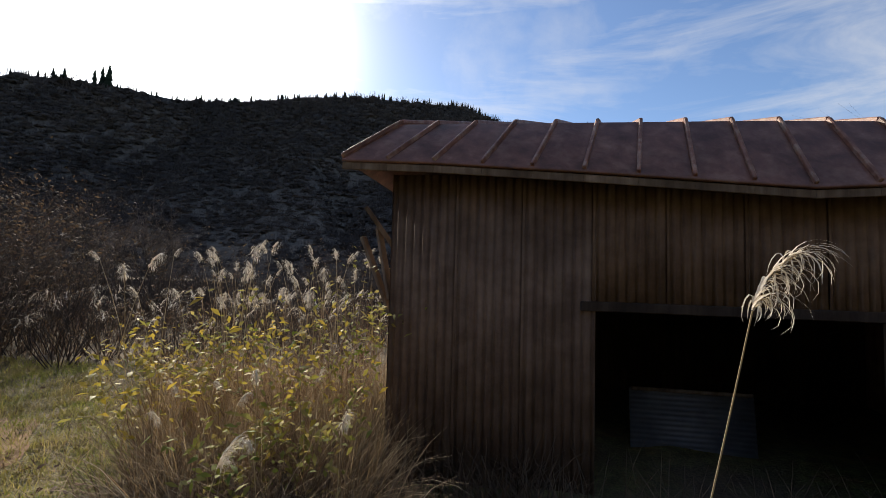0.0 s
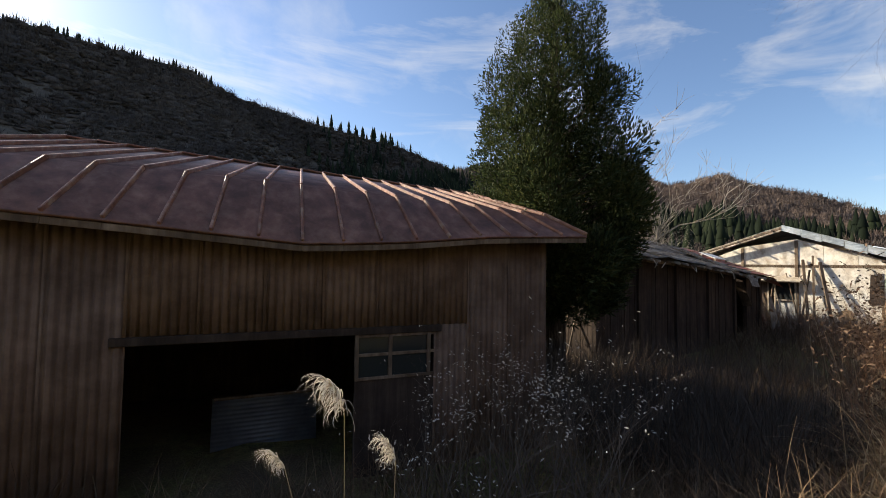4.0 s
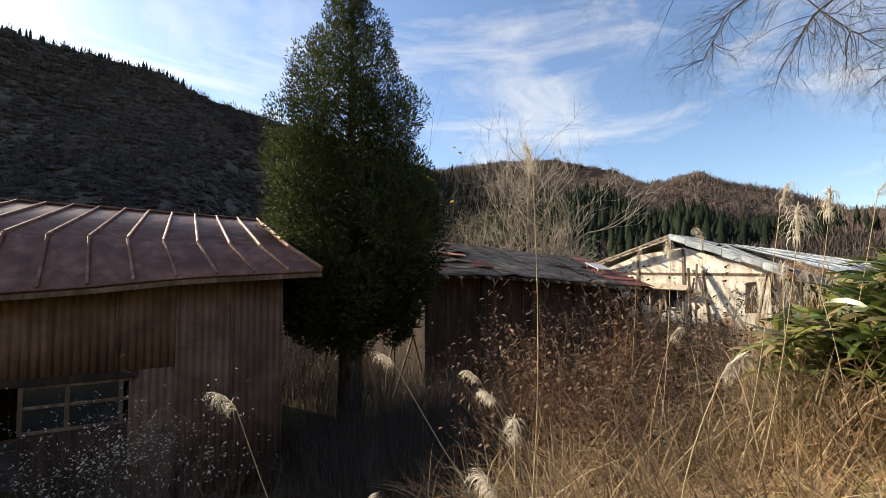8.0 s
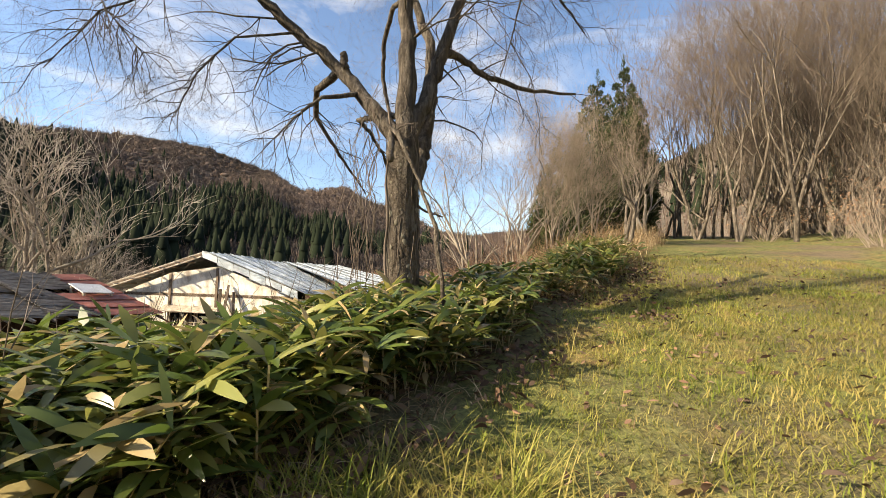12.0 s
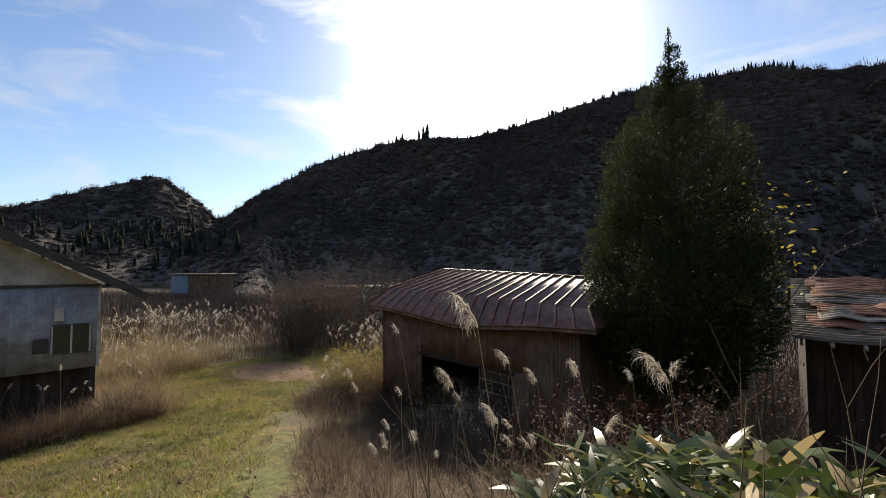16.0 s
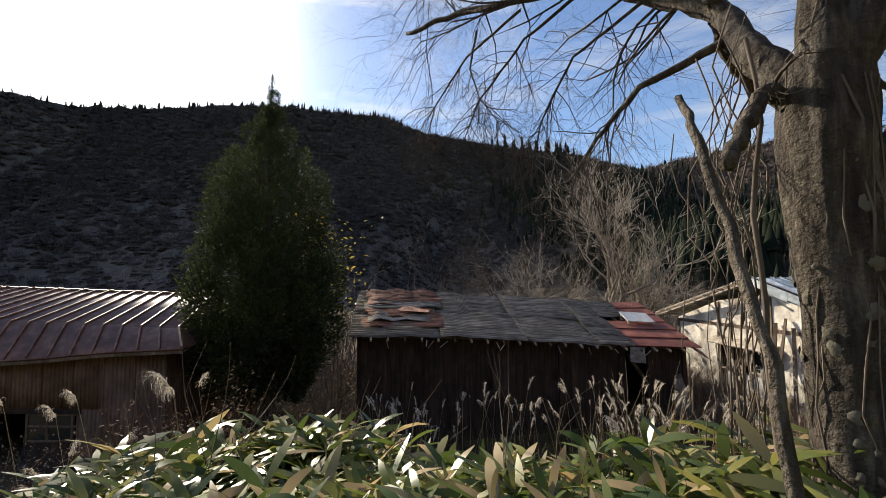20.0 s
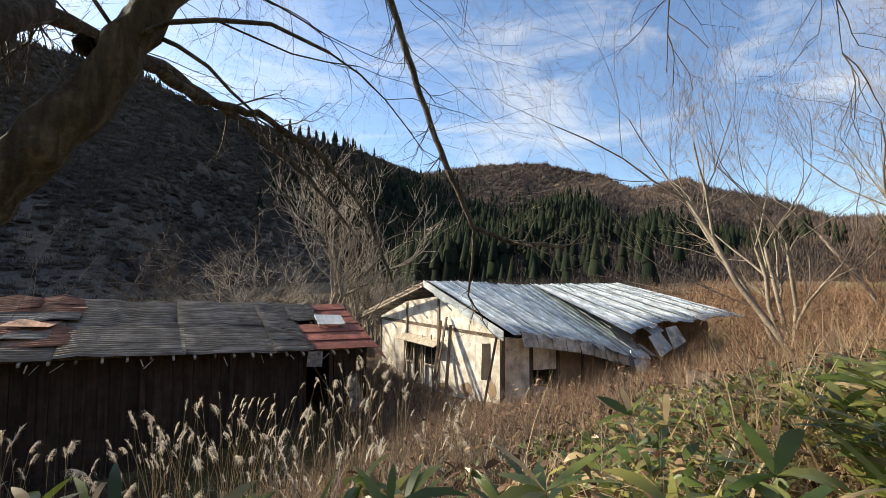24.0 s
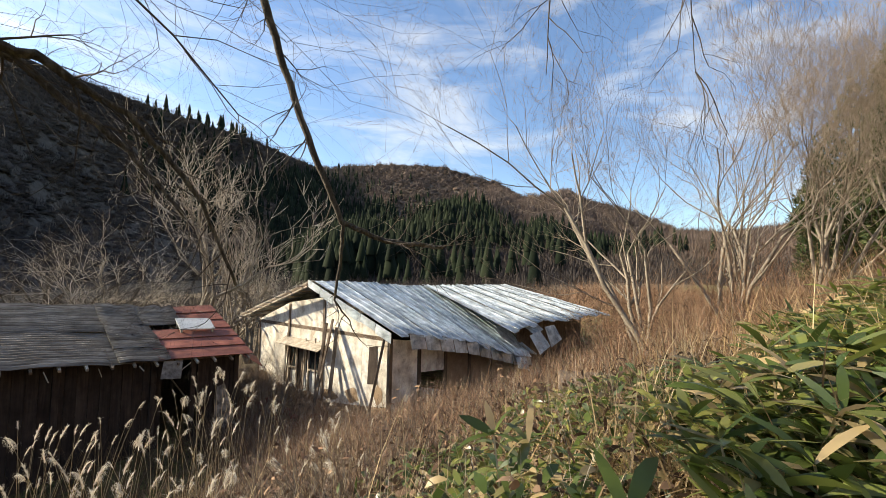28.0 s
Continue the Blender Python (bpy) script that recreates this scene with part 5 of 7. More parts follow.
def big_tree():
    """The old tree by the track: forked trunk, long limbs, drooping boughs."""
    r = random.Random(11)
    bx, by = 13.33, -4.90
    z0 = float(ground_z(bx, by)) - 0.15
    root = thing("old_tree", pose(bx, by, z0), "large leafless old tree with flaking lichened bark beside the track", "tree")
    o = Vector((bx, by, z0))
    trunk, twigs = ([], []), ([], [])
    W = lambda *ps: [Vector(p) - o for p in ps]

    def limb(pts, r0, r1, sides=9, shoots=6, size=1.0, sag=0.06, depth=4):
        shoots = int(shoots * 1.6)
        pts = W(*pts)
        fine = [pts[0]]
        for a, b in zip(pts, pts[1:]):
            for k in range(1, 7):
                fine.append(a.lerp(b, k / 6) + Vector((r.uniform(-1, 1), r.uniform(-1, 1), r.uniform(-1, 1))) * min(0.02, 0.25 * r0))
        n = len(fine) - 1
        rads = [r0 + (r1 - r0) * i / n for i in range(n + 1)]
        fine.append(fine[-1] + (fine[-1] - fine[-2]).normalized() * 0.012)
        rads.append(0.002)
        tube(trunk, fine, rads, sides + 4 if r0 > 0.1 else sides, 0.16)
        for k in range(shoots):
            i = r.randint(max(1, n // 3), n)
            d = (fine[min(i + 1, n)] - fine[i - 1]).normalized()
            ax = d.orthogonal().normalized()
            ax.rotate(Matrix.Rotation(r.uniform(0, 6.28), 3, d))
            d.rotate(Matrix.Rotation(radians(r.uniform(25, 70)), 3, ax))
            grow(trunk, twigs, fine[i], d, size * r.uniform(0.45, 0.95), max(0.006, min(0.013, rads[i] * 0.28)), depth, r, 50, 0.0, sag, (2, 4), 0.76, 6, 0.27)
        return fine

    # trunk with a flared, ribbed foot
    pts = W((bx, by, z0), (bx, by, z0 + 0.3), (13.32, -4.89, 3.3), (13.30, -4.87, 4.0), (13.28, -4.85, 4.6), (13.3, -4.85, 4.95))
    base = [pts[0].lerp(pts[1], 0)]
    brad, radii = [0.28], [0.28, 0.205, 0.175, 0.165, 0.18, 0.16]
    for i in range(5):
        for k in range(1, 7):
            base.append(pts[i].lerp(pts[i + 1], k / 6))
            brad.append(radii[i] + (radii[i + 1] - radii[i]) * k / 6)
    tube(trunk, base, brad, 34, 0.11)
    limb([(13.2, -4.84, 4.75), (13.3, -4.5, 5.2), (13.58, -3.96, 5.8), (13.42, -3.46, 6.25), (13.18, -2.92, 6.7), (12.75, -2.18, 7.0), (12.2, -1.2, 7.45), (11.6, -0.2, 7.7)], 0.095, 0.028, 10, 14, 1.2)
    limb([(13.28, -4.87, 4.9), (13.38, -4.85, 5.7), (13.45, -4.8, 6.6), (13.5, -4.7, 7.8), (13.4, -4.4, 9.0)], 0.115, 0.045, 10, 10, 1.3)
    limb([(13.3, -4.9, 4.85), (13.5, -5.05, 5.35), (13.72, -5.2, 6.1), (13.9, -5.4, 6.9), (14.1, -5.8, 8.3)], 0.105, 0.045, 10, 9, 1.2)
    limb([(13.36, -4.9, 4.3), (13.64, -4.94, 4.62), (13.94, -4.94, 5.1), (14.2, -4.95, 5.65), (14.5, -4.85, 6.6), (14.8, -4.45, 7.6)], 0.115, 0.055, 12, 8, 1.1)
    # right bough, arching out over the track
    limb([(13.7, -5.2, 6.0), (14.1, -5.25, 6.2), (14.3, -5.7, 5.95), (14.6, -6.2, 5.9), (15.0, -6.9, 5.95)], 0.06, 0.018, 7, 5, 0.7)
    # drooping boughs on the downhill side
    limb([(13.35, -4.3, 5.4), (12.9, -4.05, 5.18), (12.73, -3.9, 4.95), (12.56, -3.75, 4.65)], 0.028, 0.008, 6, 9, 0.7, 0.1)
    # secondary boughs of the long downhill limb, ends hanging
    limb([(13.18, -2.92, 6.7), (12.75, -2.3, 6.5), (12.35, -1.8, 6.0), (12.1, -1.5, 5.3)], 0.02, 0.005, 6, 15, 0.7, 0.1)
    limb([(12.75, -2.18, 6.9), (12.3, -1.4, 6.75), (11.95, -0.9, 6.3), (11.8, -0.6, 5.6)], 0.018, 0.005, 6, 15, 0.7, 0.1)
    limb([(12.4, -1.55, 7.02), (12.3, -1.6, 6.5), (12.35, -1.9, 6.0), (12.5, -2.2, 5.6)], 0.015, 0.005, 6, 12, 0.6, 0.1)
    limb([(13.42, -3.46, 6.25), (13.0, -2.9, 6.0), (12.8, -2.6, 5.5), (12.75, -2.4, 5.0)], 0.017, 0.005, 6, 12, 0.6, 0.1)
    limb([(13.5, -4.2, 7.4), (13.0, -3.4, 7.9), (12.3, -2.4, 7.9), (11.7, -1.6, 7.4)], 0.04, 0.01, 6, 14, 0.8, 0.06)
    limb([(13.9, -5.4, 6.9), (14.3, -6.0, 7.3), (14.6, -6.6, 7.2), (14.9, -7.0, 6.8)], 0.035, 0.01, 6, 12, 0.7, 0.06)
    limb([(13.45, -4.8, 6.6), (13.0, -5.2, 7.2), (12.6, -5.6, 7.5), (12.2, -5.9, 7.3)], 0.035, 0.01, 6, 12, 0.7, 0.06)
    limb([(13.6, -3.9, 5.8), (14.2, -3.3, 5.9), (14.8, -3.0, 5.7), (15.4, -3.2, 5.2), (15.7, -3.5, 4.7)], 0.06, 0.012, 6, 9, 0.7, 0.08)
    limb([(13.88, -4.93, 5.25), (14.15, -4.35, 5.45), (14.4, -3.86, 5.5), (14.8, -3.86, 5.48), (15.22, -3.94, 5.25), (15.6, -4.0, 4.85), (15.9, -4.0, 4.2)], 0.05, 0.01, 6, 7, 0.6, 0.08)
    # long hanging bough with an upturned elbow
    limb([(14.78, -4.48, 7.56), (15.3, -4.0, 7.7), (15.8, -3.7, 7.4), (16.1, -3.6, 6.9), (16.3, -3.71, 6.2), (16.56, -3.87, 5.35), (16.79, -4.03, 4.74), (17.1, -4.25, 4.58), (17.6, -4.5, 4.55)], 0.045, 0.02, 7, 10, 0.55, 0.02, 2)
    limb([(16.79, -4.03, 4.74), (16.8, -4.0, 4.4), (16.78, -3.95, 4.05), (17.0, -3.9, 3.85)], 0.02, 0.006, 5, 3, 0.4, 0.05, 2)
    limb([(14.3, -6.0, 7.3), (15.6, -6.1, 7.9), (16.8, -5.9, 7.8), (17.8, -5.5, 7.1), (18.3, -5.2, 6.3)], 0.022, 0.004, 6, 12, 0.75, 0.12, 3)
    limb([(16.8, -5.9, 7.8), (17.5, -6.3, 7.4), (18.0, -6.5, 6.7), (18.2, -6.5, 5.9)], 0.012, 0.003, 5, 9, 0.6, 0.14, 3)
    limb([(13.5, -4.12, 5.62), (13.44, -4.06, 5.78), (13.42, -4.04, 5.95)], 0.05, 0.045, 8, 0)
    # broken stub, and pale climbing stems on the trunk
    limb([(13.2, -4.78, 4.78), (13.05, -4.8, 4.84), (12.9, -4.84, 4.68), (12.74, -4.88, 4.45)], 0.042, 0.034, 9, 1, 0.4)
    np_thing("trunk", trunk[0], trunk[1], "bark", root, smooth=True)
    # dark brown twigs, darkened further to imitate a backlit silhouette
    np_thing("branchwork", twigs[0], twigs[1], "twig_dark", root, kind="stuff", smooth=True)
    vines = ([], [])
    for k in range(13):
        a = r.uniform(0, 6.28)
        pts = []
        drift = 0.0
        for i in range(12):
            drift += r.uniform(-0.22, 0.22)
            t = i / 11
            q = Vector((-0.04 * t, 0.05 * t, 0.1 + 2.2 * t))
            rr = 0.185 - 0.015 * t if t > 0.12 else 0.24
            pts.append(q + Vector((math.cos(a + drift), math.sin(a + drift), 0)) * rr + Vector((r.uniform(-1, 1), r.uniform(-1, 1), 0)) * 0.02)
        rad = r.uniform(0.003, 0.007)
        tube(vines, pts, [rad] * 12, 5)
    for k in range(18):
        q = Vector((13.2 - bx + r.gauss(-0.05, 0.12), -4.48 - by + r.gauss(0, 0.12), r.uniform(2.0, 2.9)))
        pts = [q + Vector((0.05 * math.sin(i * 0.8 + k) + r.uniform(-0.02, 0.02), 0.05 * math.cos(i * 1.3 + k), -i * r.uniform(0.14, 0.18))) for i in range(r.randint(9, 17))]
        tube(vines, pts, [r.uniform(0.0025, 0.0055)] * len(pts), 4)
    # climbing stem that leans on the broken bough, and a thinner one by the trunk
    stem = ([], [])
    pts = W((12.5, -4.93, 4.72), (12.43, -5.08, 4.55), (12.39, -5.28, 4.14), (12.36, -5.44, 3.74), (12.37, -5.5, 3.3), (12.36, -5.54, 2.9), (12.36, -5.55, 2.4))
    fine = [pts[0]]
    for p, q in zip(pts, pts[1:]):
        for k in range(1, 5):
            fine.append(p.lerp(q, k / 4) + Vector((r.uniform(-1, 1), r.uniform(-1, 1), 0)) * 0.008)
    tube(stem, fine, [0.015 + 0.009 * i / len(fine) for i in range(len(fine))], 8, 0.45)
    np_thing("woody_vine", stem[0], stem[1], "bark", root, "pale climbing stem leaning from the broken bough", smooth=True)
    stem = ([], [])
    pts = W(*[(12.98 + 0.02 * math.sin(i), -4.79 + 0.02 * math.cos(1.7 * i), 5.1 - 0.21 * i) for i in range(13)])
    tube(stem, pts, [0.010 + 0.0004 * i for i in range(13)], 6, 0.3)
    np_thing("woody_vine", stem[0], stem[1], "twig", root, "thin dark climbing stem beside the trunk", smooth=True)
    np_thing("vine_mass", vines[0], vines[1], "twig", root, "dry pale climbing vines", kind="stuff", smooth=True)
    # lichen patches on the bark
    V, F = [], []
    for k in range(90):
        a, t = r.uniform(0, 6.28), r.uniform(0.15, 1)
        c = Vector((-0.04 * t, 0.05 * t, 0.3 + 1.8 * t))
        out = Vector((math.cos(a), math.sin(a), 0))
        sd = Vector((-out.y, out.x, 0))
        R = 0.18 - 0.012 * t
        s = r.uniform(0.01, 0.03)
        b = len(V)
        ring = []
        for i in range(9):
            an = i * 6.28 / 9
            e = s * r.uniform(0.45, 1.25)
            th = math.cos(an) * e / R
            V.append(tuple(c + (out * math.cos(th) + sd * math.sin(th)) * (R + 0.006) + Vector((0, 0, math.sin(an) * e * 1.3))))
            ring.append(b + i)
        V.append(tuple(c + out * (R + 0.016)))
        for i in range(9):
            F.append((ring[i], ring[(i + 1) % 9], b + 9))
    np_thing("lichen", V, F, "lichen", root, "pale round lichen patches", kind="stuff")
    return root


big_tree()


def cedar(x, y, height, radius, seed, label, n=5200, leaf=0.30, bare=0.06, name="cedar_tree", shape=None):
    r = np.random.default_rng(seed)
    z = float(ground_z(x, y)) - 0.1
    root = thing(name, pose(x, y, z), label, "tree")
    trunk = ([], [])
    tube(trunk, [(0, 0, 0), (0.02, 0, height * 0.3), (0, 0.03, height * 0.7), (0, 0, height * 0.98)], [radius * 0.11 + 0.06, radius * 0.09 + 0.03, 0.06, 0.012], 9)
    shape = shape or [(0.0, 0.55), (0.12, 0.85), (0.3, 1.0), (0.5, 0.86), (0.7, 0.6), (0.85, 0.3), (0.95, 0.1), (1.0, 0.02)]
    sprays = []
    # boughs end in rounded tufts of upswept sprays, with gaps between
    m = int(np.clip(n / 110, 60, 400))
    nb = max(12, int(n / m))
    for k in range(nb):
        t = bare + (0.93 - bare) * (1 - max(0.0, 1 - (k + r.uniform(0, 1)) / nb) ** 0.7)
        reach = radius * np.interp(t, [q[0] for q in shape], [q[1] for q in shape])
        tuft = min(0.07 + 0.24 * reach, 0.45 + 0.05 * radius) * r.uniform(0.75, 1.15)
        R = max(0.0, reach - 0.75 * tuft) * r.choice((0.35, 0.7, 0.85, 0.95, 1.0, 1.06))
        a = k * 2.4 + r.uniform(-0.5, 0.5)
        h = height * t
        c = np.array([R * math.cos(a), R * math.sin(a), h + 0.15 * R])
        if R > 0.25:
            tube(trunk, [(0, 0, h - 0.25), (c[0] * 0.55, c[1] * 0.55, h - 0.05), tuple(c)], [0.03, 0.018, 0.006], 4)
        d = r.normal(0, 1, (m, 3))
        d /= np.linalg.norm(d, axis=1)[:, None]
        q = c + d * tuft * r.uniform(0.3, 1.0, (m, 1)) ** 0.5 * [1.0, 1.0, 1.2]
        way = np.arctan2(d[:, 1] + 0.5 * math.sin(a), d[:, 0] + 0.5 * math.cos(a))
        lean = 62 - 38 * d[:, 2] + r.normal(0, 12, m)
        sprays.append(np.concatenate([q, way[:, None], lean[:, None]], 1))
    # the leader: upright sprays up to the tip
    m = int(n / 80)
    h = height * (1.0 - 0.18 * r.uniform(0, 1, m) ** 0.7)
    a = r.uniform(0, 6.28, m)
    R = r.uniform(0, 1, m) * radius * (0.01 + 1.05 * np.clip(1.0 - h / height, 0, 1))
    sprays.append(np.stack([R * np.cos(a), R * np.sin(a), h, a, r.uniform(8, 45, m)], 1))
    S = np.concatenate(sprays)
    m = len(S)
    groups = []
    for k in range(2):
        fine = np.clip(1.25 - S[:, 2] / height, 0.4, 1.0)
        V, F, _ = ribbons(S[:, :3], S[:, 3] + r.normal(0, 0.35 + 0.5 * k, m), leaf * fine * r.uniform(0.6, 1.3, m), leaf * 0.28 * fine, S[:, 4] + r.normal(0, 14, m), r.uniform(-40, 25, m), 2, "leaf", r.uniform(-1.2, 1.2, m))
        groups.append((V, F))
    np_thing("trunk", trunk[0], trunk[1], "bark", root, smooth=True)
    np_thing("crown", *joined(*groups), "cedar_leaf", root)
    return root


cedar(8.4, 4.5, 9.9, 1.82, 21, "tall dark green cedar standing between shed and barn", n=84000, leaf=0.12, bare=0.2,
      shape=[(0.2, 0.62), (0.28, 0.9), (0.37, 0.98), (0.5, 0.95), (0.63, 0.84), (0.74, 0.66), (0.80, 0.46), (0.86, 0.28), (0.93, 0.16), (1.0, 0.03)])


def climber_leaves():
    """Yellow leaves of a climber in and beside the cedar."""
    r = np.random.default_rng(5)
    root = thing("yellow_climber", pose(9.9, 5.6, float(ground_z(9.9, 5.6))), "thin climber with last yellow leaves beside the cedar", "climber")
    st, tw = ([], []), ([], [])
    rr = random.Random(3)
    for k in range(4):
        grow(st, tw, (0.1 * k - 0.2, 0.1, 0), (0.15 * (k - 1.5), -0.05, 1), 3.2, 0.03, 3, rr, 26, 0.05, 0.0, (2, 3), 0.62)
    np_thing("branchwork", st[0] + tw[0], [tuple(i for i in f) for f in st[1]] + [tuple(i + len(st[0]) for i in f) for f in tw[1]], "twig", root)
    c = np.stack([r.normal(-0.2, 0.55, 260), r.normal(-0.3, 0.4, 260), r.uniform(3.6, 6.3, 260)], -1)
    V, F, _ = ribbons(c, r.uniform(0, 6.28, 260), r.uniform(0.08, 0.15, 260), 0.07, r.uniform(40, 110, 260), 40, 2, "leaf", r.uniform(-1, 1, 260))
    np_thing("foliage", V, F, "yellow_leaf", root, "sparse yellow leaves")


climber_leaves()
# bare trees behind the barn and the ruined house
bare_tree(21.9, 12.4, 19.0, 0.16, 31, "tall gnarled pale bare tree behind the barn roof", depth=5, stems=2, spread_deg=44, up=0.15, kids=(3, 4), first=0.18, shrink=0.74, wiggle=0.34, twig="twig_sunlit", thin=(0.7, 0.9), least=0.008)
bare_tree(15.9, 11.6, 9.5, 0.13, 36, "crooked bare tree behind the barn, darkened in colour for the shade", depth=5, stems=3, spread_deg=46, up=0.05, kids=(3, 4), first=0.29, shrink=0.72, wiggle=0.3, bark="bark", twig="twig_dark")
bare_tree(18.5, 11.6, 9.0, 0.11, 37, "crooked bare tree behind the sagging barn roof", depth=5, stems=3, spread_deg=46, up=0.03, kids=(3, 4), first=0.28, shrink=0.72, wiggle=0.32, twig="twig_sunlit")
bare_tree(23.5, 11.8, 7.5, 0.10, 32, "spreading pale bare tree behind the ruined house", depth=5, stems=4, spread_deg=52, up=0.02, kids=(3, 4), first=0.25, shrink=0.74, wiggle=0.34, twig="twig_sunlit")
bare_tree(26.0, 12.0, 5.5, 0.10, 33, "low bare tree rising behind the pale roof", depth=5, stems=2, spread_deg=46, up=0.03, kids=(2, 4), first=0.28)
bare_tree(15.2, 12.5, 6.0, 0.1, 34, "bare tree in the shade behind the barn", depth=5, stems=2, spread_deg=45, up=0.05, kids=(2, 4), first=0.28, bark="bark", twig="twig")
bare_tree(24.0, 16.0, 10.0, 0.12, 35, "slim bare tree against the hill", depth=5, stems=2, spread_deg=32, kids=(2, 4), first=0.3)
bare_tree(-19.5, 20.5, 11.0, 0.16, 51, "wide bare tree beyond the end of the lawn", bark="bark", twig="twig", depth=5, stems=4, spread_deg=46, up=0.04, kids=(3, 4), first=0.25, shrink=0.74, wiggle=0.26)
bare_tree(-13.0, 19.0, 8.0, 0.11, 52, "bare tree standing behind the brush", bark="bark", twig="twig", depth=5, stems=4, spread_deg=44, up=0.04, kids=(3, 4), first=0.25, shrink=0.74, wiggle=0.26)
# multi-stemmed bare trees uphill by the track
bare_tree(26.6, -5.8, 11.5, 0.06, 41, "many-stemmed pale bare tree above brown thicket", twig="twig_pale", thin=(0.57, 0.8), least=0.0022, depth=6, stems=6, spread_deg=36, up=0.08, kids=(2, 4), first=0.23, shrink=0.74, wiggle=0.24)
bare_tree(28.6, -7.4, 11.5, 0.06, 42, "many-stemmed bare tree on the slope", twig="twig_pale", thin=(0.57, 0.8), least=0.0022, depth=6, stems=6, spread_deg=36, up=0.08, kids=(3, 4), first=0.23, shrink=0.74, wiggle=0.24)
bare_tree(23.2, -5.0, 8.5, 0.06, 43, "slender bare tree leaning towards the ruined house", twig="twig_pale", thin=(0.55, 0.78), least=0.0015, depth=6, stems=1, lean=(-0.28, 0.75), spread_deg=36, up=0.05, kids=(3, 4), first=0.42, wiggle=0.2)


bare_tree(25.0, -4.3, 9.5, 0.055, 47, "thin pale sapling group rising from the thicket", twig="twig", thin=(0.55, 0.78), least=0.0015, depth=5, stems=4, lean=(-0.1, 0.25), spread_deg=34, up=0.08, kids=(2, 4), first=0.28, wiggle=0.22)
bare_tree(30.5, -9.2, 10.0, 0.06, 48, "thin many-stemmed bare tree beside the track", depth=5, stems=4, spread_deg=30, up=0.14, kids=(2, 4), first=0.32)
bare_tree(33.0, -12.5, 8.0, 0.12, 44, "bare tree beside the grassy track", depth=5, stems=2, spread_deg=34, kids=(2, 4), first=0.33)
bare_tree(21.2, -8.9, 3.4, 0.09, 45, "stunted bare pollard at the edge of the track", depth=4, stems=2, spread_deg=50, kids=(2, 3), first=0.45, bark="bark", twig="twig")
for i, (x, y, h) in enumerate(((38, -11, 13), (42, -13.5, 15), (46, -12, 13), (50, -16, 16), (44, -9, 12))):
    cedar(x, y, h, 2.4, 60 + i, "dark green cedar beyond the track", n=14000, leaf=0.40)
WOOD = []
for i, (x, y, h) in enumerate(((38, -21, 11), (43, -24, 13), (34, -24, 12), (30, -22, 12), (40, -29, 14))):
    WOOD.append(bare_tree(x, y, h, 0.06, 80 + i, "tall bare tree of the hillside wood", "bark", "twig", depth=6, stems=1 + i % 2, spread_deg=34, kids=(2, 4), first=0.24, shrink=0.74, up=0.12, group="hillside trees", wiggle=0.2))
wr = random.Random(15)
for i in range(34):
    x, y = wr.uniform(33, 47), wr.uniform(-28, -15.8)
    copy_thing(WOOD[i % 5], pose(x, y, float(ground_z(x, y)) - 0.1, 0, 0, wr.uniform(0, 360)) @ Matrix.Scale(wr.uniform(1.6, 2.2), 4))
for i in range(60):
    x = wr.uniform(22, 60)
    y = float(road_y(x)) - wr.uniform(4.0, 20) - (3 if x < 28 else 0)
    copy_thing(WOOD[i % 5], pose(x, y, float(ground_z(x, y)) - 0.1, 0, 0, wr.uniform(0, 360)) @ Matrix.Scale(wr.uniform(1.3, 2.0), 4))


# ================= grasses =================
def scatter(n, x0, x1, y0, y1, keep=None, seed=0):
    r = np.random.default_rng(seed)
    p = np.stack([r.uniform(x0, x1, n), r.uniform(y0, y1, n)], -1)
    if keep is not None:
        p = p[keep(p[:, 0], p[:, 1])]
    z = ground_z(p[:, 0], p[:, 1])
    return np.concatenate([p, z[:, None]], 1), r


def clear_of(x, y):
    """Outside the buildings; the camera's line is kept clear separately."""
    u = (x + 0.54) * 0.986 - (y - 4.42) * 0.166
    v = (x + 0.54) * 0.166 + (y - 4.42) * 0.986
    ok = ~((u > -0.1) & (u < 7.5) & (v > -0.15) & (v < 4.6))
    ok &= ~((x > 10.4) & (x < 20.4) & (y > 5.0) & (y < 10.8))
    ok &= ~((x > 22.3) & (x < 35) & (y > 1.6) & (y < 9))
    ok &= ~((x < -4.6) & (y < -2.5) & (y > -10.6))
    return ok


# the camera's walked line in plan, along which plants are kept away
CAMERA_LINE = [(0, 0), (0.9, 0.1), (1.3, -0.7), (2.7, -2.4), (4.5, -3.2), (5.9, -4.15), (7.1, -5.2), (8.2, -5.95), (10.2, -6.4), (10.1, -5.9), (11.3, -6.5), (12.9, -7.2), (14.55, -7.15)]


def off_camera_line(x, y, w):
    q = np.array(CAMERA_LINE)
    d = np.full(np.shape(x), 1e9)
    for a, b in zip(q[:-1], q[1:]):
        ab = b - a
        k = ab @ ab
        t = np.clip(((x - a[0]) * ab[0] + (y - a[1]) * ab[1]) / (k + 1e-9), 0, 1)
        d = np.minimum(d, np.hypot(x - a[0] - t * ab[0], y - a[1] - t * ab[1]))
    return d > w


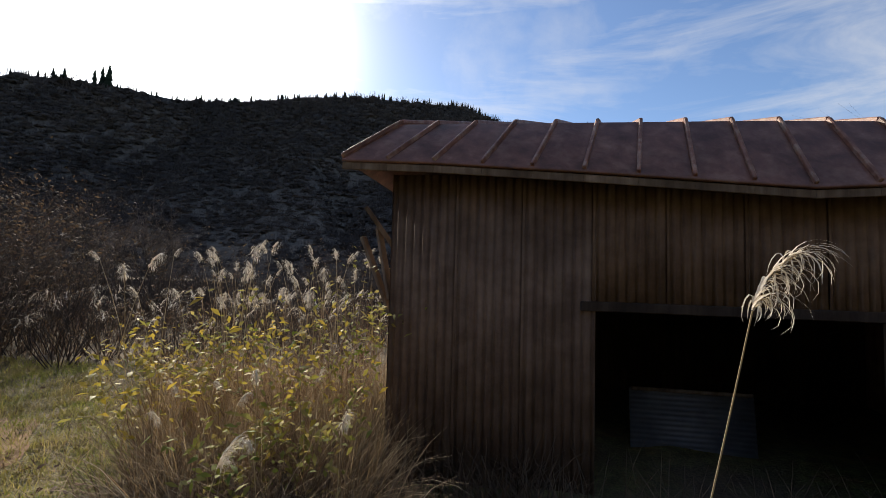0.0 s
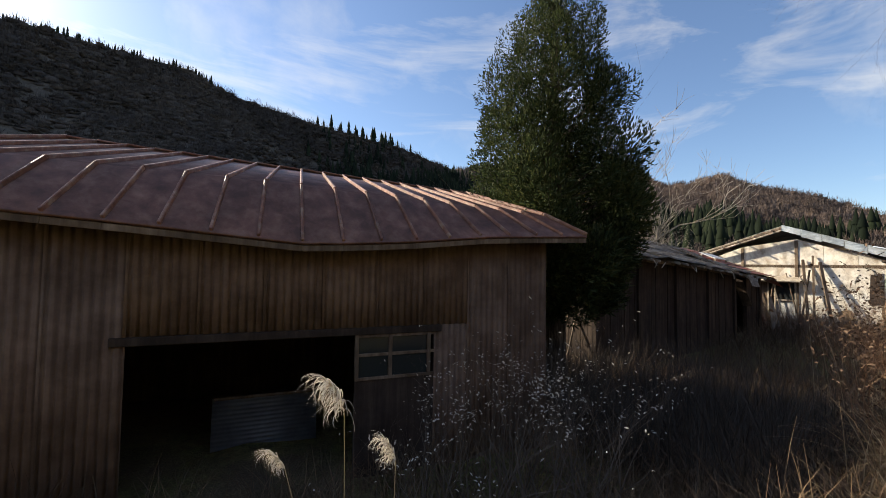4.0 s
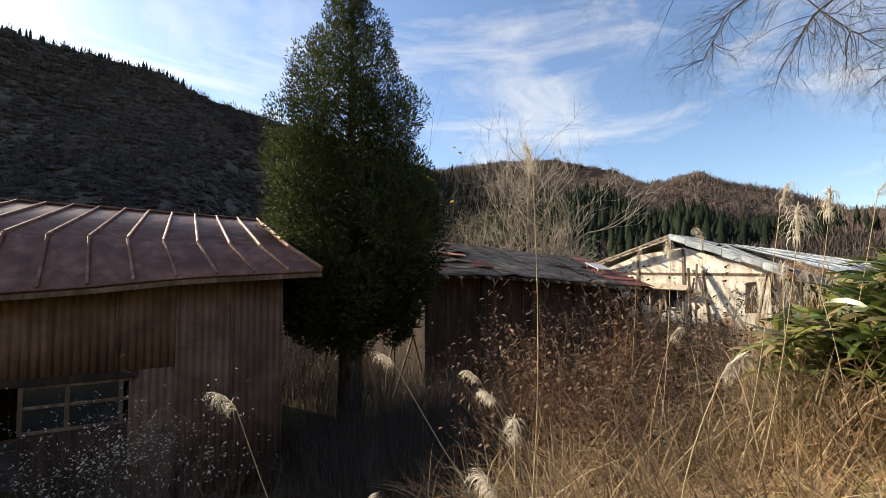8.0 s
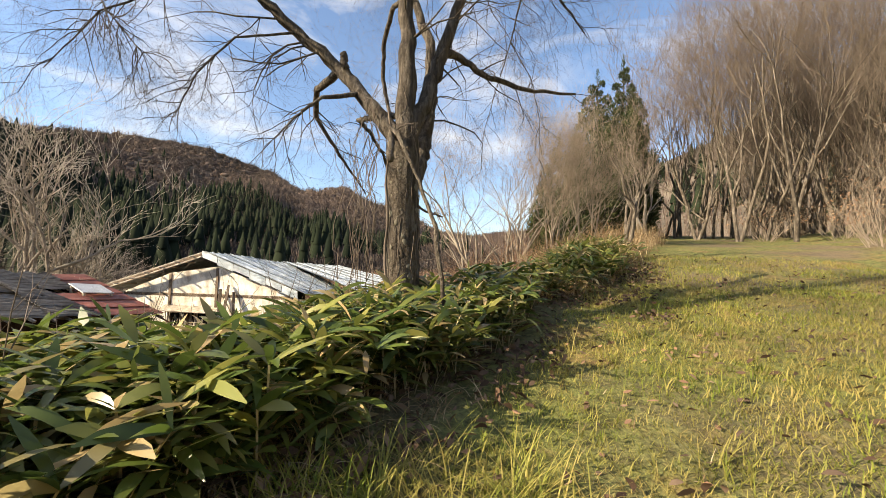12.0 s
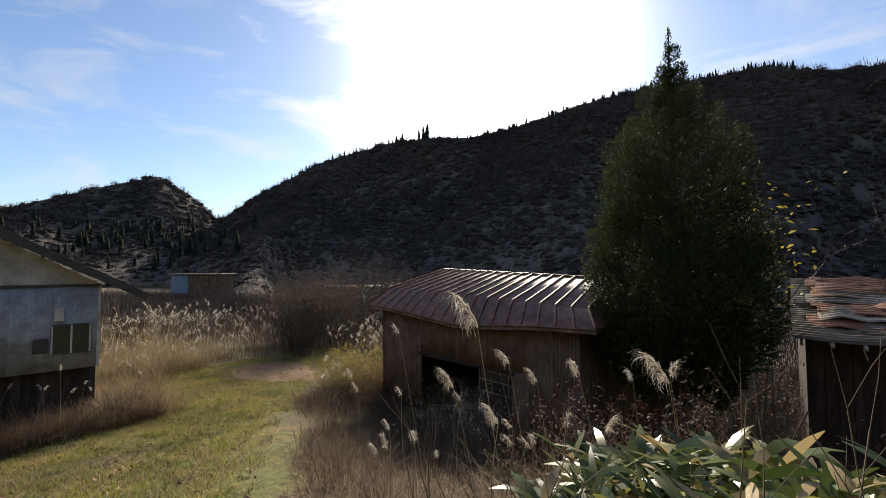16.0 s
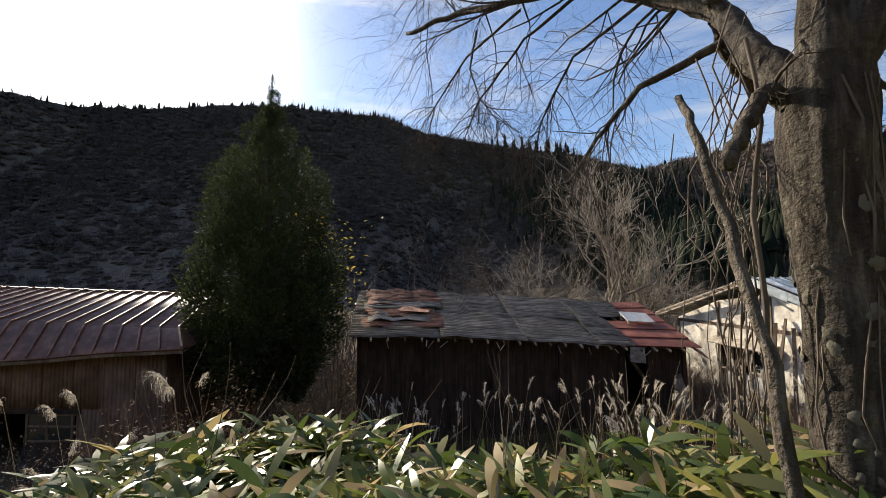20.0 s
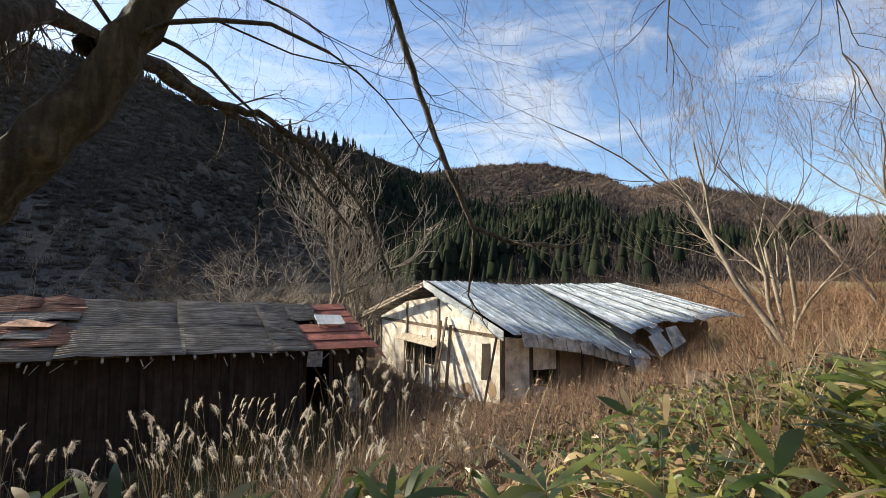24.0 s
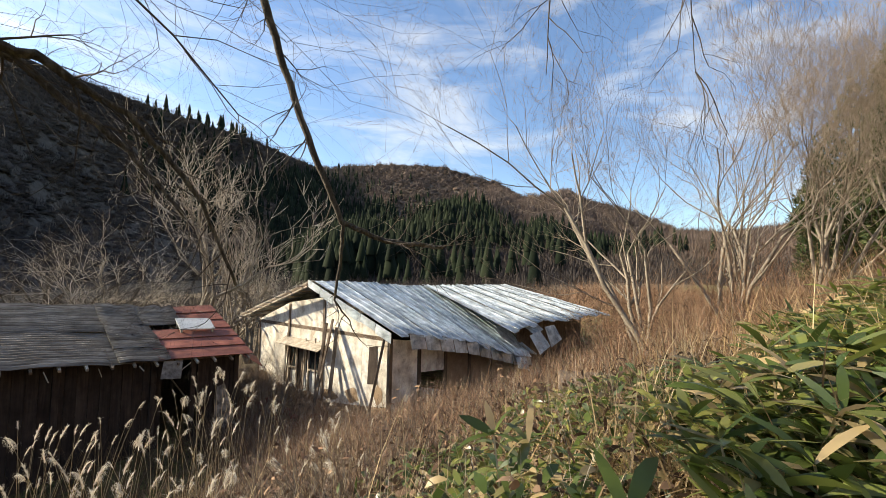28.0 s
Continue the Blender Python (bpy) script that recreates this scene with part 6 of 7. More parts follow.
def blades(name, p, r, mat, length, width, lean, droop, label, category, seg=3, per=1, jitter=0.05):
    """Stuff of curved blades, per blades round every place."""
    p = np.repeat(p, per, 0)
    n = len(p)
    p = p + np.concatenate([r.normal(0, jitter, (n, 2)), np.full((n, 1), -0.02)], 1)
    V, F, _ = ribbons(p, r.uniform(0, 6.28, n), r.uniform(*length, n), r.uniform(*width, n), r.uniform(*lean, n), r.uniform(*droop, n), seg, "blade")
    return np_thing(name, V, F, mat, label=label, category=category, kind="stuff")


def track(x, y):
    return y - road_y(x)


# ---- short turf on the track and the open lawn
p, r = scatter(300000, -9, 22, -14, 8, lambda x, y: clear_of(x, y) & ((track(x, y) < 1.3) | (x < -1.2)) & (np.hypot(x - 7, y + 4) < 17) & (wave(x * 0.8, y * 0.8) > -0.75)
               & (np.hypot((x + 7.0) / 2.3, (y - 4.2) / 1.7) > 1), 1)
blades("turf", p, r, "grass_green", (0.05, 0.15), (0.006, 0.013), (5, 50), (10, 60), "short yellowing green turf on track and lawn", "grass", 2)
p, r = scatter(60000, -9, 24, -14, 8, lambda x, y: clear_of(x, y) & ((track(x, y) < 1.3) | (x < -1.2)) & (wave(x * 0.6 + 2, y * 0.7) > -0.2) & (np.hypot((x + 7.0) / 2.3, (y - 4.2) / 1.7) > 0.8), 2)
blades("dry_turf", p, r, "grass_dry", (0.03, 0.11), (0.005, 0.011), (20, 75), (10, 50), "dead straw among the turf", "grass", 2)
# thick bright grass on the track itself
p, r = scatter(230000, 6.5, 17, -11.5, -4.6, lambda x, y: (track(x, y) < 1.9) & (track(x, y) > -2.6), 14)
blades("track_grass", p, r, "grass_green", (0.03, 0.11), (0.004, 0.008), (5, 70), (20, 90), "bright yellow-green grass growing on the track", "grass", 3)
p, r = scatter(60000, -4.5, 8, -6, 5, lambda x, y: clear_of(x, y) & (track(x, y) < 1.6) & (track(x, y) > -3.5), 15)
blades("lawn_grass", p, r, "grass_green", (0.06, 0.17), (0.006, 0.011), (5, 55), (20, 80), "yellow-green grass of the lawn", "grass", 2)
p, r = scatter(170, 8.3, 10.8, -6.4, -4.6, lambda x, y: (track(x, y) > 1.0) & (track(x, y) < 2.4), 19)
blades("verge_tufts", p, r, "grass_green", (0.2, 0.45), (0.006, 0.011), (5, 50), (30, 90), "bright long grass tufts by the marker post", "grass", 4, 30, 0.08)
p, r = scatter(150000, -10.5, -0.8, -2.2, 9.0, lambda x, y: clear_of(x, y) & (x < -0.62 * np.abs(y) - 0.2) & (np.hypot((x + 7.0) / 2.3, (y - 4.2) / 1.7) > 0.82), 70)
blades("lawn_grass", p, r, "grass_green", (0.05, 0.17), (0.006, 0.012), (5, 60), (20, 80), "bright yellow-green grass of the lawn beside the shed", "grass", 2)
# tufts and leaf litter that mottle the lawn
lawn = lambda x, y: clear_of(x, y) & ((track(x, y) < 1.9) | (x < -0.66 * np.abs(y))) & (np.hypot((x + 7.0) / 2.3, (y - 4.2) / 1.7) > 0.9)
for k, (mat, num, tall, lab) in enumerate((("grass_green", 2600, (0.08, 0.24), "small green grass tufts over the lawn"), ("grass_dry", 1300, (0.06, 0.2), "straw tufts over the lawn"), ("grass_dark", 1500, (0.05, 0.16), "brown withered tufts over the lawn"))):
    p, r = scatter(num * 2, -9, 8, -7, 7, lambda x, y: lawn(x, y) & (wave(x * 1.9 + 2 * k, y * 1.7 + k) > -0.2), 60 + k)
    blades("lawn_tufts", p, r, mat, tall, (0.008, 0.018), (5, 60), (20, 90), lab, "grass", 2, 14, 0.07)
p, r = scatter(5200, -7, 9, -8, 4, lambda x, y: lawn(x, y) & (wave(x * 0.9 + 1, y * 1.1) > -0.1), 64)
V, F, _ = ribbons(p + [0, 0, 0.04], r.uniform(0, 6.28, len(p)), r.uniform(0.05, 0.11, len(p)), 0.045, r.uniform(60, 100, len(p)), r.uniform(-20, 40, len(p)), 2, "leaf", r.uniform(-0.9, 0.9, len(p)))
np_thing("fallen_leaves", V, F, "dry_vine", label="fallen brown leaves scattered over the lawn", category="leaves", kind="stuff")
# withered grass against the pale house
p, r = scatter(900, -5.9, -3.4, -7.2, -1.1, lambda x, y: clear_of(x, y) & (y < -1.2 + (x + 4) * 0.2), 65)
blades("dead_grass", p, r, "grass_dark", (0.5, 1.3), (0.006, 0.013), (5, 45), (30, 110), "brown withered grass against the pale house", "grass", 4, 18, 0.12)
p, r = scatter(420, -8.5, -3.6, -2.4, -0.7, None, 66)
blades("dead_grass", p, r, "grass_dry", (0.5, 1.3), (0.006, 0.013), (5, 45), (30, 110), "dry grass clumps at the corner of the pale house", "grass", 4, 18, 0.14)
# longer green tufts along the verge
p, r = scatter(420, 3, 20, -11, 0, lambda x, y: (track(x, y) > 0.3) & (track(x, y) < 1.7) & off_camera_line(x, y, 0.55), 3)
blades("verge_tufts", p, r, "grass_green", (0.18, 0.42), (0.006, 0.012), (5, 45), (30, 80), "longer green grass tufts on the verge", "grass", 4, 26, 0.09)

# ---- bare patch of earth on the lawn
a = np.linspace(0, 2 * np.pi, 40, endpoint=False)
rings = []
for k in range(6):
    rr_ = (1 - k / 5) * (1 + 0.12 * np.sin(3 * a) + 0.08 * np.sin(7 * a + 1))
    x, y = -7.0 + 2.4 * rr_ * np.cos(a), 4.2 + 1.8 * rr_ * np.sin(a)
    rings.append(np.stack([x, y, ground_z(x, y) + 0.02], -1))
gi = np.arange(240).reshape(6, 40)
F = np.stack([gi[:-1], np.roll(gi, -1, 1)[:-1], np.roll(gi, -1, 1)[1:], gi[1:]], -1).reshape(-1, 4)
np_thing("earth_patch", np.concatenate(rings), F, "earth", label="patch of bare brown earth on the lawn", category="earth", kind="structure", smooth=True)

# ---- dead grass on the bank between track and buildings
bank = lambda x, y: clear_of(x, y) & (track(x, y) > 1.2) & off_camera_line(x, y, 0.7)
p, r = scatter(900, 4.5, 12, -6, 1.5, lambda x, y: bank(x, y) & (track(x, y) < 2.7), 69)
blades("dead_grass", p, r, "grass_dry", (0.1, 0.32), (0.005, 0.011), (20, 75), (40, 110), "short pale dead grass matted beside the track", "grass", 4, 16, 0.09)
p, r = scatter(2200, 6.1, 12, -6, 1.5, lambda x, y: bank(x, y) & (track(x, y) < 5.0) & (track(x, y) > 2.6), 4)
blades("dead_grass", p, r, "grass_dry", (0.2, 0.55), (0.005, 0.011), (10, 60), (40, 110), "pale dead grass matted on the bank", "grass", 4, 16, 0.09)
p, r = scatter(1250, 13.5, 26, -7.5, 3, lambda x, y: bank(x, y) & off_camera_line(x, y, 1.3) & (track(x, y) < 9.0 - 0.35 * (x - 14)) & (wave(x * 2.1, y * 2.3) > -0.45), 5)
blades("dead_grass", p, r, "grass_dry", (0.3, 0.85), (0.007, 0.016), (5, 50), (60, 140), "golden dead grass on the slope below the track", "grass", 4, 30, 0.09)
# pale stems added to stand in for sunlit highlights
p, r = scatter(520, 13.8, 24, -6.6, 2, lambda x, y: bank(x, y) & off_camera_line(x, y, 1.5), 91)
blades("bleached_stems", p, r, "twig_sunlit", (0.35, 0.95), (0.003, 0.006), (0, 45), (-10, 60), "bare stems standing in the slope, pale in colour for sunlit highlights", "grass", 3, 5, 0.12)
# dark stems added to stand in for shaded gaps in the straw
p, r = scatter(420, 14.5, 25, -6.0, 2, lambda x, y: bank(x, y) & off_camera_line(x, y, 1.6) & (wave(x * 1.2 + 4, y * 1.4) > -0.2), 92)
blades("dark_tangle", p, r, "twig_dark", (0.3, 0.8), (0.004, 0.010), (10, 80), (-20, 90), "dark tangled dead stems low in the slope, standing in for shaded gaps", "weeds", 4, 22, 0.18)
p, r = scatter(420, 15, 20, -6.5, -2, lambda x, y: bank(x, y) & off_camera_line(x, y, 1.2) & (wave(x * 1.5 + 2, y * 1.9) > 0.0), 67)
blades("green_tufts", p, r, "grass_green", (0.2, 0.5), (0.006, 0.012), (5, 55), (40, 110), "green tufts among the dead grass of the slope", "grass", 4, 16, 0.1)
p, r = scatter(500, 15, 24, -6.0, 0.5, lambda x, y: bank(x, y) & off_camera_line(x, y, 1.6), 68)
blades("dry_stems", p, r, "stalk", (0.5, 1.1), (0.004, 0.007), (0, 35), (0, 40), "pale dead stems standing in the slope", "grass", 3, 3, 0.1)
# weed colours darkened to stand in for shade before the buildings
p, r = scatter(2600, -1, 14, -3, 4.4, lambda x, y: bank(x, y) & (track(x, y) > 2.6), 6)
blades("dark_weeds", p, r, "grass_dark", (0.3, 0.95), (0.005, 0.013), (5, 45), (20, 100), "dark brown weeds before shed and barn, shade put into their colour", "weeds", 4, 12, 0.12)
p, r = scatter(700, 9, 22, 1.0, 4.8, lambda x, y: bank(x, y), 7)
blades("dark_weeds", p, r, "grass_dark", (0.4, 1.1), (0.005, 0.013), (5, 35), (20, 80), "dry stems before the barn, darkened in colour for the shade", "weeds", 4, 14, 0.12)
p, r = scatter(900, 6.6, 10.6, 6.5, 16, lambda x, y: clear_of(x, y), 16)
blades("dark_weeds", p, r, "twig_dark", (0.4, 1.3), (0.006, 0.014), (0, 30), (10, 60), "tall dark brush in the gap between shed and barn", "weeds", 4, 14, 0.16)
p, r = scatter(520, 2.2, 8.5, -3.2, 2.6, lambda x, y: clear_of(x, y) & (track(x, y) > 2.4), 17)
blades("dead_grass", p, r, "grass_dark", (0.25, 0.6), (0.005, 0.01), (5, 60), (40, 110), "brown tufts among the weeds below the track", "grass", 4, 14, 0.1)
# dark stems stand in for the deep shade by the cedar
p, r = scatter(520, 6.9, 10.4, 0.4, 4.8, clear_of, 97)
blades("dark_weeds", p, r, "twig_dark", (0.7, 1.7), (0.005, 0.011), (0, 35), (0, 90), "tall weeds beside the shed, darkened in colour for the shade there", "weeds", 4, 14, 0.16)
p, r = scatter(160, 6.9, 10.4, 0.2, 4.4, clear_of, 98)
blades("dark_weeds", p, r, "withered_leaf", (0.6, 1.5), (0.006, 0.014), (0, 40), (40, 130), "drooping brown weeds in the shade beside the shed", "weeds", 5, 14, 0.16)
# fallen brown leaves on the verge
p, r = scatter(1800, 5, 20, -9.5, -2, lambda x, y: (track(x, y) > 0.4) & (track(x, y) < 3.0), 8)
V, F, _ = ribbons(p + [0, 0, 0.025], r.uniform(0, 6.28, len(p)), r.uniform(0.04, 0.08, len(p)), 0.03, r.uniform(60, 95, len(p)), r.uniform(-20, 40, len(p)), 2, "leaf", r.uniform(-0.8, 0.8, len(p)))
np_thing("fallen_leaves", V, F, "dry_vine", label="fallen brown leaves on the verge", category="leaves", kind="stuff")


# ---- dwarf bamboo
def sasa_plants(p, r, height=(0.55, 1.0), size=1.05, stems=True):
    n = len(p)
    h = r.uniform(*height, n)
    az = r.uniform(0, 6.28, n)
    lean = r.uniform(0, 28, n)
    SV, SF, mid = ribbons(p - [0, 0, 0.03], az, h, 0.010, lean, r.uniform(0, 25, n), 4, "flat")
    groups = []
    for k, (at, num) in enumerate(((4, 6), (3, 4), (2, 2))):
        q = np.repeat(mid[:, at], num, 0)
        m = len(q)
        a = np.repeat(az, num) + np.tile(np.arange(num) * 2 * np.pi / num, n) + r.normal(0, 0.5, m)
        V, F, _ = ribbons(q, a, size * r.uniform(0.14, 0.29, m), size * r.uniform(0.028, 0.05, m), r.uniform(35, 85, m), r.uniform(15, 70, m), 4, "leaf", r.normal(0, 0.45, m))
        groups.append((V, F))
    return joined(*groups), (SV, SF)


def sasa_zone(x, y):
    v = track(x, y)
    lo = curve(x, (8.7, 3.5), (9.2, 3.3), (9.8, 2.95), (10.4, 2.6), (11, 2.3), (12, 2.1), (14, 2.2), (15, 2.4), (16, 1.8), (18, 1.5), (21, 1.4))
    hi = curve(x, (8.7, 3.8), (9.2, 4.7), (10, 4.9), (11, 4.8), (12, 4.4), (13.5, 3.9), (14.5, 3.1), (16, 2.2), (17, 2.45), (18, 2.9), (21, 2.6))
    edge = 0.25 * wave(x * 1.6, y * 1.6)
    return (v > lo + edge) & (v < hi + edge) & off_camera_line(x, y, 0.9) & (wave(x * 1.3 + 1, y * 1.3) > -0.8)


p, r = scatter(9500, 8.7, 21, -9.5, -2, sasa_zone, 9)
leaves, stems = sasa_plants(p, r, (0.26, 0.64), 1.15)
np_thing("dwarf_bamboo", *leaves, "sasa_leaf", label="dense knee-high dwarf bamboo with broad green leaves", category="bamboo", kind="stuff")
np_thing("bamboo_stems", *stems, "stalk", label="thin straw-coloured stems of the dwarf bamboo", category="bamboo", kind="stuff")


p, r = scatter(1100, 9.4, 12.2, -5.2, -2.6, lambda x, y: sasa_zone(x, y) & (track(x, y) > 2.6) & (track(x, y) < 4.2), 93)
leaves, stems = sasa_plants(p, r, (0.38, 0.66), 1.15)
np_thing("dwarf_bamboo", *leaves, "sasa_leaf", label="taller dwarf bamboo with large pale-edged leaves on the brow of the bank", category="bamboo", kind="stuff")
np_thing("bamboo_stems", *stems, "stalk", label="straw-coloured stems of the taller bamboo", category="bamboo", kind="stuff")


p, r = scatter(1100, 9.0, 11.2, -4.2, -2.4, lambda x, y: (track(x, y) > 3.8) & (track(x, y) < 4.7), 95)
leaves, stems = sasa_plants(p, r, (0.6, 0.88), 1.25)
np_thing("dwarf_bamboo", *leaves, "sasa_leaf", label="row of large-leaved dwarf bamboo along the brow of the bank", category="bamboo", kind="stuff")
np_thing("bamboo_stems", *stems, "stalk", label="stems of the bamboo along the brow", category="bamboo", kind="stuff")


def sasa_clump(x, y, num, rad, seed, label, height=(0.32, 0.7), size=1.1):
    r = np.random.default_rng(seed)
    z = float(ground_z(x, y))
    t = thing("bamboo_clump", pose(x, y, z), label, "bamboo", "bamboo clumps")
    q = r.normal(0, rad, (num, 2))
    p = np.concatenate([q, (ground_z(x + q[:, 0], y + q[:, 1]) - z)[:, None]], 1)
    lv, st = sasa_plants(p, r, height, size)
    np_thing("foliage", *lv, "sasa_leaf", t, kind="stuff")
    np_thing("stem_mass", *st, "stalk", t, kind="stuff")


for i, (x, y, num, rad) in enumerate(((17.2, -7.2, 16, 0.3), (18.2, -7.4, 22, 0.4), (16.7, -6.0, 4, 0.15), (17.6, -5.9, 4, 0.2),
                                       (9.8, -4.0, 16, 0.3), (13.4, -5.6, 12, 0.3), (20.0, -8.2, 24, 0.4), (19.2, -7.6, 24, 0.4))):
    sasa_clump(x, y, num, rad, 300 + i, "clump of broad-leaved dwarf bamboo with yellowing edges")


# ---- pampas grass
def plume_parts(r, n=70, size=0.26):
    """One drooping plume, foot at the origin: many silky threads off a short bent axis."""
    t = r.uniform(0, 1, n)
    base = np.stack([0.10 * t ** 2 * size / 0.26, 0 * t, t * size * 0.75], -1)
    return ribbons(base, r.normal(0, 0.6, n), size * r.uniform(0.35, 0.8, n), r.uniform(0.004, 0.009, n), r.uniform(0, 35, n), r.uniform(90, 230, n), 6, "blade")[:2]


PLUMES = [np_mesh("plume", *plume_parts(np.random.default_rng(400 + i), 110, s), "plume") for i, s in enumerate((0.24, 0.2, 0.28))]


def spike_parts(r, n=60, size=0.22):
    """A narrow upright plume, its threads lying close to the axis."""
    t = r.uniform(0, 1, n)
    base = np.stack([0.05 * t ** 2 * size / 0.22, 0 * t, t * size * 0.8], -1)
    return ribbons(base, r.normal(0, 0.9, n), size * r.uniform(0.2, 0.45, n), r.uniform(0.006, 0.012, n), r.uniform(4, 26, n), r.uniform(10, 70, n), 3, "blade")[:2]


SPIKES = [np_mesh("plume", *spike_parts(np.random.default_rng(430 + i), 60, s), "plume") for i, s in enumerate((0.24, 0.2, 0.28))]


def pampas(x, y, plumes, seed, label, blades_n=40, spread_m=0.12, h=(1.2, 1.7), blade_mat="grass_dry", group="pampas clumps", blade=(0.5, 1.3), heads=None, size=(0.45, 0.8)):
    """A clump: arching leaves, stalks and their plumes."""
    r = random.Random(seed)
    q = np.random.default_rng(seed)
    z = float(ground_z(x, y)) - 0.02
    t = thing("pampas_grass", pose(x, y, z), label, "pampas grass", group)
    if blades_n:
        b = np.concatenate([q.normal(0, spread_m, (blades_n, 2)), np.zeros((blades_n, 1))], 1)
        V, F, _ = ribbons(b, q.uniform(0, 6.28, blades_n), q.uniform(*blade, blades_n), q.uniform(0.006, 0.012, blades_n), q.uniform(5, 30, blades_n), q.uniform(50, 120, blades_n), 5, "blade")
        np_thing("foliage", V, F, blade_mat, t, kind="stuff")
    for k in range(plumes):
        a = r.uniform(0, 6.28)
        L = r.uniform(*h)
        d = r.uniform(0.02, 0.22)
        s = ([], [])
        bx, by = r.gauss(0, spread_m), r.gauss(0, spread_m)
        pts = [(bx + math.cos(a) * d * L * (i / 6) ** 2, by + math.sin(a) * d * L * (i / 6) ** 2, L * i / 6 * (1 - 0.1 * d)) for i in range(7)]
        tube(s, pts, [0.0038 - 0.0003 * i for i in range(7)], 5)
        np_thing("stalk", s[0], s[1], "stalk", t)
        share("plume", (heads or PLUMES)[k % 3], t, Matrix.Translation(pts[-1]) @ pose(0, 0, 0, 0, math.degrees(d) * 1.2, math.degrees(a)) @ Matrix.Scale(r.uniform(*size), 4))
    return t


def stalk_to(foot, tip, seed, scale=1.0, bow=0.06, turn=None, label="single dry pampas stalk with a pale silky plume"):
    """One stalk from a place on the ground to a plume at tip."""
    r = random.Random(seed)
    fz = float(ground_z(*foot)) - 0.02
    t = thing("pampas_stalk", pose(foot[0], foot[1], fz), label, "pampas grass", "single stalks")
    a, b = Vector((0, 0, 0)), Vector(tip) - Vector((foot[0], foot[1], fz))
    side = Vector((-b.y, b.x, 0)).normalized() * bow if Vector((b.x, b.y)).length > 1e-3 else Vector((bow, 0, 0))
    pts = [a.lerp(b, i / 8) + side * math.sin(math.pi * i / 8) for i in range(9)]
    s = ([], [])
    tube(s, pts, [0.0035 - 0.00018 * i for i in range(9)], 5)
    np_thing("stalk", s[0], s[1], "stalk", t)
    d = (pts[-1] - pts[-2]).normalized()
    rz = turn if turn is not None else math.degrees(math.atan2(d.y, d.x))
    share("plume", PLUMES[seed % 3], t, Matrix.Translation(pts[-1]) @ pose(0, 0, 0, 0, math.degrees(math.acos(max(-1, min(1, d.z)))) * 0.8, rz) @ Matrix.Scale(scale, 4))


stalk_to((0.56, 1.35), (0.75, 1.03, 1.43), 1, 1.0, 0.03, 0)
stalk_to((2.55, 0.75), (2.5, 0.5, 1.36), 2, 0.9, 0.03, 200)
stalk_to((2.75, 0.6), (2.75, 0.45, 1.1), 3, 0.7, 0.02, 190)
stalk_to((2.6, 0.9), (2.3, 0.75, 1.05), 4, 0.7, 0.04, 180)
stalk_to((5.9, -1.3), (5.44, -0.98, 1.84), 5, 0.6, 0.04, 180)
stalk_to((7.0, -1.6), (6.47, -0.82, 1.92), 6, 0.65, 0.05, 180)
stalk_to((7.9, -1.4), (7.27, -0.77, 1.68), 7, 0.8, 0.05, 180)
stalk_to((7.9, -1.5), (7.35, -0.9, 1.52), 8, 0.7, 0.05, 180)
stalk_to((7.8, -1.2), (7.5, -0.7, 1.45), 9, 0.7, 0.05, 180)
stalk_to((8.75, -3.4), (8.57, -3.56, 3.42), 10, 1.4, 0.03, 220)
stalk_to((7.9, -2.4), (7.76, -2.74, 2.72), 11, 0.8, 0.05, 200)
stalk_to((8.3, -1.6), (8.18, -1.89, 2.66), 13, 0.8, 0.04, 200)
stalk_to((9.6, -2.2), (9.49, -2.49, 2.98), 16, 1.3, 0.03, 200)
stalk_to((6.7, -1.8), (6.48, -2.12, 3.02), 12, 0.6, 0.05, 200)
stalk_to((8.3, -2.2), (8.23, -2.54, 2.96), 14, 0.6, 0.04, 230)
stalk_to((9.1, -2.5), (8.97, -2.85, 3.05), 15, 0.55, 0.04, 250)
stalk_to((9.5, -1.3), (9.34, -1.62, 2.84), 17, 0.6, 0.04, 60)
stalk_to((9.0, -0.9), (8.92, -1.2, 2.66), 18, 0.55, 0.03, 240)
stalk_to((9.0, -4.1), (8.95, -3.95, 3.0), 19, 0.6, 0.04, 200)
rr_ = random.Random(77)
# in front of the barn, pale against its dark wall
for i in range(54):
    x = rr_.uniform(11.0, 17.6)
    y = rr_.uniform(-2.5, 0.4) if x > 13.5 else rr_.uniform(-1.6, 0.8)
    lift = rr_.uniform(2.0, 2.75) - float(ground_z(x, y))
    pampas(x, y, rr_.choice((2, 3, 3, 4)), 500 + i, "dry pampas clump with small pale plumes before the barn", 90, 0.22, (max(0.8, lift - 0.5), max(1.0, min(lift, 2.5))), "grass_dry" if i % 3 == 0 else "grass_dark", heads=SPIKES if i % 4 else PLUMES, size=(0.4, 0.85))
for i in range(30):
    x, y = rr_.uniform(14.6, 18.4), rr_.uniform(-3.3, 0.2)
    lift = rr_.uniform(2.1, 2.8) - float(ground_z(x, y))
    pampas(x, y, rr_.choice((3, 4, 5)), 1300 + i, "dry weeds with many small pale plumes below the old tree", 110, 0.25, (max(0.7, lift - 0.7), max(0.9, min(lift, 2.5))), "grass_dry" if i % 3 == 0 else "withered_leaf", heads=SPIKES if i % 4 else PLUMES, size=(0.4, 0.85))
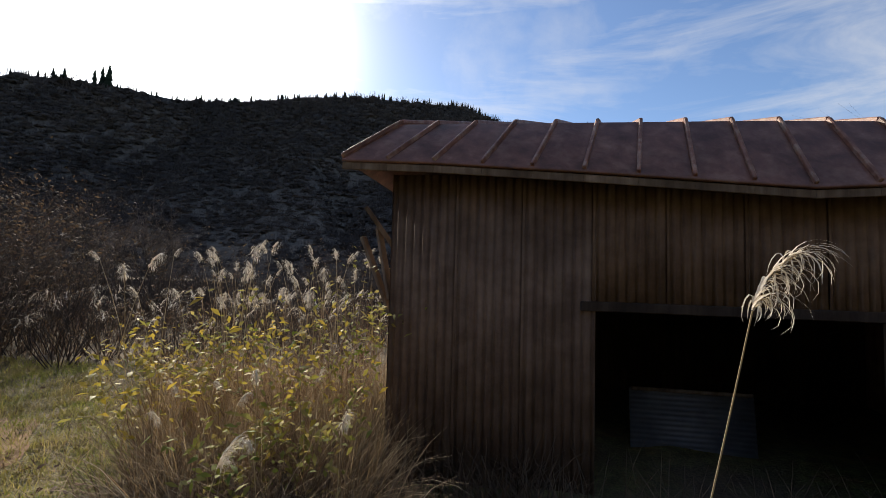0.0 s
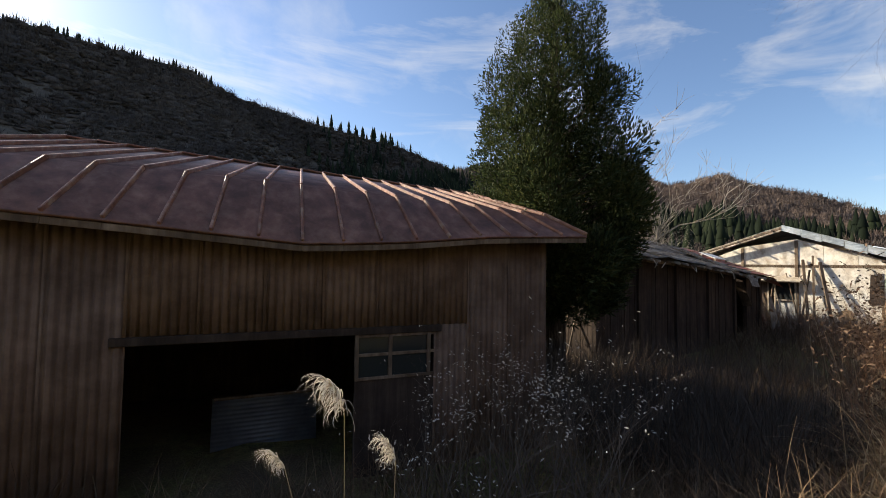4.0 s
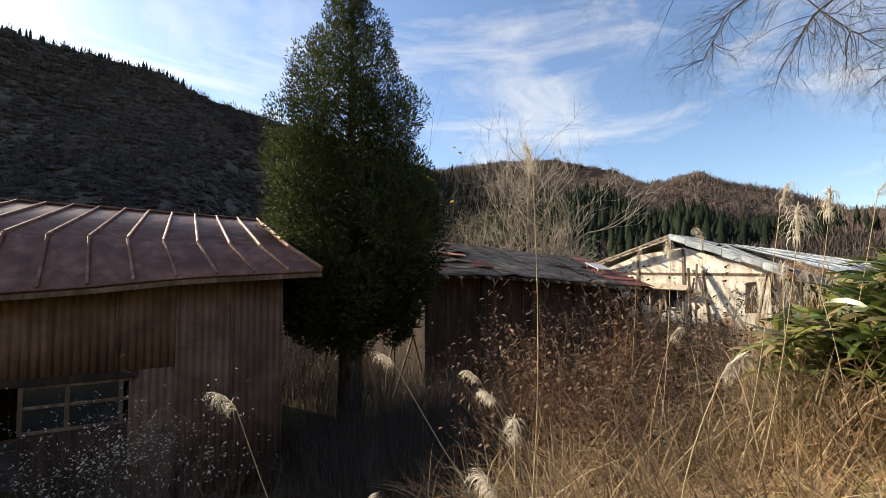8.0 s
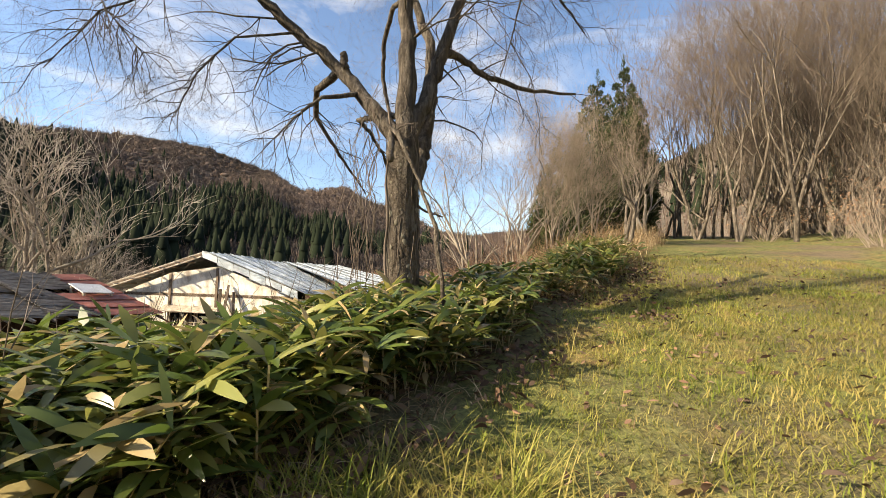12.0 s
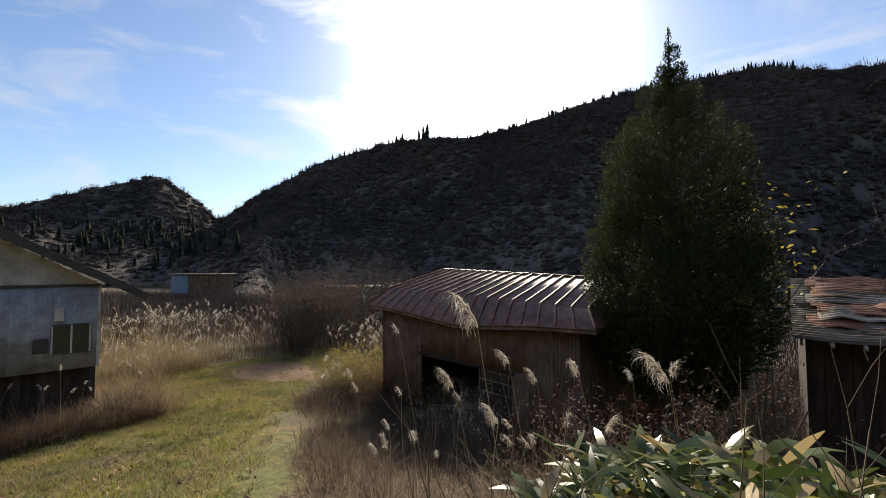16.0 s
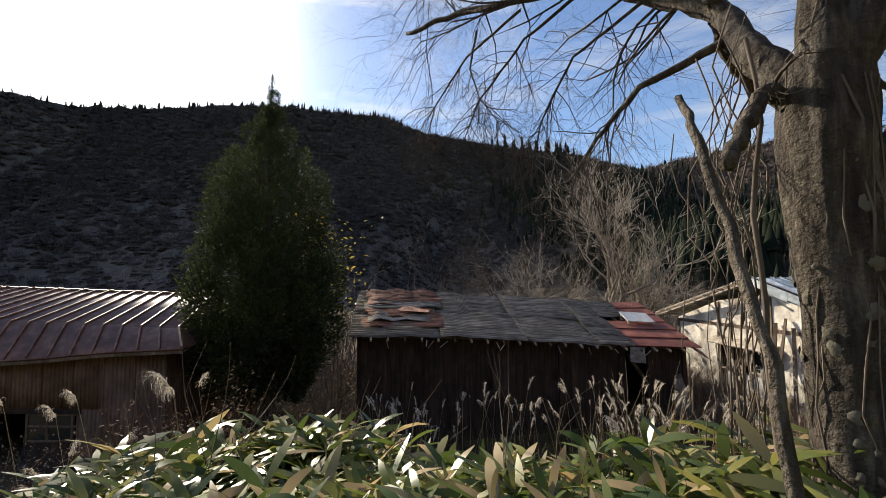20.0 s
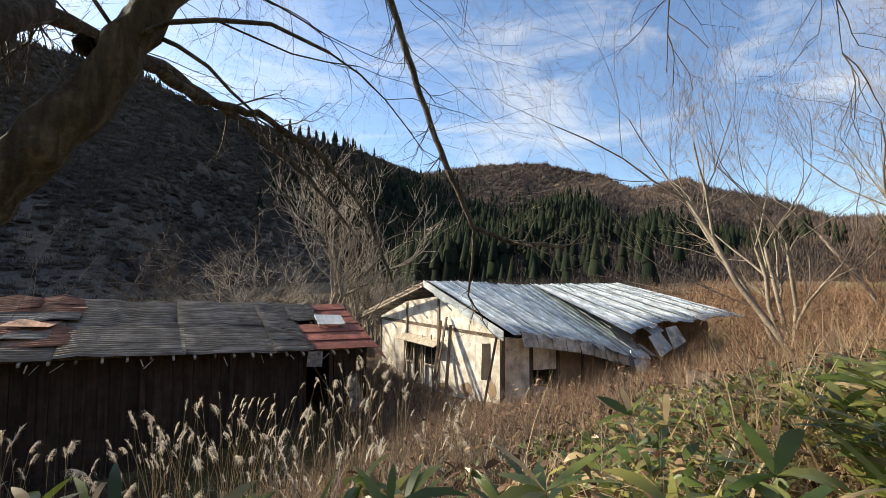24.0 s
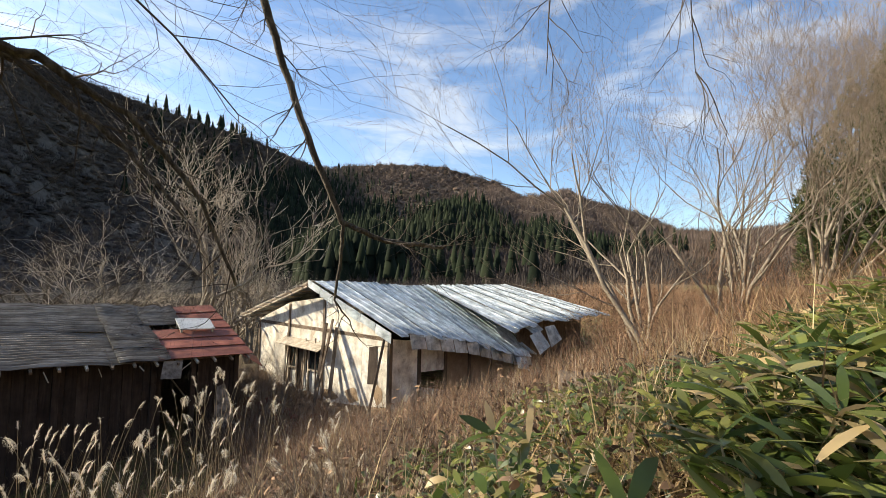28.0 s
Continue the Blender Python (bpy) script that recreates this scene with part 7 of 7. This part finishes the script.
# pale arching grass on the bank below the track
for i in range(13):
    x = rr_.uniform(5.6, 8.0)
    y = -2.3 - 0.75 * (x - 6.6) + rr_.uniform(-0.5, 0.7)
    pampas(x, y, rr_.choice((0, 0, 1)), 540 + i, "pale arching dry grass clump on the bank", 150, 0.2, (0.6, 1.0), blade=(0.25, 0.65))
for i in range(17):
    x = rr_.uniform(7.2, 9.0)
    y = -1.0 - 0.55 * (x - 7.1) + rr_.uniform(-0.9, 0.4)
    pampas(x, y, rr_.choice((0, 0, 1)), 1050 + i, "pale straw clump heaped on the bank", 190, 0.22, (1.1, 1.6), blade=(0.6, 1.3))
# beside and behind the shed, in the sun
for i in range(16):
    x, y = rr_.uniform(-3.6, -0.8), rr_.uniform(4.6, 7.5)
    pampas(x, y, rr_.choice((3, 4, 5)), 560 + i, "tall sunlit pampas clump beside the shed", 30, 0.16, (1.6, 2.4))
for i in range(30):
    x, y = rr_.uniform(-14, -2.5), rr_.uniform(-1.5, 11)
    if x < -10.5 or y > 8.3:
        pampas(x, y, rr_.choice((2, 3, 4)), 600 + i, "pale pampas clump at the far edge of the lawn", 34, 0.2, (0.8, 1.35))
for i in range(10):
    x, y = rr_.uniform(-4.2, -3.4), rr_.uniform(-6.5, -1.5)
    pampas(x, y, rr_.choice((1, 2, 2)), 650 + i, "dry pampas clump along the pale house wall", 40, 0.2, (0.9, 1.7), "grass_dark")
# a field of it farther off
rim = lambda x, y: (x < -10.5) | (y > 8.5)
p, r = scatter(3800, -32, -1.5, -2.2, 24, lambda x, y: rim(x, y) & (y < 4.0), 12)
blades("pampas_field", p, r, "grass_dry", (0.6, 1.35), (0.01, 0.02), (2, 25), (10, 60), "field of tall dry pampas grass", "grass", 3, 10, 0.25)
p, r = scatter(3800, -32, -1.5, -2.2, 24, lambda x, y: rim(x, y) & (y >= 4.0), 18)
# the darker grass copy stands in for this backlit part of the field
blades("pampas_field", p, r, "grass_dark", (0.4, 0.95), (0.008, 0.018), (2, 30), (10, 70), "field of brown withered grass, darkened in colour for shade", "grass", 3, 10, 0.25)
q, r = scatter(900, -28, -1.5, -2, 20, rim, 13)
n = len(q)
pv, pf = plume_parts(np.random.default_rng(1), 16, 0.34)
pv = pv * [1.6, 1.6, 1.0]
ca, sa = np.cos(r.uniform(0, 6.28, n)), np.sin(r.uniform(0, 6.28, n))
allv = np.stack([q[:, 0:1] + pv[None, :, 0] * ca[:, None] - pv[None, :, 1] * sa[:, None], q[:, 1:2] + pv[None, :, 0] * sa[:, None] + pv[None, :, 1] * ca[:, None],
                 q[:, 2:3] + r.uniform(0.6, 1.15, (n, 1)) + pv[None, :, 2]], -1)
np_thing("field_plumes", allv, (np.arange(n)[:, None, None] * len(pv) + pf[None]).reshape(-1, 4), "plume", label="pale plumes over the pampas field", category="grass", kind="stuff")


# ---- brush and shrubs
def shrub(x, y, height, rad, seed, label, twig="twig", leaf=None, leaves=0, leaf_size=0.06, stems=7, depth=3, spread_deg=34, name="shrub"):
    r = random.Random(seed)
    q = np.random.default_rng(seed)
    z = float(ground_z(x, y)) - 0.05
    t = thing(name, pose(x, y, z), label, "shrub")
    st, tw = ([], []), ([], [])
    for k in range(stems):
        a = 6.28 * k / stems + r.uniform(-0.4, 0.4)
        grow(st, tw, (0.3 * rad * math.cos(a) * r.random(), 0.3 * rad * math.sin(a) * r.random(), 0), (rad / height * math.cos(a), rad / height * math.sin(a), 1), height * 0.5, 0.011, depth, r, spread_deg, 0.05, 0.0, (2, 4), 0.66)
    V = st[0] + tw[0]
    F = list(st[1]) + [tuple(i + len(st[0]) for i in f) for f in tw[1]]
    np_thing("branchwork", V, F, twig, t, kind="stuff")
    if leaves:
        P = np.array(V)
        P = P[P[:, 2] > (0.55 if leaf == "plume" else 0.25) * P[:, 2].max()]
        P = P[q.integers(0, len(P), leaves)] + q.normal(0, 0.03, (leaves, 3))
        LV, LF, _ = ribbons(P, q.uniform(0, 6.28, leaves), leaf_size * q.uniform(0.7, 1.5, leaves), leaf_size * 0.5, q.uniform(30, 120, leaves), q.uniform(10, 70, leaves), 2, "leaf", q.normal(0, 0.6, leaves))
        np_thing("foliage", LV, LF, leaf, t, kind="stuff")
    return t


# sunlit yellowing bush at the shed's near corner
for i, (x, y, h, w) in enumerate(((-1.25, 3.9, 1.55, 0.7), (-1.9, 4.6, 1.7, 0.8), (-2.5, 4.1, 1.3, 0.7), (-1.1, 4.9, 1.9, 0.6), (-3.0, 5.2, 1.5, 0.8), (-1.2, 3.2, 1.0, 0.5))):
    shrub(x, y, h, w, 700 + i, "sunlit bush of yellowing leaves and dry stems beside the shed", "dry_vine", "yellow_leaf" if i % 2 == 0 else "grass_green", 420, 0.07, 9)
for i, (x, y) in enumerate(((-1.3, 3.0), (-0.9, 3.4), (-1.8, 3.3), (-2.3, 3.5), (-0.8, 2.7), (-1.5, 2.5))):
    pampas(x, y, 1 if i % 2 else 2, 720 + i, "brown dying grass clump at the shed corner", 120, 0.25, (0.8, 1.2))
thick = lambda x, y: clear_of(x, y) & (x > -0.66 * y) & (x < -0.6)
p, r = scatter(900, -3.6, -0.6, 3.2, 6.2, thick, 71)
blades("corner_grass", p, r, "grass_dry", (0.5, 1.25), (0.005, 0.011), (0, 30), (10, 80), "dense dry stems filling the bush beside the shed", "grass", 4, 16, 0.1)
p, r = scatter(700, -2.6, -0.3, 2.2, 3.6, lambda x, y: clear_of(x, y) & (x > -0.74 * y), 72)
blades("corner_grass", p, r, "grass_dark", (0.3, 0.8), (0.005, 0.011), (5, 50), (40, 120), "brown arching grass at the shed corner", "grass", 4, 16, 0.1)
# pale-fluffed weeds before the shed front
for i, (x, y, h, w) in enumerate(((4.3, 1.7, 1.75, 0.45), (4.9, 1.5, 1.9, 0.5), (3.9, 1.9, 1.5, 0.45), (5.3, 1.2, 1.8, 0.45), (5.0, 2.0, 1.7, 0.45))):
    shrub(x, y, h, w, 740 + i, "dry weed with small pale fluffy seed heads before the shed", "twig", "plume", 260, 0.026, 7)
# tall brown withered weeds on the bank
for i, (x, y, h) in enumerate(((8.1, -0.6, 2.1), (8.6, -0.2, 2.3), (8.9, -1.0, 2.2), (9.3, -0.6, 2.2), (9.7, -1.3, 2.0), (8.4, -1.1, 2.0), (9.0, -0.3, 2.2), (9.9, -0.7, 2.1))):
    shrub(x, y, h, 0.45, 760 + i, "tall withered brown weed with hanging dead leaves", "dry_vine", "withered_leaf", 700, 0.05, 10)
# rusty thicket uphill, around the bare trees
for i in range(26):
    x, y = rr_.uniform(20.5, 29), rr_.uniform(-7.0, -0.2)
    if y < -4.7 + 0.34 * (x - 22) and x > 22:
        shrub(x, y, rr_.uniform(1.5, 2.8), 1.0, 800 + i, "rust-brown dry thicket on the slope", "dry_vine", "withered_leaf", 300, 0.045, 11, 3, 40)
for i in range(20):
    x, y = rr_.uniform(18.5, 27), rr_.uniform(-4.5, 0.8)
    shrub(x, y, rr_.uniform(0.5, 1.0), 0.8, 840 + i, "low reddish dry brush before the ruined house", "dry_vine", None, 0, 0.05, 11, 3, 40)
# dark undergrowth between shed and barn
for i in range(11):
    x, y = rr_.uniform(7.2, 10.2), rr_.uniform(5.8, 11.5)
    shrub(x, y, rr_.uniform(1.4, 2.6), 0.9, 1000 + i, "dark leafless undergrowth between shed and barn", "twig_dark", "dry_vine", 60, 0.07, 9, 3, 36)
# bare shoots standing out of the bamboo
for i, (x, y) in enumerate(((9.3, -4.3), (9.7, -4.0), (10.1, -3.9), (10.5, -3.7), (11.2, -3.9), (9.0, -4.5), (11.8, -4.2), (12.4, -4.3))):
    shrub(x, y, rr_.uniform(1.0, 1.4), 0.25, 1020 + i, "thin bare shoot standing out of the dwarf bamboo", "twig", None, 0, 0.05, 2, 2, 30)
# brush in front of the house wall and behind the barn
for i in range(14):
    x, y = rr_.uniform(20.4, 22.1), rr_.uniform(3.0, 8.5)
    shrub(x, y, rr_.uniform(0.9, 1.8), 0.6, 870 + i, "tangled dry brush between barn and ruined house", "twig_pale", None, 0, 0.05, 8, 3, 40)
for i in range(26):
    x, y = rr_.uniform(-8, 34), rr_.uniform(12.5, 26)
    shrub(x, y, rr_.uniform(2.2, 4.0), 1.6, 890 + i, "leafless brown brush behind the buildings", "twig_dark", None, 0, 0.05, 12, 4, 38)
for i in range(16):
    x, y = rr_.uniform(-16, -2), rr_.uniform(13, 30)
    shrub(x, y, rr_.uniform(2.0, 3.6), 1.6, 920 + i, "leafless brown brush beyond the pampas field", "twig_dark", "grass_dark", 200, 0.1, 12, 4, 38)
for i in range(22):
    x, y = rr_.uniform(24, 48), rr_.uniform(-34, -17)
    shrub(x, y, rr_.uniform(2.0, 4.0), 1.8, 940 + i, "leafless brush at the foot of the hillside wood", "twig_pale", "dry_vine", 200, 0.1, 12, 4, 36)

for i in range(40):
    k = rr_.random()
    x, y = -8.6 - 7 * k + rr_.uniform(-1.5, 1.5), 6.2 + 5.5 * k + rr_.uniform(-1.0, 3.5)
    shrub(x, y, rr_.uniform(3.0, 4.6), 1.5, 1200 + i, "tall leafless brown brush closing the lawn", "twig_dark" if i % 3 else "twig", "grass_dark", 300, 0.08, 14, 3, 40)
for i in range(30):
    x, y = rr_.uniform(-13, -7.2), rr_.uniform(-0.8, 4.2)
    if x < -10.2 or y < 0.9:
        pampas(x, y, rr_.choice((3, 4, 5)), 1240 + i, "tall bright pampas clump behind the pale house", 110, 0.25, (2.1, 3.0), blade=(1.0, 2.3))
for i in range(24):
    x, y = rr_.uniform(-12.5, -1.5), rr_.uniform(8.2, 12.5)
    shrub(x, y, rr_.uniform(1.2, 2.2), 1.0, 980 + i, "bare brown brush at the end of the lawn", "twig_dark", "grass_dark", 160, 0.06, 10, 3, 40)
p, r = scatter(2600, -90, -13, -12, 34, lambda x, y: (x < -17) | (y > 8), 94)
blades("brushland", p, r, "hill_trees", (0.9, 2.2), (0.012, 0.04), (0, 30), (0, 40), "leafless brush over the fields beyond the lawn", "brush", 3, 14, 0.7)
# ---- wide brush behind everything, and the rusty thicket uphill
p, r = scatter(3200, -45, 60, 12, 50, lambda x, y: clear_of(x, y) & ~((x < -1) & (y < 13.5)), 30)
blades("brushland", p, r, "hill_trees", (1.0, 2.8), (0.012, 0.04), (0, 25), (0, 30), "leafless grey-brown brush covering the valley floor", "brush", 3, 12, 0.6)
p, r = scatter(900, 19.5, 34, -9.0, 1.2, lambda x, y: clear_of(x, y) & (track(x, y) > 2.0) & (y < -4.7 + 0.34 * (x - 22)) & (x > 21.5), 31)
blades("thicket", p, r, "dry_vine", (0.5, 1.7), (0.004, 0.010), (0, 60), (20, 150), "rust-brown thicket of dry canes and vines", "brush", 5, 46, 0.2)
p, r = scatter(1400, 16.8, 29, -5.2, 1.6, lambda x, y: clear_of(x, y) & off_camera_line(x, y, 2.5) & (track(x, y) > 4.5), 32)
blades("red_brush", p, r, "dry_vine", (0.25, 0.75), (0.004, 0.010), (0, 60), (20, 120), "reddish dry brush before the ruined house", "brush", 4, 32, 0.15)
p, r = scatter(700, 18, 28, -5.0, 1.6, lambda x, y: clear_of(x, y) & off_camera_line(x, y, 2.5) & (track(x, y) > 4.0), 96)
blades("red_brush", p, r, "withered_leaf", (0.3, 0.9), (0.005, 0.012), (0, 65), (20, 130), "dark red-brown dead canes before the ruined house", "brush", 4, 34, 0.2)
p, r = scatter(1500, 17, 40, -13, -6, lambda x, y: (track(x, y) > 1.2) & (track(x, y) < 4.0) & off_camera_line(x, y, 2.4), 33)
blades("tall_straw", p, r, "grass_dry", (0.5, 1.2), (0.006, 0.014), (0, 30), (10, 80), "tall sunlit straw along the uphill verge", "grass", 4, 14, 0.2)

p, r = scatter(2600, 29, 70, -9, 14, lambda x, y: clear_of(x, y) & (x - 27 > (y + 6) * 0.15) & (track(x, y) > 3), 34)
blades("far_brush", p, r, "dry_vine", (0.8, 2.4), (0.01, 0.03), (0, 45), (10, 90), "brown brush and small trees beyond the ruined house", "brush", 3, 12, 0.5)
p, r = scatter(1100, 19.0, 22.7, -0.5, 8.8, lambda x, y: clear_of(x, y), 37)
blades("tangled_brush", p, r, "dry_vine", (0.35, 1.15), (0.005, 0.011), (0, 55), (10, 120), "tangled red-brown brush against the ruined house", "brush", 4, 16, 0.2)
p, r = scatter(500, 19.0, 22.7, -0.5, 8.8, lambda x, y: clear_of(x, y), 38)
blades("tangled_brush", p, r, "twig_pale", (0.5, 1.5), (0.004, 0.009), (0, 50), (0, 60), "pale dead stems against the ruined house", "brush", 4, 6, 0.2)
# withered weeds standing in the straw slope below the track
slope = lambda x, y: clear_of(x, y) & off_camera_line(x, y, 1.8) & (track(x, y) > 2.2)
p, r = scatter(650, 12.5, 21, -5.2, 1.5, slope, 41)
blades("withered_weeds", p, r, "twig_dark", (0.25, 0.8), (0.004, 0.009), (0, 50), (0, 70), "dark withered weed stalks in the straw", "weeds", 3, 8, 0.12)
p, r = scatter(700, 12.5, 21, -5.2, 1.5, slope, 42)
blades("withered_weeds", p, r, "dry_vine", (0.2, 0.6), (0.008, 0.022), (10, 70), (30, 140), "curled brown weed leaves in the straw", "weeds", 4, 12, 0.14)
p, r = scatter(260, 12.5, 21, -5.2, 1.5, slope, 43)
blades("withered_weeds", p, r, "twig_pale", (0.4, 1.0), (0.004, 0.008), (0, 40), (0, 50), "pale dead stalks in the straw", "weeds", 3, 7, 0.12)
p, r = scatter(260, 12.5, 21, -5.2, 1.5, slope, 44)
blades("withered_weeds", p, r, "dry_vine", (0.25, 0.55), (0.03, 0.06), (5, 75), (40, 160), "broad withered brown leaves in clumps on the slope", "weeds", 4, 14, 0.12)
p, r = scatter(190, 12.5, 21, -5.2, 1.5, slope, 45)
blades("withered_weeds", p, r, "grass_dry", (0.25, 0.6), (0.025, 0.05), (5, 75), (40, 150), "pale broad dry leaves in clumps on the slope", "weeds", 4, 12, 0.12)
p, r = scatter(160, 12.5, 21, -5.2, 1.5, slope, 46)
blades("withered_weeds", p, r, "grass_dark", (0.2, 0.5), (0.03, 0.06), (5, 80), (40, 150), "dark rotten leaves in clumps on the slope", "weeds", 4, 16, 0.13)
for i in range(26):
    x, y = rr_.uniform(15.5, 21), rr_.uniform(-4.4, 0.8)
    if track(x, y) > 2.6:
        shrub(x, y, rr_.uniform(0.6, 1.2), 0.4, 1100 + i, "low tangled dry brush on the straw slope", "twig", "dry_vine", 50, 0.06, 6, 3, 42)
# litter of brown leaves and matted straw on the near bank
near = lambda x, y: (track(x, y) > 1.7) & (track(x, y) < 3.6) & off_camera_line(x, y, 0.7)
p, r = scatter(9000, 5.5, 11, -6.2, -1.5, near, 35)
V, F, _ = ribbons(p + [0, 0, 0.03], r.uniform(0, 6.28, len(p)), r.uniform(0.05, 0.12, len(p)), 0.05, r.uniform(55, 100, len(p)), r.uniform(-20, 50, len(p)), 2, "leaf", r.uniform(-0.9, 0.9, len(p)))
np_thing("leaf_litter", V, F, "dry_vine", label="thick litter of brown dead leaves on the bank", category="leaves", kind="stuff")
p, r = scatter(1300, 5.5, 11, -6.2, -1.5, near, 36)
blades("matted_straw", p, r, "grass_dry", (0.2, 0.5), (0.005, 0.011), (40, 85), (20, 70), "flattened straw on the bank", "grass", 3, 10, 0.1)

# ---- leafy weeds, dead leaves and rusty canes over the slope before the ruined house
p, r = scatter(420, 16.2, 20.2, -6.4, -3.9, lambda x, y: clear_of(x, y) & off_camera_line(x, y, 1.3) & (wave(x * 1.7 + 3, y * 1.5) > -0.35), 101)
p = np.repeat(p, 14, 0) + np.concatenate([r.normal(0, 0.14, (len(p) * 14, 2)), r.uniform(0.05, 0.42, (len(p) * 14, 1))], 1)
n = len(p)
V, F, _ = ribbons(p, r.uniform(0, 6.28, n), r.uniform(0.07, 0.17, n), r.uniform(0.03, 0.065, n), r.uniform(30, 95, n), r.uniform(10, 70, n), 3, "leaf", r.normal(0, 0.5, n))
np_thing("leafy_weeds", V, F, "sasa_leaf", label="low broad-leaved green weeds over the slope", category="weeds", kind="stuff")
p, r = scatter(900, 14.8, 21.0, -6.4, -1.0, lambda x, y: clear_of(x, y) & off_camera_line(x, y, 1.2), 102)
p = np.repeat(p, 7, 0) + np.concatenate([r.normal(0, 0.16, (len(p) * 7, 2)), r.uniform(0.03, 0.5, (len(p) * 7, 1))], 1)
n = len(p)
V, F, _ = ribbons(p, r.uniform(0, 6.28, n), r.uniform(0.05, 0.13, n), r.uniform(0.02, 0.05, n), r.uniform(20, 130, n), r.uniform(20, 110, n), 3, "leaf", r.normal(0, 0.8, n))
np_thing("dead_leaves", V, F, "withered_leaf", label="curled brown dead leaves caught in the weeds of the slope", category="leaves", kind="stuff")
p, r = scatter(300, 15.6, 23.5, -4.6, 1.0, lambda x, y: clear_of(x, y) & off_camera_line(x, y, 1.8) & (wave(x * 0.9, y * 1.1 + 2) > -0.25), 103)
blades("rusty_canes", p, r, "dry_vine", (0.4, 1.25), (0.006, 0.012), (0, 55), (0, 110), "red-brown dry canes on the slope", "brush", 5, 30, 0.2)
# litter and dead leaves along the foot of the dwarf bamboo
p, r = scatter(2600, 8.2, 20, -9.5, -2.5, lambda x, y: (track(x, y) > 0.7) & (track(x, y) < 3.0) & off_camera_line(x, y, 0.5), 104)
p = np.repeat(p, 4, 0) + np.concatenate([r.normal(0, 0.12, (len(p) * 4, 2)), r.uniform(0.01, 0.12, (len(p) * 4, 1))], 1)
n = len(p)
V, F, _ = ribbons(p, r.uniform(0, 6.28, n), r.uniform(0.05, 0.14, n), r.uniform(0.02, 0.045, n), r.uniform(55, 110, n), r.uniform(10, 90, n), 3, "leaf", r.normal(0, 0.8, n))
np_thing("dead_leaves", V, F, "withered_leaf", label="brown dead leaves strewn along the foot of the bamboo", category="leaves", kind="stuff")

# brown leaves blown over the lawn and the track
p, r = scatter(9000, -9, 22, -13, 7, lambda x, y: clear_of(x, y) & ((track(x, y) < 1.5) | (x < -1.0)) & (wave(x * 0.7 + 5, y * 0.9) > -0.5), 105)
n = len(p)
V, F, _ = ribbons(p + np.concatenate([np.zeros((n, 2)), r.uniform(0.02, 0.1, (n, 1))], 1), r.uniform(0, 6.28, n), r.uniform(0.04, 0.10, n), r.uniform(0.02, 0.04, n), r.uniform(60, 110, n), r.uniform(10, 80, n), 3, "leaf", r.normal(0, 0.7, n))
np_thing("fallen_leaves", V, F, "withered_leaf", label="brown leaves scattered over lawn and track", category="leaves", kind="stuff")

# ---- small things by the track
stone = thing("marker_stone", pose(9.92, -5.52, float(ground_z(9.92, -5.52)) - 0.03, 4, -5, 20), "small pale weathered marker post in the verge", "post")
bm = box_bm(-0.045, 0.045, -0.04, 0.04, 0, 0.16, 0.014)
for v in bm.verts:
    v.co += Vector((noise.noise(v.co * 9), noise.noise(v.co * 9 + Vector((5, 0, 0))), 0)) * 0.012
part("post", bm, "stone", stone)
tb = thing("stone_slab", pose(20.5, -4.75, float(ground_z(20.5, -4.75)) - 0.12, 0, 0, 25), "flat weathered slab on pale stones in the dry grass", "slab")
bm = box_bm(-0.75, 0.75, -0.4, 0.4, 0.38, 0.44, 0.02)
part("top", bm, "old_wood", tb)
for q in ((-0.6, -0.2), (0.55, -0.25), (0.0, 0.25)):
    part("support", box_bm(q[0] - 0.14, q[0] + 0.14, q[1] - 0.12, q[1] + 0.12, -0.1, 0.379, 0.04), "stone", tb)
far = thing("far_shed", pose(-60, 22, 0.9, 0, 0, 30), "distant low shed with a blue tarpaulin beyond the field", "shed")
part("wall", box_bm(-2.5, 5.5, -1.5, 1.5, -1.5, 2.2, 0.03), "old_wood", far)
part("tarp", box_bm(-2.6, 0.2, -1.6, -1.5, -0.6, 2.1, 0.02), "tarp_blue", far, "faded blue tarpaulin")
part("roof", box_bm(-2.9, 5.9, -1.9, 1.9, 2.2, 2.4, 0.04), "grey_sheet", far)
